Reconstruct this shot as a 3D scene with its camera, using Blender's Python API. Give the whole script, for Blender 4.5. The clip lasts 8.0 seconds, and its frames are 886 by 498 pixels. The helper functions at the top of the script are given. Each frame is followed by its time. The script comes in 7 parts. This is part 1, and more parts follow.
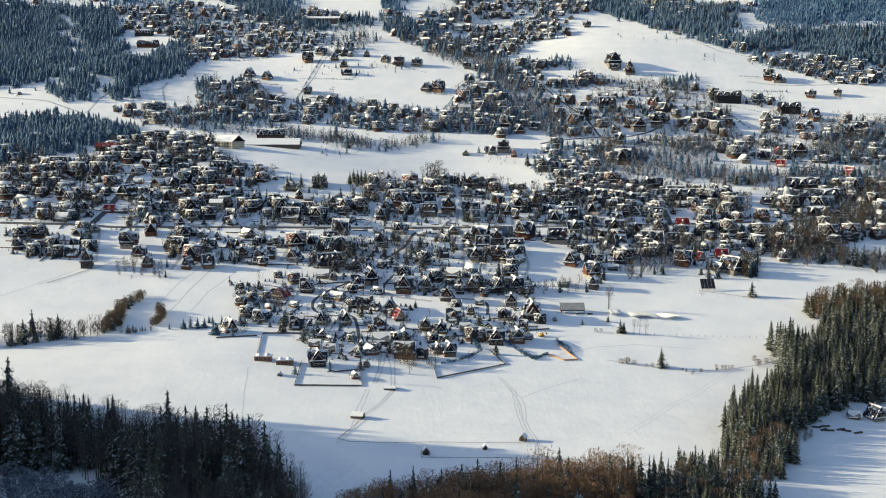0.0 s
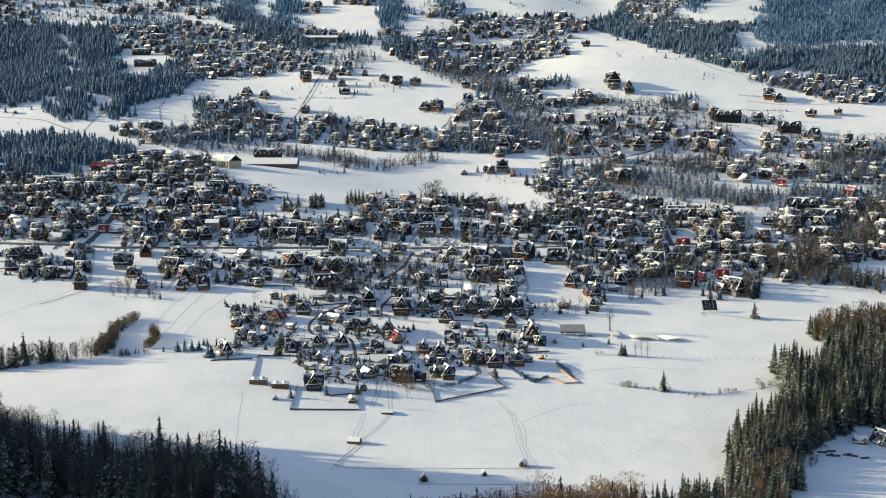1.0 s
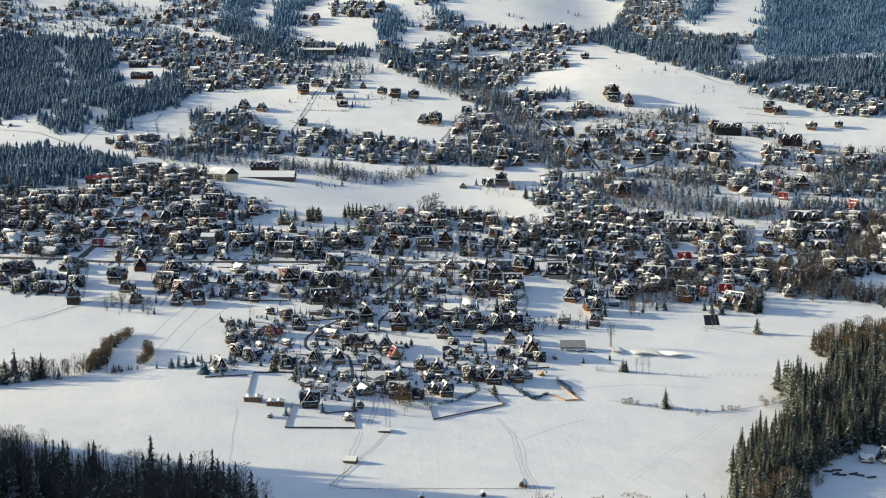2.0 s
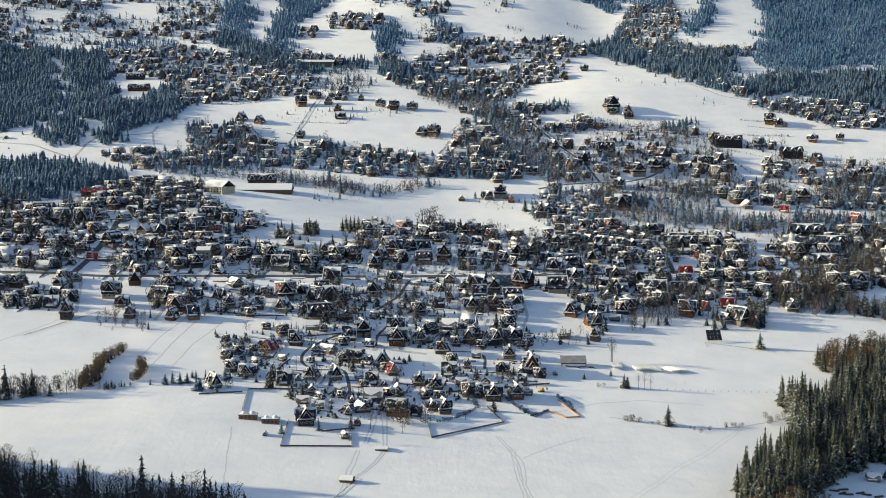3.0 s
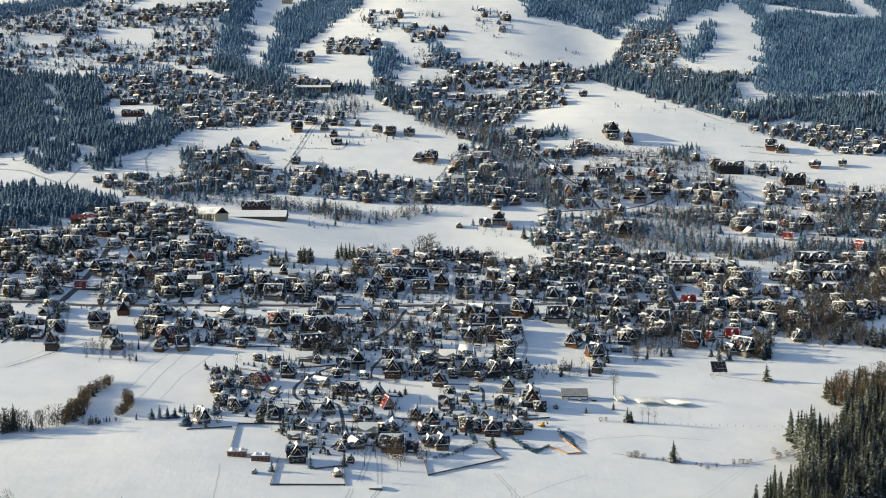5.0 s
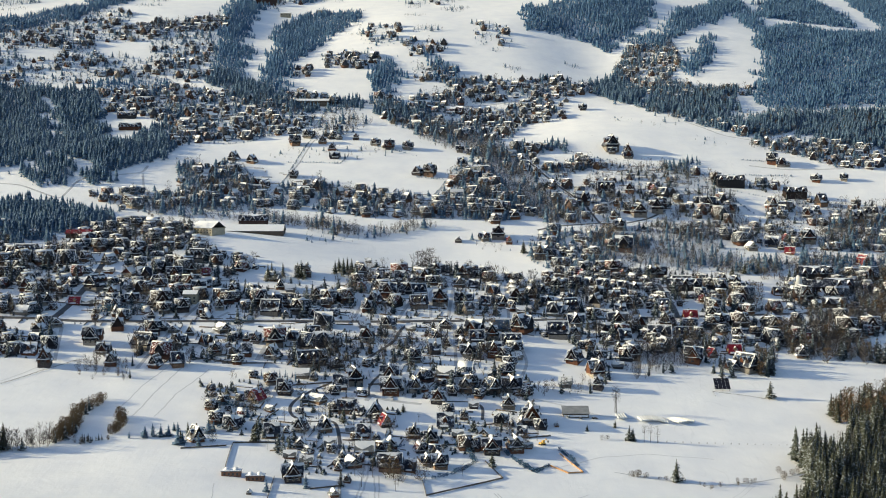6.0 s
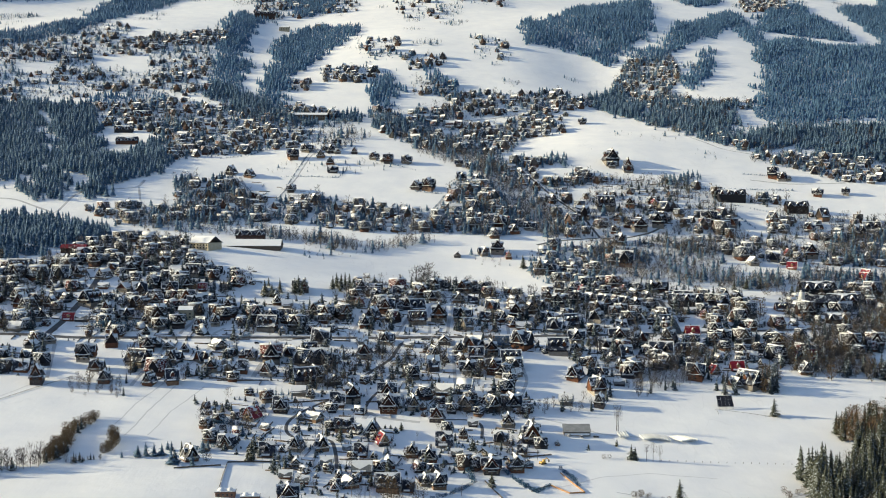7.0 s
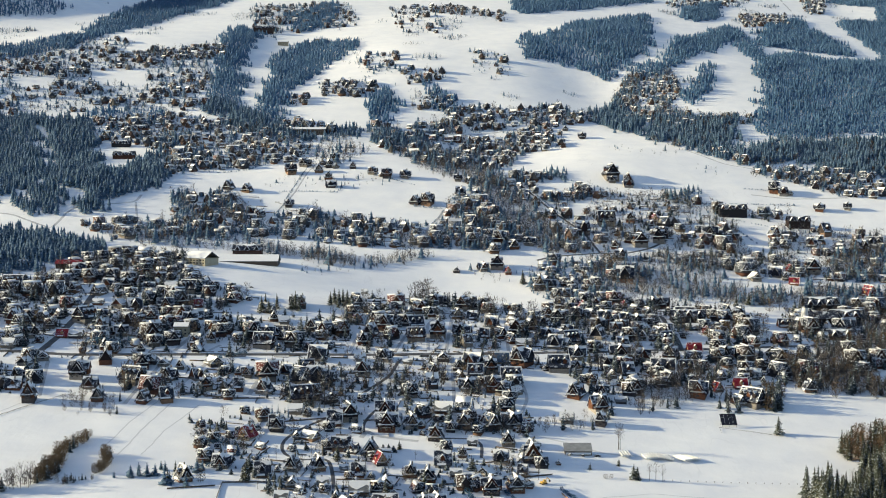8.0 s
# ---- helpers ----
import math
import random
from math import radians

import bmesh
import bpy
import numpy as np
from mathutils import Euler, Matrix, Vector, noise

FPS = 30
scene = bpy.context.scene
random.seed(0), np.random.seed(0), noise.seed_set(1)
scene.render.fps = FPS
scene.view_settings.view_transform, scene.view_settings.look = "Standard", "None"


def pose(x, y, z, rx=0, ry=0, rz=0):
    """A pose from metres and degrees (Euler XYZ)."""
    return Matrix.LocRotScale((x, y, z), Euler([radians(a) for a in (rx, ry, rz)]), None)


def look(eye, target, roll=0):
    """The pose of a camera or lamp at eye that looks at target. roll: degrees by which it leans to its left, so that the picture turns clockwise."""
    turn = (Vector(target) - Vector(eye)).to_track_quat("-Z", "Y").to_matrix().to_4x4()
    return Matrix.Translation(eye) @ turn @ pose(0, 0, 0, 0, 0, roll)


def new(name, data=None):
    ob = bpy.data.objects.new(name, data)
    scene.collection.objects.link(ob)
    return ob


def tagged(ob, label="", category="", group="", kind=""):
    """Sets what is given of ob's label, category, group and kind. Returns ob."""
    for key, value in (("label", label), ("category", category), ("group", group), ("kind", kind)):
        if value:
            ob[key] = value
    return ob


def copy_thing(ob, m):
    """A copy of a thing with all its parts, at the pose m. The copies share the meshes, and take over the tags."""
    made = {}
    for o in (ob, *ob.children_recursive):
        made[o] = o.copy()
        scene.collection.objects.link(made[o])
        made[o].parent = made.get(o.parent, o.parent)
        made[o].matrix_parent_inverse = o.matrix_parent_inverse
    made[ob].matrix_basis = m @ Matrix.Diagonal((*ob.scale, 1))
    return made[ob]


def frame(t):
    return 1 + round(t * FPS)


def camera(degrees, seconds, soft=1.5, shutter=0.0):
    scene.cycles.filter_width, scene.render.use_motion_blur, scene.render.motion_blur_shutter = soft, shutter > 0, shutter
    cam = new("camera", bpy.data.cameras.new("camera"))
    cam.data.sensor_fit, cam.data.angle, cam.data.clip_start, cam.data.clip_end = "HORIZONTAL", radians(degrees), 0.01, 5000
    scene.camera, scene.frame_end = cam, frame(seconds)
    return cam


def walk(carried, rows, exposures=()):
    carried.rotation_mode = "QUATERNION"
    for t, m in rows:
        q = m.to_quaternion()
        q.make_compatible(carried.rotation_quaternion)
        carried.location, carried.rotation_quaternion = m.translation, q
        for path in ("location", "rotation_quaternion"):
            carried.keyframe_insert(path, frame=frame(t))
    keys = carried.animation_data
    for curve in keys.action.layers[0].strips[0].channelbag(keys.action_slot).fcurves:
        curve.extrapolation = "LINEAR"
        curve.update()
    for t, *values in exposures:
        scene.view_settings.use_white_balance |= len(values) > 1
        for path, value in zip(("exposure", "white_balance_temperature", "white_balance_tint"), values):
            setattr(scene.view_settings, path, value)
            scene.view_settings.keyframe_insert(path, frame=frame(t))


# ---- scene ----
cam = camera(41.0, 8.0, soft=1.05)
# a drone that flies level at about 13 m/s, 200 m above the valley floor
METRES, EYE, TILT, LEAN, TURN = 110.0, 200.0, -7.87, 0.0, 0.0
ROWS = [
    (0.0, 0.0, 0.0, 0.0, 0.0, 0.0, 0.0),
    (0.5, 0.0006, 0.0575, 0.0072, -0.033, 0.53, 0.0),
    (1.0, 0.0013, 0.1162, 0.0152, -0.068, 0.916, 0.0),
    (1.5, 0.0021, 0.1763, 0.0233, -0.105, 1.224, 0.0),
    (3.0, 0.0055, 0.3575, 0.0485, -0.194, 2.106, 0.0),
    (3.5, 0.0068, 0.4174, 0.0570, -0.222, 2.403, 0.0),
    (4.0, 0.0081, 0.4777, 0.0653, -0.250, 2.700, 0.0),
    (4.5, 0.0096, 0.5381, 0.0737, -0.276, 3.018, 0.0),
    (6.0, 0.0140, 0.7175, 0.0975, -0.348, 4.020, 0.0),
    (6.5, 0.0152, 0.7770, 0.1063, -0.372, 4.350, 0.0),
    (7.0, 0.0164, 0.8372, 0.1148, -0.395, 4.704, 0.0),
    (7.5, 0.0176, 0.8970, 0.1240, -0.417, 5.053, 0.0),
    (8.0, 0.0190, 0.9560, 0.1321, -0.436, 5.415, 0.0),
]
walk(cam, [(t, pose(0, 0, EYE, TILT, LEAN, TURN) @ pose(METRES * x, METRES * y, METRES * z, 90 + pitch, roll, yaw)) for t, x, y, z, yaw, pitch, roll in ROWS],
     exposures=[(0.0, 0.66), (1.5, 0.61), (3.5, 0.56), (4.5, 0.56), (6.5, 0.61), (8.0, 0.65)])

# ---------------------------------------------------------------- light
SUN_ELEVATION, SUN_FROM = 17.0, (-1.0, 0.02)
world = bpy.data.worlds.new("winter_sky")
world.use_nodes = True
scene.world = world
wn, wl = world.node_tree.nodes, world.node_tree.links
sky = wn.new("ShaderNodeTexSky")
sky.sky_type = "NISHITA"
sky.sun_disc = False
sky.sun_elevation = radians(SUN_ELEVATION)
sky.sun_rotation = math.atan2(SUN_FROM[0], SUN_FROM[1])
sky.altitude = 900
sky.air_density, sky.dust_density, sky.ozone_density = 1.1, 2.4, 1.6
wl.new(sky.outputs["Color"], wn["Background"].inputs["Color"])
wn["Background"].inputs["Strength"].default_value = 0.122
sun_data = bpy.data.lights.new("sun", "SUN")
sun_data.energy, sun_data.angle, sun_data.color = 4.95, radians(0.53), (1.0, 0.88, 0.57)
sun = new("sun", sun_data)
flat = math.hypot(*SUN_FROM)
up = math.tan(radians(SUN_ELEVATION)) * flat
sun.matrix_world = look((SUN_FROM[0] * 900, SUN_FROM[1] * 900 + 800, up * 900), (0, 800, 0))

# ---------------------------------------------------------------- materials


class Mat:
    """A node material with short helpers."""

    def __init__(self, name, rough=0.8, metal=0.0):
        self.m = bpy.data.materials.new(name)
        self.m.use_nodes = True
        self.n, self.l = self.m.node_tree.nodes, self.m.node_tree.links
        self.b = self.n["Principled BSDF"]
        self.b.inputs["Roughness"].default_value = rough
        self.b.inputs["Metallic"].default_value = metal
        self.pos = self.n.new("ShaderNodeNewGeometry")

    def noise(self, scale, detail=3.0, rough=0.6, vec=None):
        t = self.n.new("ShaderNodeTexNoise")
        t.inputs["Scale"].default_value, t.inputs["Detail"].default_value, t.inputs["Roughness"].default_value = scale, detail, rough
        self.l.new(vec or self.pos.outputs["Position"], t.inputs["Vector"])
        return t.outputs["Fac"]

    def stretched(self, sx, sy, sz):
        t = self.n.new("ShaderNodeMapping")
        t.inputs["Scale"].default_value = (sx, sy, sz)
        self.l.new(self.pos.outputs["Position"], t.inputs["Vector"])
        return t.outputs["Vector"]

    def ramp(self, fac, stops):
        r = self.n.new("ShaderNodeValToRGB")
        while len(r.color_ramp.elements) < len(stops):
            r.color_ramp.elements.new(0.5)
        for e, (p, c) in zip(r.color_ramp.elements, stops):
            e.position = p
            e.color = (*c, 1) if len(c) == 3 else c
        self.l.new(fac, r.inputs["Fac"])
        return r.outputs["Color"]

    def step(self, fac, lo, hi):
        r = self.n.new("ShaderNodeMapRange")
        r.inputs["From Min"].default_value, r.inputs["From Max"].default_value = lo, hi
        self.l.new(fac, r.inputs["Value"])
        return r.outputs["Result"]

    def math(self, op, a, b):
        r = self.n.new("ShaderNodeMath")
        r.operation = op
        for i, v in enumerate((a, b)):
            if isinstance(v, (int, float)):
                r.inputs[i].default_value = v
            else:
                self.l.new(v, r.inputs[i])
        return r.outputs[0]

    def mix(self, fac, a, b, kind="MIX"):
        r = self.n.new("ShaderNodeMix")
        r.data_type, r.blend_type = "RGBA", kind
        for key, v in ((0, fac), (6, a), (7, b)):
            if isinstance(v, (int, float)):
                r.inputs[key].default_value = v
            elif isinstance(v, tuple):
                r.inputs[key].default_value = (*v, 1)
            else:
                self.l.new(v, r.inputs[key])
        return r.outputs[2]

    def up(self):
        s = self.n.new("ShaderNodeSeparateXYZ")
        self.l.new(self.pos.outputs["Normal"], s.inputs[0])
        return s.outputs["Z"]

    def island(self):
        return self.pos.outputs["Random Per Island"]

    def each(self):
        return self.n.new("ShaderNodeObjectInfo").outputs["Random"]

    def colour(self, c):
        if isinstance(c, tuple):
            self.b.inputs["Base Color"].default_value = (*c, 1)
        else:
            self.l.new(c, self.b.inputs["Base Color"])
        return self

    def bump(self, fac, strength, distance):
        t = self.n.new("ShaderNodeBump")
        t.inputs["Strength"].default_value, t.inputs["Distance"].default_value = strength, distance
        self.l.new(fac, t.inputs["Height"])
        self.l.new(t.outputs["Normal"], self.b.inputs["Normal"])
        return self


def make_snow_ground():
    m = Mat("snow_ground", 0.65)
    drift = m.noise(0.03, 5, 0.6)
    fine = m.noise(0.6, 4, 0.65)
    base = m.mix(m.step(drift, 0.3, 0.7), (0.74, 0.75, 0.78), (0.84, 0.84, 0.84))
    # dry grass that pokes through where the wind has thinned the snow
    thin = m.math("MULTIPLY", m.step(m.noise(0.018, 4, 0.7), 0.60, 0.78), m.step(m.noise(0.9, 3, 0.7), 0.50, 0.72))
    base = m.mix(m.math("MULTIPLY", thin, 0.40), base, (0.34, 0.29, 0.20))
    # faint trails: skis, sledges, deer
    trail = m.step(m.noise(0.045, 2, 0.5, m.stretched(1.0, 0.35, 0.5)), 0.485, 0.5)
    other = m.step(m.noise(0.045, 2, 0.5, m.stretched(1.0, 0.35, 0.5)), 0.515, 0.5)
    line = m.math("MULTIPLY", m.math("MULTIPLY", trail, other), m.step(m.noise(0.012, 3, 0.6), 0.46, 0.60))
    base = m.mix(m.math("MULTIPLY", line, 0.22), base, (0.54, 0.55, 0.57))
    m.colour(base)
    # wind ripples and old tracks
    lines = m.noise(0.30, 4, 0.65, m.stretched(1.0, 0.16, 0.4))
    h = m.math("ADD", m.math("MULTIPLY", drift, 3.0), m.math("ADD", m.math("MULTIPLY", lines, 0.5), m.math("MULTIPLY", fine, 0.25)))
    m.bump(h, 0.27, 0.8)
    return m.m


def make_plain(name, a, b, rough=0.8, scale=0.8, metal=0.0, bump=0.15, stretch=None, vary="each"):
    """Two tones in grain and stains, and a shift from thing to thing."""
    m = Mat(name, rough, metal)
    vec = m.stretched(*stretch) if stretch else None
    c = m.mix(m.step(m.noise(scale, 4, 0.65, vec), 0.32, 0.68), a, b)
    r = m.each() if vary == "each" else m.island()
    c = m.mix(m.math("MULTIPLY", r, 0.55), c, m.mix(0.5, c, (0.02, 0.016, 0.012)))
    m.colour(c).bump(m.noise(scale * 5, 3, 0.6, vec), bump, 0.05)
    return m.m


def make_palette(name, stops, rough=0.8, scale=0.7, vary="each", snowy=0.0):
    """One of several paints for each thing, with grain, and old snow in patches on roofs."""
    m = Mat(name, rough)
    r = m.n.new("ShaderNodeValToRGB")
    r.color_ramp.interpolation = "CONSTANT"
    while len(r.color_ramp.elements) < len(stops):
        r.color_ramp.elements.new(0.5)
    for i, (e, c) in enumerate(zip(r.color_ramp.elements, stops)):
        e.position, e.color = i / len(stops), (*c, 1)
    m.l.new(m.each() if vary == "each" else m.island(), r.inputs["Fac"])
    c = m.mix(m.step(m.noise(scale, 4, 0.65), 0.3, 0.75), r.outputs["Color"], m.mix(0.6, r.outputs["Color"], (0.004, 0.004, 0.005)))
    if snowy:
        c = m.mix(m.step(m.noise(0.9, 3, 0.7), snowy, snowy + 0.10), c, (0.76, 0.78, 0.82))
    m.b.inputs["Specular IOR Level"].default_value = 0.2
    m.colour(c).bump(m.noise(scale * 6, 3), 0.15, 0.04)
    return m.m


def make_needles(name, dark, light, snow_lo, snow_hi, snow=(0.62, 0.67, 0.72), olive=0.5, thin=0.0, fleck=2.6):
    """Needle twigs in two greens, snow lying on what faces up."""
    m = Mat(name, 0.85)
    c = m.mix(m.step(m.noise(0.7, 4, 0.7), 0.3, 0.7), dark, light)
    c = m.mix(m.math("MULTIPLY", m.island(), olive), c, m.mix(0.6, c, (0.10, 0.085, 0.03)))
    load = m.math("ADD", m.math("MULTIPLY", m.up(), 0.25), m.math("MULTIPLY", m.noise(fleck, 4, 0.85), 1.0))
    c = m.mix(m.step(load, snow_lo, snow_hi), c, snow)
    m.colour(c).bump(m.noise(3.0, 3), 0.6, 0.3)
    if thin:
        # needles let some light through; the softer contrast stands in for haze
        t, both = m.n.new("ShaderNodeBsdfTranslucent"), m.n.new("ShaderNodeMixShader")
        m.l.new(c, t.inputs["Color"])
        both.inputs[0].default_value = thin
        m.l.new(m.b.outputs[0], both.inputs[1])
        m.l.new(t.outputs[0], both.inputs[2])
        m.l.new(both.outputs[0], m.n["Material Output"].inputs["Surface"])
    return m.m


def make_twigs(name, a, b, frost=0.0):
    m = Mat(name, 0.9)
    c = m.mix(m.island(), a, b)
    c = m.mix(m.math("MULTIPLY", m.step(m.noise(0.9, 3), 0.45, 0.75), frost), c, (0.6, 0.63, 0.68))
    m.colour(c)
    return m.m


def make_roof(name, a, b, lo, hi):
    """Sheet or shingle roof with thin snow left in patches."""
    m = Mat(name, 0.55)
    c = m.mix(m.step(m.noise(1.2, 3, 0.6, m.stretched(1, 1, 0.3)), 0.3, 0.7), a, b)
    c = m.mix(m.math("MULTIPLY", m.each(), 0.6), c, m.mix(0.5, c, (0.020, 0.017, 0.019)))
    patch = m.math("ADD", m.math("MULTIPLY", m.noise(0.25, 3, 0.6), 0.55), m.math("MULTIPLY", m.noise(2.2, 3, 0.7, m.stretched(1, 1, 0.45)), 0.45))
    c = m.mix(m.step(patch, lo, hi), c, (0.76, 0.78, 0.82))
    m.b.inputs["Specular IOR Level"].default_value = 0.2
    m.colour(c).bump(m.noise(3.0, 2), 0.2, 0.05)
    return m.m


def make_glass():
    m = Mat("window_glass", 0.08)
    m.colour((0.02, 0.022, 0.028))
    m.b.inputs["Specular IOR Level"].default_value = 0.8
    return m.m


M_SNOW = make_snow_ground()
M_ROOFSNOW = make_plain("roof_snow", (0.76, 0.78, 0.82), (0.84, 0.84, 0.85), 0.7, 0.5, bump=0.3, vary="island")
M_ROAD = make_plain("wet_asphalt", (0.055, 0.055, 0.06), (0.13, 0.13, 0.14), 0.7, 0.15, vary="island")
M_LANE = make_plain("packed_snow_lane", (0.40, 0.40, 0.42), (0.68, 0.69, 0.71), 0.7, 0.12, vary="island")
M_TIMBER = make_palette("timber_wall", [(0.012, 0.012, 0.017), (0.022, 0.015, 0.017), (0.044, 0.020, 0.016), (0.013, 0.014, 0.021), (0.080, 0.028, 0.017), (0.012, 0.016, 0.027), (0.011, 0.012, 0.018), (0.13, 0.048, 0.022), (0.026, 0.016, 0.017)])
M_PLASTER = make_palette("plaster_wall", [(0.20, 0.15, 0.10), (0.03, 0.028, 0.032), (0.10, 0.045, 0.025), (0.26, 0.23, 0.20), (0.04, 0.028, 0.025), (0.06, 0.058, 0.062), (0.04, 0.022, 0.018), (0.10, 0.035, 0.026)])
M_GROUNDFLOOR = make_palette("ground_floor_render", [(0.24, 0.15, 0.10), (0.15, 0.066, 0.040), (0.36, 0.32, 0.28), (0.075, 0.066, 0.07), (0.18, 0.075, 0.042), (0.05, 0.045, 0.05)])
M_PALEWOOD = make_plain("honey_boards", (0.34, 0.20, 0.09), (0.46, 0.30, 0.15), 0.8, 0.8)
M_STONE = make_plain("field_stone_base", (0.12, 0.11, 0.10), (0.28, 0.25, 0.22), 0.85, 2.0, bump=0.5)
M_ROOF = make_roof("dark_roof", (0.008, 0.014, 0.030), (0.020, 0.027, 0.046), 0.53, 0.62)
M_ROOFRED = make_roof("red_roof", (0.15, 0.009, 0.018), (0.24, 0.015, 0.028), 0.57, 0.64)
M_ROOFBLUE = make_roof("blue_grey_roof", (0.025, 0.06, 0.13), (0.05, 0.10, 0.18), 0.56, 0.68)
M_ROOFBROWN = make_roof("brown_shingle_roof", (0.045, 0.024, 0.018), (0.085, 0.045, 0.030), 0.53, 0.68)
M_ROOFGREY = make_roof("grey_sheet_roof", (0.10, 0.11, 0.12), (0.17, 0.18, 0.19), 0.62, 0.75)
M_GLASS = make_glass()
M_TRIM = make_plain("pale_trim", (0.42, 0.33, 0.22), (0.60, 0.50, 0.36), 0.7, 1.0)
M_BARK = make_plain("bark", (0.055, 0.046, 0.040), (0.125, 0.105, 0.09), 0.9, 1.5, bump=0.4, stretch=(1, 1, 0.2), vary="island")
M_NEEDLE = make_needles("spruce_needles", (0.005, 0.012, 0.014), (0.022, 0.032, 0.018), 0.765, 0.83, (0.60, 0.66, 0.72), 0.45, 0.0, 0.8)
# frosted needles; base and snow tones pushed blue to stand in for haze
M_FROSTHAZE = make_needles("frosted_haze_needles", (0.024, 0.076, 0.146), (0.056, 0.132, 0.225), 0.58, 0.90, (0.33, 0.46, 0.60), 0.05, 0.48, 0.6)
# rimed needles, paler and bluer still: haze put into the colour of farther woods
M_HAZEHIGH = make_needles("rimed_haze_needles", (0.042, 0.125, 0.235), (0.080, 0.185, 0.320), 0.62, 1.0, (0.28, 0.42, 0.62), 0.03, 0.45, 0.5)
M_GARDEN = make_needles("garden_spruce_needles", (0.004, 0.014, 0.022), (0.014, 0.031, 0.044), 0.755, 0.84, (0.55, 0.62, 0.70), 0.15, 0.0, 0.8)
M_LARCH = make_twigs("larch_twigs", (0.042, 0.030, 0.017), (0.105, 0.066, 0.034), 0.0)
M_TWIG = make_twigs("bare_twigs", (0.028, 0.026, 0.030), (0.062, 0.053, 0.052), 0.08)
# grey-blue copy of the twig colour, with distant haze painted in
M_HAZETWIG = make_twigs("haze_grey_twigs", (0.055, 0.062, 0.078), (0.115, 0.108, 0.110), 0.12)
M_FROSTSHRUB = make_twigs("snowy_shrub_twigs", (0.016, 0.028, 0.045), (0.14, 0.19, 0.26), 0.9)
M_BEECH = make_twigs("brown_leaf_twigs", (0.105, 0.058, 0.031), (0.235, 0.135, 0.070), 0.06)
M_FENCE = make_plain("weathered_board", (0.06, 0.045, 0.035), (0.13, 0.10, 0.08), 0.85, 1.0)
M_ORANGE = make_plain("fresh_board", (0.34, 0.17, 0.07), (0.48, 0.26, 0.11), 0.8, 0.8)
M_BLACK = make_plain("black_panel", (0.010, 0.011, 0.016), (0.02, 0.02, 0.03), 0.25, 0.5)
M_WRAP = make_plain("white_wrap", (0.62, 0.64, 0.64), (0.78, 0.79, 0.78), 0.45, 1.0)
M_GREYSHEET = make_plain("grey_sheet", (0.20, 0.21, 0.22), (0.32, 0.33, 0.34), 0.5, 0.3)

# ---------------------------------------------------------------- the lie of the land
PROFILE_Y = np.array([-3000, 0, 600, 740, 900, 1050, 1200, 1400, 1600, 1800, 2000, 2300, 2600, 3000, 3600, 4300, 5200.0])
PROFILE_Z = np.array([0, 0, -4, -1, 18, 46, 72, 102, 140, 198, 252, 358, 462, 590, 780, 985, 1050.0])
# swells and dips: centre x, y, height, reach in x and y
SWELLS = [(-506, 640, 112, 80, 88), (-480, 470, 165, 95, 120), (-150, 800, 7, 150, 60), (10, 1440, -14, 160, 90), (280, 1990, 16, 220, 110), (-120, 1960, 10, 180, 140),
          (110, 2150, -18, 120, 160), (-250, 1350, 10, 180, 120), (200, 2800, 18, 260, 200), (650, 2800, 20, 200, 260),
          (330, 2500, -22, 120, 300), (-480, 1800, 12, 160, 160), (-700, 2900, 15, 300, 150),
          (-60, 2700, 11, 130, 260), (-330, 2850, -18, 110, 260), (420, 3000, 26, 150, 200), (60, 3200, 20, 200, 130), (950, 2700, 24, 160, 240), (-900, 2500, 18, 200, 160), (-1300, 3500, 200, 250, 280)]


def glide(kx, kz, x):
    """A smooth curve through knots."""
    slope = np.gradient(kz, kx)
    i = np.clip(np.searchsorted(kx, x) - 1, 0, len(kx) - 2)
    h = kx[i + 1] - kx[i]
    t = np.clip((x - kx[i]) / h, 0, 1)
    return ((2 * t**3 - 3 * t * t + 1) * kz[i] + (t**3 - 2 * t * t + t) * h * slope[i]
            + (3 * t * t - 2 * t**3) * kz[i + 1] + (t**3 - t * t) * h * slope[i + 1])


def ground_z(x, y):
    x, y = np.asarray(x, float), np.asarray(y, float)
    z = glide(PROFILE_Y, PROFILE_Z, y) - 0.055 * np.clip(x, -900, 900) * np.clip((2100 - y) / 700, 0, 1)
    # east of a broad back an added tilt dims the high slopes like haze
    z = z - 0.075 * (np.hypot(np.clip(x, 150, 1300) - 150, 160) - 160) * np.clip((y - 2000) / 600, 0, 1)
    for cx, cy, h, rx, ry in SWELLS:
        z = z + h * np.exp(-((x - cx) / rx) ** 2 - ((y - cy) / ry) ** 2)
    for k, (px, py) in enumerate(((0.013, 0.017), (0.031, 0.027), (0.071, 0.083))):
        z = z + np.sin(x * px + 1.7 * k + 1.3 * np.sin(y * py * 0.7)) * np.sin(y * py + 0.9 * k + np.sin(x * px * 0.8)) * (0.45, 0.22, 0.09)[k]
    return z


def gz(x, y):
    return float(ground_z(x, y))


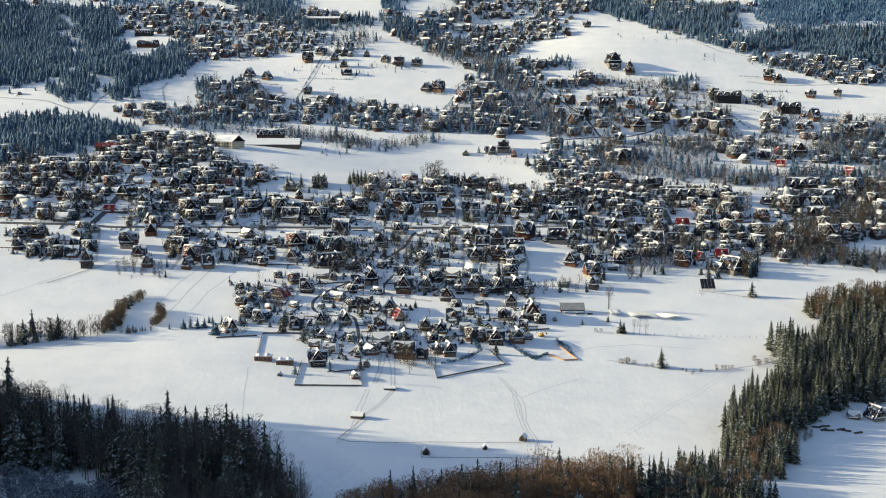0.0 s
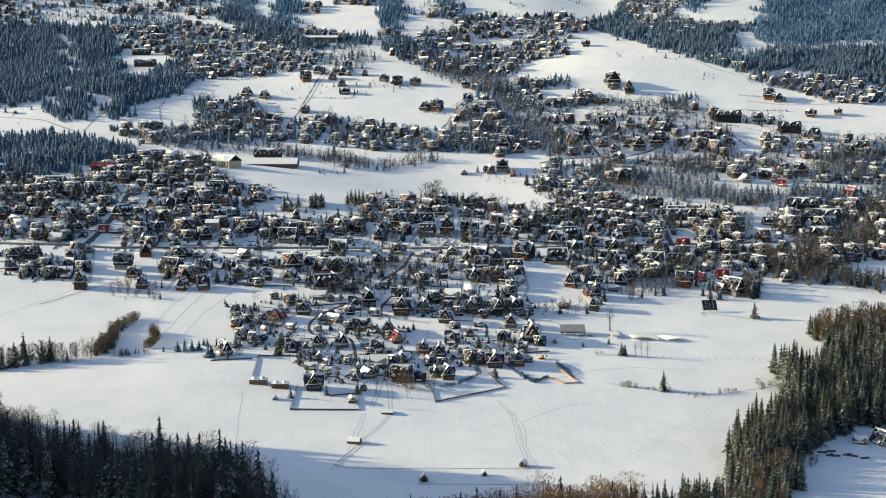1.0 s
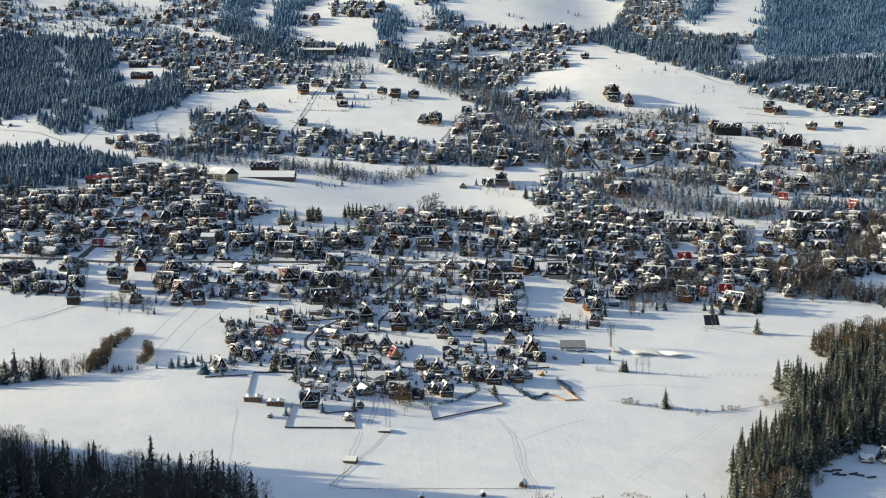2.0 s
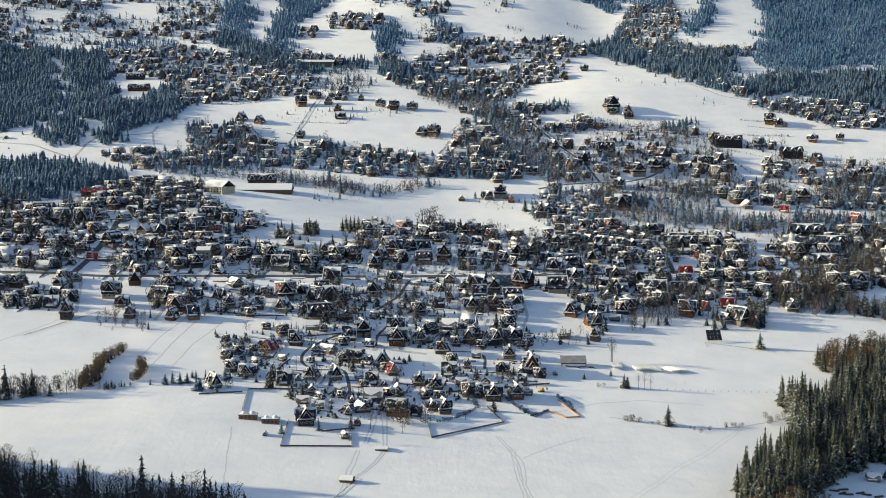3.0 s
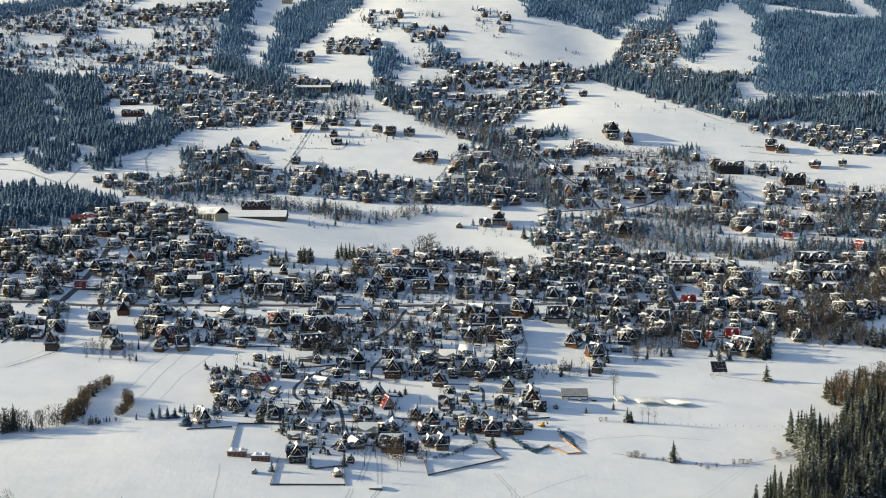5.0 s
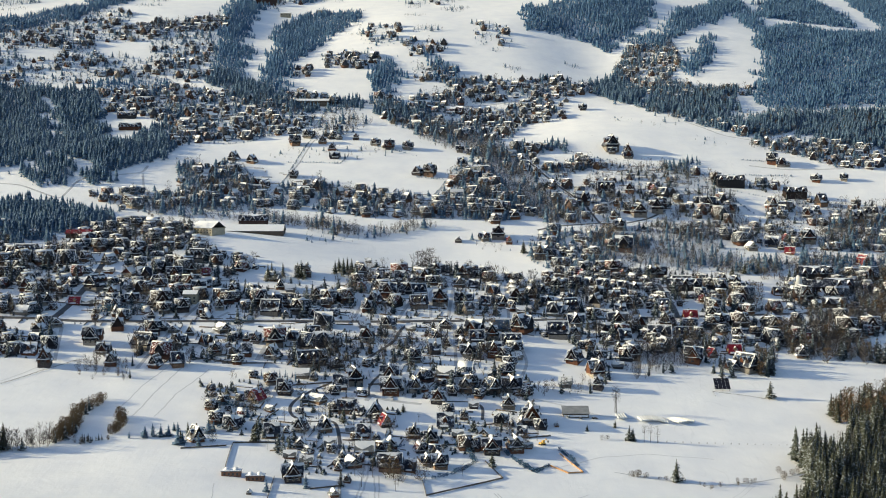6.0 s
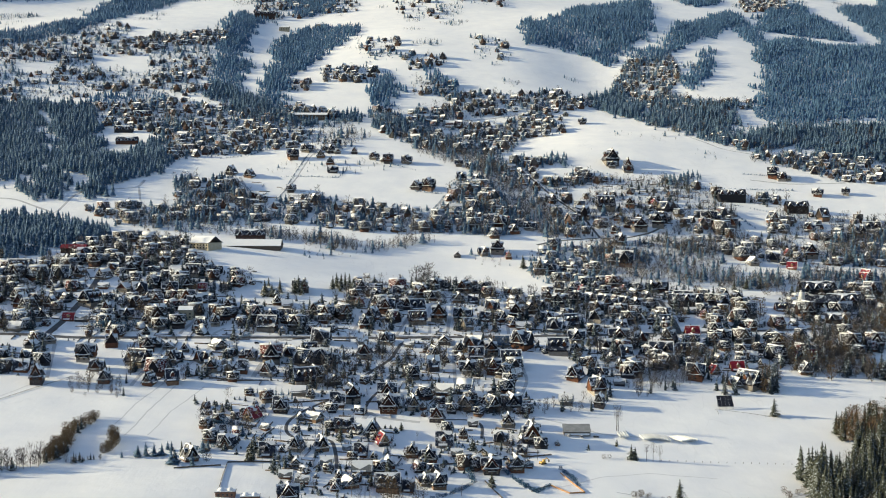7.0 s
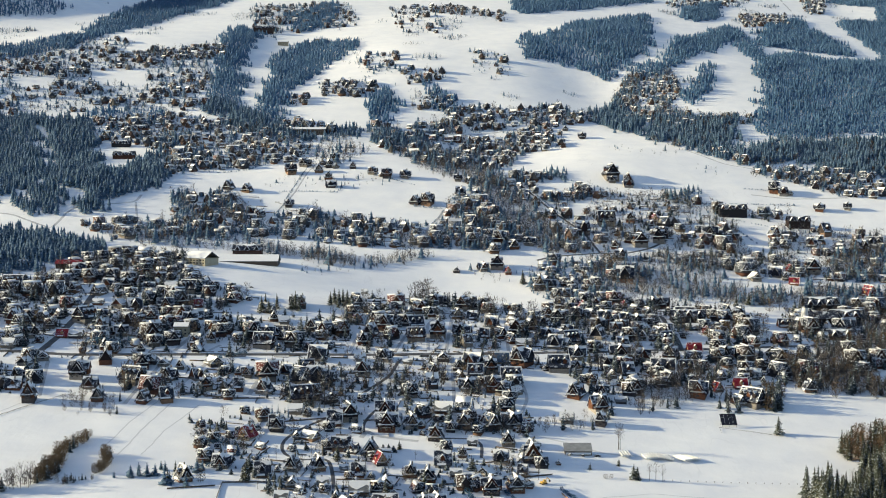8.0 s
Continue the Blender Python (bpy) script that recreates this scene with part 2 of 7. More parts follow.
def link_mesh(name, verts, faces, materials, index=None, smooth=False):
    """A mesh object out of arrays; faces all with the same number of corners."""
    me = bpy.data.meshes.new(name)
    verts, faces = np.asarray(verts, np.float32), np.asarray(faces, np.int32)
    k = faces.shape[1]
    me.vertices.add(len(verts))
    me.vertices.foreach_set("co", verts.ravel())
    me.loops.add(faces.size)
    me.loops.foreach_set("vertex_index", faces.ravel())
    me.polygons.add(len(faces))
    me.polygons.foreach_set("loop_start", np.arange(0, faces.size, k, dtype=np.int32))
    for m in materials:
        me.materials.append(m)
    if index is not None:
        me.polygons.foreach_set("material_index", np.asarray(index, np.int32))
    if smooth:
        me.polygons.foreach_set("use_smooth", np.ones(len(faces), bool))
    me.update(calc_edges=True)
    me.validate()
    return new(name, me)


def lines_between(*spans):
    out = []
    for a, b, step in spans:
        out += list(np.arange(a, b, step))
    return np.array(out + [spans[-1][1]], float)


def build_ground():
    xs = lines_between((-5000, -1400, 300), (-1400, -440, 20), (-440, 440, 7), (440, 1400, 20), (1400, 5000, 300))
    ys = lines_between((-3000, 400, 200), (400, 560, 20), (560, 1300, 7), (1300, 2600, 14), (2600, 3600, 22), (3600, 5200, 80))
    gx, gy = np.meshgrid(xs, ys)
    z = ground_z(gx, gy)
    n = len(xs)
    idx = np.arange(len(ys) * n).reshape(len(ys), n)
    faces = np.stack([idx[:-1, :-1], idx[:-1, 1:], idx[1:, 1:], idx[1:, :-1]], -1).reshape(-1, 4)
    ob = link_mesh("ground", np.stack([gx, gy, z], -1).reshape(-1, 3), faces, [M_SNOW], smooth=True)
    return tagged(ob, "snow-covered valley floor and slopes with wind ripples", "ground", kind="structure")


build_ground()

# ---------------------------------------------------------------- plants: one shape each in unit height, then many


def tube(pts, radii, sides):
    """A tapered tube along points: vertices and triangles."""
    v, f = [], []
    for k, (p, r) in enumerate(zip(pts, radii)):
        for s in range(sides):
            a = 2 * math.pi * s / sides
            v.append((p[0] + r * math.cos(a), p[1] + r * math.sin(a), p[2]))
    for k in range(len(pts) - 1):
        for s in range(sides):
            a, b = k * sides + s, k * sides + (s + 1) % sides
            c, d = a + sides, b + sides
            f += [(a, b, d), (a, d, c)]
    return v, f


def merged(pieces):
    v, f, n = [], [], 0
    for pv, pf in pieces:
        v += list(pv)
        f += [tuple(i + n for i in t) for t in pf]
        n += len(pv)
    return np.array(v, float), np.array(f, int)


def spruce_crown(seed, tiers, fronds, width=0.17, start=0.07, full=0.72, broad=0.27):
    """Many drooping boughs round a dark core, uneven in length, in ragged tiers up to a leader."""
    g = random.Random(seed)
    out = []
    sides = 5
    core = [(0.5 * width * math.cos(6.283 * k / sides), 0.5 * width * math.sin(6.283 * k / sides), start + 0.02) for k in range(sides)]
    out.append((core + [(0, 0, 0.93)], [(k, (k + 1) % sides, sides) for k in range(sides)]))
    lean = g.uniform(0, 6.283)
    for k in range(tiers):
        u = min(1.0, max(0.0, (k + g.uniform(-0.35, 0.35)) / (tiers - 1)))
        z = start + (0.97 - start) * u
        reach = width * (1 - u) ** full * g.uniform(0.72, 1.15) + 0.014
        turn = g.random() * 6.3
        n = max(4, round(fronds * (1.15 - 0.6 * u)))
        for j in range(n):
            a = turn + 6.283 * j / n + g.uniform(-0.35, 0.35)
            r = reach * g.uniform(0.5, 1.2) * (1 + 0.22 * math.cos(a - lean))
            half = broad * r * g.uniform(0.7, 1.5) + 0.004
            drop = r * g.uniform(0.1, 0.62)
            zz = z + g.uniform(-0.02, 0.02)
            ca, sa = math.cos(a), math.sin(a)
            m = 0.62 * r
            out.append(([(0, 0, zz + 0.03), (ca * m - sa * half, sa * m + ca * half, zz - drop * 0.6), (ca * r, sa * r, zz - drop), (ca * m + sa * half, sa * m - ca * half, zz - drop * 0.45)], [(0, 1, 2), (0, 2, 3)]))
    out.append(tube([(0, 0, 0.88), (0, 0, 1.0)], [0.012, 0.003], 3))
    return merged(out)


def spruce_far(seed, tiers, sides, width=0.16):
    """The same tree for far woods: ragged skirts."""
    g = random.Random(seed)
    out = []
    for k in range(tiers):
        u = k / tiers
        z0, z1 = 0.05 + 0.9 * u, min(1.0, 0.05 + 0.9 * u + 1.35 / tiers)
        reach = width * (1 - u) ** 0.8
        turn = g.random() * 6.3
        ring = []
        for j in range(sides):
            a = turn + 6.283 * j / sides
            r = reach * (1.12 if j % 2 else 0.62) * g.uniform(0.8, 1.15)
            ring.append((r * math.cos(a), r * math.sin(a), z0 + (0.0 if j % 2 else 0.05) + g.uniform(-0.015, 0.015)))
        out.append((ring + [(g.uniform(-0.01, 0.01), g.uniform(-0.01, 0.01), z1)], [(j, (j + 1) % sides, sides) for j in range(sides)]))
    return merged(out)


def bare_limbs(seed, limbs, twigs, spread=0.22, low=0.3, twig=0.0016, leaf=0.0, reach=0.7):
    """Trunk and limbs, and a mist of fine twigs as thin slivers."""
    g = random.Random(seed)
    wood, fine = [], []
    lean = (g.uniform(-0.03, 0.03), g.uniform(-0.03, 0.03))
    axis = [(lean[0] * t, lean[1] * t, t) for t in (-0.02, 0.6, 0.96)]
    wood.append(tube(axis, [0.013, 0.009, 0.002], 4))
    tips = []
    for k in range(limbs):
        z = g.uniform(low, 0.9)
        a = g.random() * 6.283
        r = spread * (1.15 - z) * g.uniform(0.6, 1.25)
        rise = r * g.uniform(0.7, 1.5)
        p0 = (lean[0] * z, lean[1] * z, z)
        p1 = (p0[0] + math.cos(a) * r * 0.5, p0[1] + math.sin(a) * r * 0.5, z + rise * 0.4)
        p2 = (p0[0] + math.cos(a) * r, p0[1] + math.sin(a) * r, min(1.0, z + rise))
        wood.append(([p0, p1, p2, (p0[0], p0[1], z - 0.014), (p1[0] + 0.004, p1[1] + 0.004, p1[2] - 0.004)], [(0, 1, 3), (1, 4, 3), (1, 2, 4)]))
        tips += [p1, p2, tuple((b + c) / 2 for b, c in zip(p1, p2))]
    tips.append((lean[0], lean[1], 0.95))
    mid, tall = (low + 1.0) / 2, (1.0 - low) / 2
    for k in range(twigs):
        a, e = g.random() * 6.283, g.uniform(-1.0, 1.0)
        q = g.random() ** 0.7
        r = spread * 0.85 * q * math.sqrt(max(0.0, 1 - e * e * 0.8))
        p = (lean[0] * mid + r * math.cos(a), lean[1] * mid + r * math.sin(a), mid + tall * e * 0.92)
        l = g.uniform(0.06, 0.17) * reach
        b, rise = a + g.uniform(-0.8, 0.8), g.uniform(0.3, 1.4)
        t = (p[0] + l * math.cos(b) * math.cos(rise), p[1] + l * math.sin(b) * math.cos(rise), min(1.02, p[2] + l * math.sin(rise)))
        w = twig + leaf * g.random()
        c = g.random() * 6.283
        fine.append(([p, t, (t[0] + w * math.cos(c) * 2, t[1] + w * math.sin(c) * 2, t[2] - w * 2)], [(0, 1, 2)]))
    return merged(wood), merged(fine)


def brush_tree(seed, twigs, spread, thick=1.0):
    """A leafless tree for the middle distance: a stem and upright sprays of twigs, thick at the foot."""
    g = random.Random(seed)
    stem = tube([(0, 0, -0.03), (g.uniform(-0.02, 0.02), 0, 0.85)], [0.016, 0.004], 3)
    fine = []
    for k in range(twigs):
        a = g.random() * 6.283
        z = g.uniform(0.06, 0.86)
        full = math.sin(math.pi * min(1.0, (z + 0.08) / 1.05)) ** 0.7
        r = spread * full * g.random() ** 0.6
        p = (r * math.cos(a), r * math.sin(a), z)
        l = g.uniform(0.12, 0.28) * (1.15 - 0.5 * z)
        b, rise = a + g.uniform(-0.9, 0.9), g.uniform(0.5, 1.45)
        t = (p[0] + l * math.cos(b) * math.cos(rise), p[1] + l * math.sin(b) * math.cos(rise), min(1.03, p[2] + l * math.sin(rise)))
        w, c = thick * g.uniform(0.007, 0.016), g.random() * 6.283
        fine.append(([(p[0] - w * math.cos(c), p[1] - w * math.sin(c), p[2]), (p[0] + w * math.cos(c), p[1] + w * math.sin(c), p[2] + g.uniform(-0.02, 0.02)), t], [(0, 1, 2)]))
    return merged([stem]), merged(fine)


TRUNK = merged([tube([(0, 0, -0.03), (0, 0, 0.5), (0, 0, 0.93)], [0.016, 0.010, 0.003], 5)])
SPRUCE_NEAR = [spruce_crown(11 + k, 17, 9, w) for k, w in enumerate((0.17, 0.20, 0.15, 0.22, 0.185))]
SPRUCE_MID = [spruce_crown(31 + k, 11, 7, w, 0.05, 0.65, 0.4) for k, w in enumerate((0.17, 0.20, 0.15, 0.22))]
SPRUCE_FARTHEST = [spruce_far(61 + k, 2, 5, w) for k, w in enumerate((0.22, 0.27, 0.31, 0.20))]
SPRUCE_FAR = [spruce_far(51 + k, 3, 8, w) for k, w in enumerate((0.22, 0.28, 0.33, 0.20))]
BARE = [bare_limbs(71 + k, 13, 210, s, low, 0.0024) for k, (s, low) in enumerate(((0.13, 0.38), (0.16, 0.32), (0.10, 0.48), (0.14, 0.42), (0.09, 0.3)))]
SPRUCE_YARD = [spruce_crown(41 + k, 7, 6, w, 0.03, 0.6, 0.47) for k, w in enumerate((0.20, 0.25, 0.29, 0.22))]
BARE_HIGH = [brush_tree(81 + k, 30, s, 1.8) for k, s in enumerate((0.16, 0.22, 0.28))]
BARE_FAR = [brush_tree(91 + k, 76, s) for k, s in enumerate((0.15, 0.20, 0.26, 0.18))]
BEECH = [bare_limbs(121 + k, 8, 620, s, 0.12, 0.0034, 0.004, 0.42) for k, s in enumerate((0.34, 0.40, 0.30))]
LEAFY = [bare_limbs(111 + k, 6, 300, s, 0.02, 0.009, 0.008) for k, s in enumerate((0.30, 0.36, 0.26))]
SHRUBS = [bare_limbs(131 + k, 3, 170, 0.55, 0.0, 0.03, 0.03, 1.6) for k in range(3)]


def inside(poly, x, y):
    """Which of the points lie in the polygon."""
    hit = np.zeros(len(x), bool)
    n = len(poly)
    for i in range(n):
        (x0, y0), (x1, y1) = poly[i], poly[(i + 1) % n]
        if y0 == y1:
            continue
        hit ^= ((y0 > y) != (y1 > y)) & (x < (x1 - x0) * (y - y0) / (y1 - y0) + x0)
    return hit


def spots(poly, gap, seed, ragged=0.0):
    """Uneven points about gap apart all over a polygon."""
    g = np.random.default_rng(seed)
    px, py = np.array([p[0] for p in poly]), np.array([p[1] for p in poly])
    xs, ys = np.arange(px.min(), px.max(), gap), np.arange(py.min(), py.max(), gap)
    x, y = np.meshgrid(xs, ys)
    x, y = x.ravel() + g.uniform(-0.48, 0.48, x.size) * gap, y.ravel() + g.uniform(-0.48, 0.48, y.size) * gap
    # the outline frays
    wx = ragged * (np.sin(x * 0.055 + 1.3 * np.sin(y * 0.041 + seed)) + np.sin(x * 0.13 + y * 0.11 + seed * 2.1) + g.uniform(-0.7, 0.7, x.size))
    wy = ragged * (np.sin(y * 0.049 + 1.1 * np.sin(x * 0.061 + seed * 1.7)) + np.sin(y * 0.12 - x * 0.14 + seed) + g.uniform(-0.7, 0.7, x.size))
    keep = inside(poly, x + wx, y + wy)
    return x[keep], y[keep]


FAR = {}   # kind of stuff -> list of (shape, x, y, height, girth, turn)


def strew(kind, shapes, x, y, lo, hi, girth=(0.85, 1.2), seed=1):
    """Note down plants for one joined mesh of that kind."""
    g = np.random.default_rng(seed + len(x))
    h = (lo + (hi - lo) * g.random(len(x)) ** 1.3) * (0.86 + 0.28 * g.random(len(x))) * (1.0 + 0.16 * np.sin(np.asarray(x) * 0.037 + 1.7 * np.sin(np.asarray(y) * 0.029)))
    FAR.setdefault(kind, []).append((shapes, np.asarray(x), np.asarray(y), h, h * g.uniform(*girth, len(x)), g.uniform(0, 6.283, len(x)), g.integers(0, len(shapes), len(x))))


def raise_stuff(kind, label, category, material):
    """Join all that was noted down into one mesh."""
    vs, fs, base = [], [], 0
    for shapes, x, y, h, w, turn, pick in FAR.get(kind, []):
        for k, (v, f) in enumerate(shapes):
            s = np.nonzero(pick == k)[0]
            if not len(s):
                continue
            c, n = np.cos(turn[s])[:, None], np.sin(turn[s])[:, None]
            vx = (v[None, :, 0] * c - v[None, :, 1] * n) * w[s][:, None] + x[s][:, None]
            vy = (v[None, :, 0] * n + v[None, :, 1] * c) * w[s][:, None] + y[s][:, None]
            vz = v[None, :, 2] * h[s][:, None] + (ground_z(x[s], y[s]) - 0.2)[:, None]
            vs.append(np.stack([vx, vy, vz], -1).reshape(-1, 3))
            fs.append((f[None] + (base + np.arange(len(s)) * len(v))[:, None, None]).reshape(-1, 3))
            base += len(s) * len(v)
    if vs:
        ob = link_mesh(kind, np.concatenate(vs), np.concatenate(fs), [material])
        tagged(ob, label, category, kind="stuff")


def empty(name, m, label, category, group=""):
    ob = new(name)
    ob.empty_display_size = 0.5
    ob.matrix_world = m
    return tagged(ob, label, category, group)


def part_data(name, me, parent, label=""):
    ob = new(name, me)
    ob.parent = parent
    return tagged(ob, label) if label else ob


def mesh_of(name, shape, material):
    me = bpy.data.meshes.new(name)
    me.from_pydata([tuple(v) for v in shape[0]], [], [tuple(int(i) for i in f) for f in shape[1]])
    me.materials.append(material)
    return me


TRUNK_MESH = mesh_of("trunk", TRUNK, M_BARK)
CROWNS = {
    "spruce": [mesh_of("crown", s, M_NEEDLE) for s in SPRUCE_NEAR],
    "frosted": [mesh_of("crown", s, M_FROSTHAZE) for s in SPRUCE_MID],
    "bare": [(mesh_of("trunk", w, M_BARK), mesh_of("crown", t, M_TWIG)) for w, t in BARE],
    "larch": [(mesh_of("trunk", w, M_BARK), mesh_of("crown", t, M_LARCH)) for w, t in LEAFY],
    "beech": [(mesh_of("trunk", w, M_BARK), mesh_of("crown", t, M_BEECH)) for w, t in BEECH],
    "shrub": [(mesh_of("stem", w, M_BARK), mesh_of("crown", t, M_FROSTHAZE)) for w, t in SHRUBS],
}
TREE_WORDS = {
    "spruce": ("spruce_tree", "tall dark green spruce with snow on its boughs", "conifer"),
    "frosted": ("spruce_tree", "blue-green spruce dusted with frost", "conifer"),
    "bare": ("bare_tree", "leafless grey-brown tree with fine twigs", "tree"),
    "larch": ("larch_tree", "winter larch with straw-brown twigs", "tree"),
    "shrub": ("shrub", "rounded evergreen shrub dusted with snow", "shrub"),
    "beech": ("beech_tree", "tree that keeps its rust-brown leaves", "tree"),
}
tree_rng = random.Random(5)


def tree(kind, x, y, h, group="", girth=1.0, label=""):
    """One tree that stands for itself: trunk and crown."""
    name, words, cat = TREE_WORDS[kind]
    w = h * tree_rng.uniform(0.9, 1.15) * girth
    m = pose(x, y, gz(x, y) - 0.2, 0, 0, tree_rng.uniform(0, 360)) @ Matrix.Diagonal((w, w, h, 1))
    ob = empty(name, m, label or words, cat, group)
    shape = tree_rng.choice(CROWNS[kind])
    if isinstance(shape, tuple):
        part_data("trunk", shape[0], ob)
        part_data("crown", shape[1], ob)
    else:
        part_data("trunk", TRUNK_MESH, ob)
        part_data("crown", shape, ob)
    return ob


def wood(poly, gap, mix, lo, hi, seed, detail="far", singles=None, clump=0.0):
    """A stand of trees. mix: share of each kind; singles: a stretch (x0, y0, x1, y1) whose trees stand one by one."""
    x, y = spots(poly, gap, seed, {"far": 9.0, "farthest": 8.0}.get(detail, 2.0))
    if clump:
        some = np.array([noise.noise((px * 0.011, py * 0.011, seed)) > clump for px, py in zip(x, y)], bool)
        x, y = x[some], y[some]
    g = np.random.default_rng(seed + 99)
    kinds, shares = list(mix), np.cumsum(list(mix.values()))
    pick = np.searchsorted(shares, g.random(len(x)) * shares[-1])
    alone = np.zeros(len(x), bool)
    if singles:
        alone = (x > singles[0]) & (x < singles[2]) & (y > singles[1]) & (y < singles[3])
    for i in np.nonzero(alone)[0]:
        tree(kinds[pick[i]], float(x[i]), float(y[i]), float(g.uniform(lo, hi)) * (0.75 if kinds[pick[i]] != "spruce" else 1.0), "trees of the near wood")
    for k, kind in enumerate(kinds):
        s = (pick == k) & ~alone
        if not s.any():
            continue
        a, b = x[s], y[s]
        if kind == "spruce":
            # beyond 1400 m the haze-blue needle colour replaces the dark one
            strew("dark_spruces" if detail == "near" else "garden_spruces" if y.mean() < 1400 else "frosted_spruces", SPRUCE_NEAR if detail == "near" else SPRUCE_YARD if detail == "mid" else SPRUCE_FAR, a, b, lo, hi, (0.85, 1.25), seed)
            if detail == "near":
                strew("spruce_trunks", [TRUNK], a, b, lo, hi, (0.9, 1.1), seed)
        elif kind == "shrub":
            strew("frosted_shrubs", [t for w, t in SHRUBS], a, b, lo, hi, (0.9, 1.5), seed)
        elif kind == "frosted":
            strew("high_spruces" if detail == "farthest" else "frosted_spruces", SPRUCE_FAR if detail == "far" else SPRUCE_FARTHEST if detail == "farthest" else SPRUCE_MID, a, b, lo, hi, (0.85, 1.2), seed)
        else:
            shape = BEECH if kind == "beech" and detail in ("near", "mid") else LEAFY if kind == "larch" and detail in ("near", "mid") else BARE if detail == "near" else BARE_FAR
            # beyond 1350 m bare twigs take the colour that carries painted haze
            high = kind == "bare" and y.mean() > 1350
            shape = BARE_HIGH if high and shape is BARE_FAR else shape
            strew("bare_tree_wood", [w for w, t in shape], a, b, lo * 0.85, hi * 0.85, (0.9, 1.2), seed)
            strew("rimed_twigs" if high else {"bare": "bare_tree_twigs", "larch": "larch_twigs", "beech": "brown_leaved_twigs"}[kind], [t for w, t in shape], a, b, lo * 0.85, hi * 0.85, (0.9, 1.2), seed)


# ---------------------------------------------------------------- building helpers


def box(bm, x0, y0, z0, x1, y1, z1):
    v = [bm.verts.new(p) for p in ((x0, y0, z0), (x1, y0, z0), (x1, y1, z0), (x0, y1, z0), (x0, y0, z1), (x1, y0, z1), (x1, y1, z1), (x0, y1, z1))]
    for f in ((0, 3, 2, 1), (4, 5, 6, 7), (0, 1, 5, 4), (1, 2, 6, 5), (2, 3, 7, 6), (3, 0, 4, 7)):
        bm.faces.new([v[i] for i in f])


def prism(bm, outline, y0, y1):
    """An outline in x, z drawn out along y."""
    a = [bm.verts.new((x, y0, z)) for x, z in outline]
    b = [bm.verts.new((x, y1, z)) for x, z in outline]
    bm.faces.new(a)
    bm.faces.new(b[::-1])
    n = len(outline)
    for i in range(n):
        j = (i + 1) % n
        bm.faces.new((a[j], a[i], b[i], b[j]))


def part(name, bm, material, parent, label=""):
    me = bpy.data.meshes.new(name)
    bmesh.ops.recalc_face_normals(bm, faces=bm.faces)
    bm.to_mesh(me)
    bm.free()
    me.materials.append(material)
    return part_data(name, me, parent, label)


def slope_slab(bm, w, eave, ridge, over, y0, y1, side, thick):
    """One roof slope from the ridge out past the wall."""
    k = (ridge - eave) / (w / 2)
    xo, zo = w / 2 + over, eave - k * over
    prism(bm, [(0, ridge), (side * xo, zo), (side * xo, zo + thick), (0, ridge + thick * 1.2)], y0, y1)


def snow_on_slope(bm, w, eave, ridge, over, y0, y1, side, thick, share, seed, nv=9):
    """Snow left on a slope: one sheet from the ridge down to an uneven melted edge."""
    g = random.Random(seed)
    k = (ridge - eave) / (w / 2)
    xo = w / 2 + over
    lift, t = thick + 0.02, 0.2
    rows = []
    for v in range(nv + 1):
        y = y0 + (y1 - y0) * v / nv
        edge = 1.0 if share >= 0.99 else min(1.0, max(0.03, share + 0.16 * math.sin(0.9 * v + seed * 1.3) + g.uniform(-0.08, 0.08)))
        ring = []
        for u, h in ((0, 0), (edge, 0), (edge, t), (0, t * 1.2)):
            ring.append(bm.verts.new((side * xo * u, y, ridge - k * xo * u + lift + h)))
        rows.append(ring)
    for a, b in zip(rows, rows[1:]):
        for i in range(4):
            j = (i + 1) % 4
            bm.faces.new((a[i], a[j], b[j], b[i]))
    bm.faces.new(rows[0])
    bm.faces.new(rows[-1][::-1])


def snow_band(bm, w, eave, ridge, over, y0, y1, side, thick, u0, u1, t=0.2):
    """A band of snow on a slope between two shares of its length."""
    k = (ridge - eave) / (w / 2)
    xo = w / 2 + over
    lift = thick + 0.03
    prism(bm, [(side * xo * u, ridge - k * xo * u + lift + h) for u, h in ((u0, 0), (u1, 0), (u1, t), (u0, t * 1.1))], y0, y1)


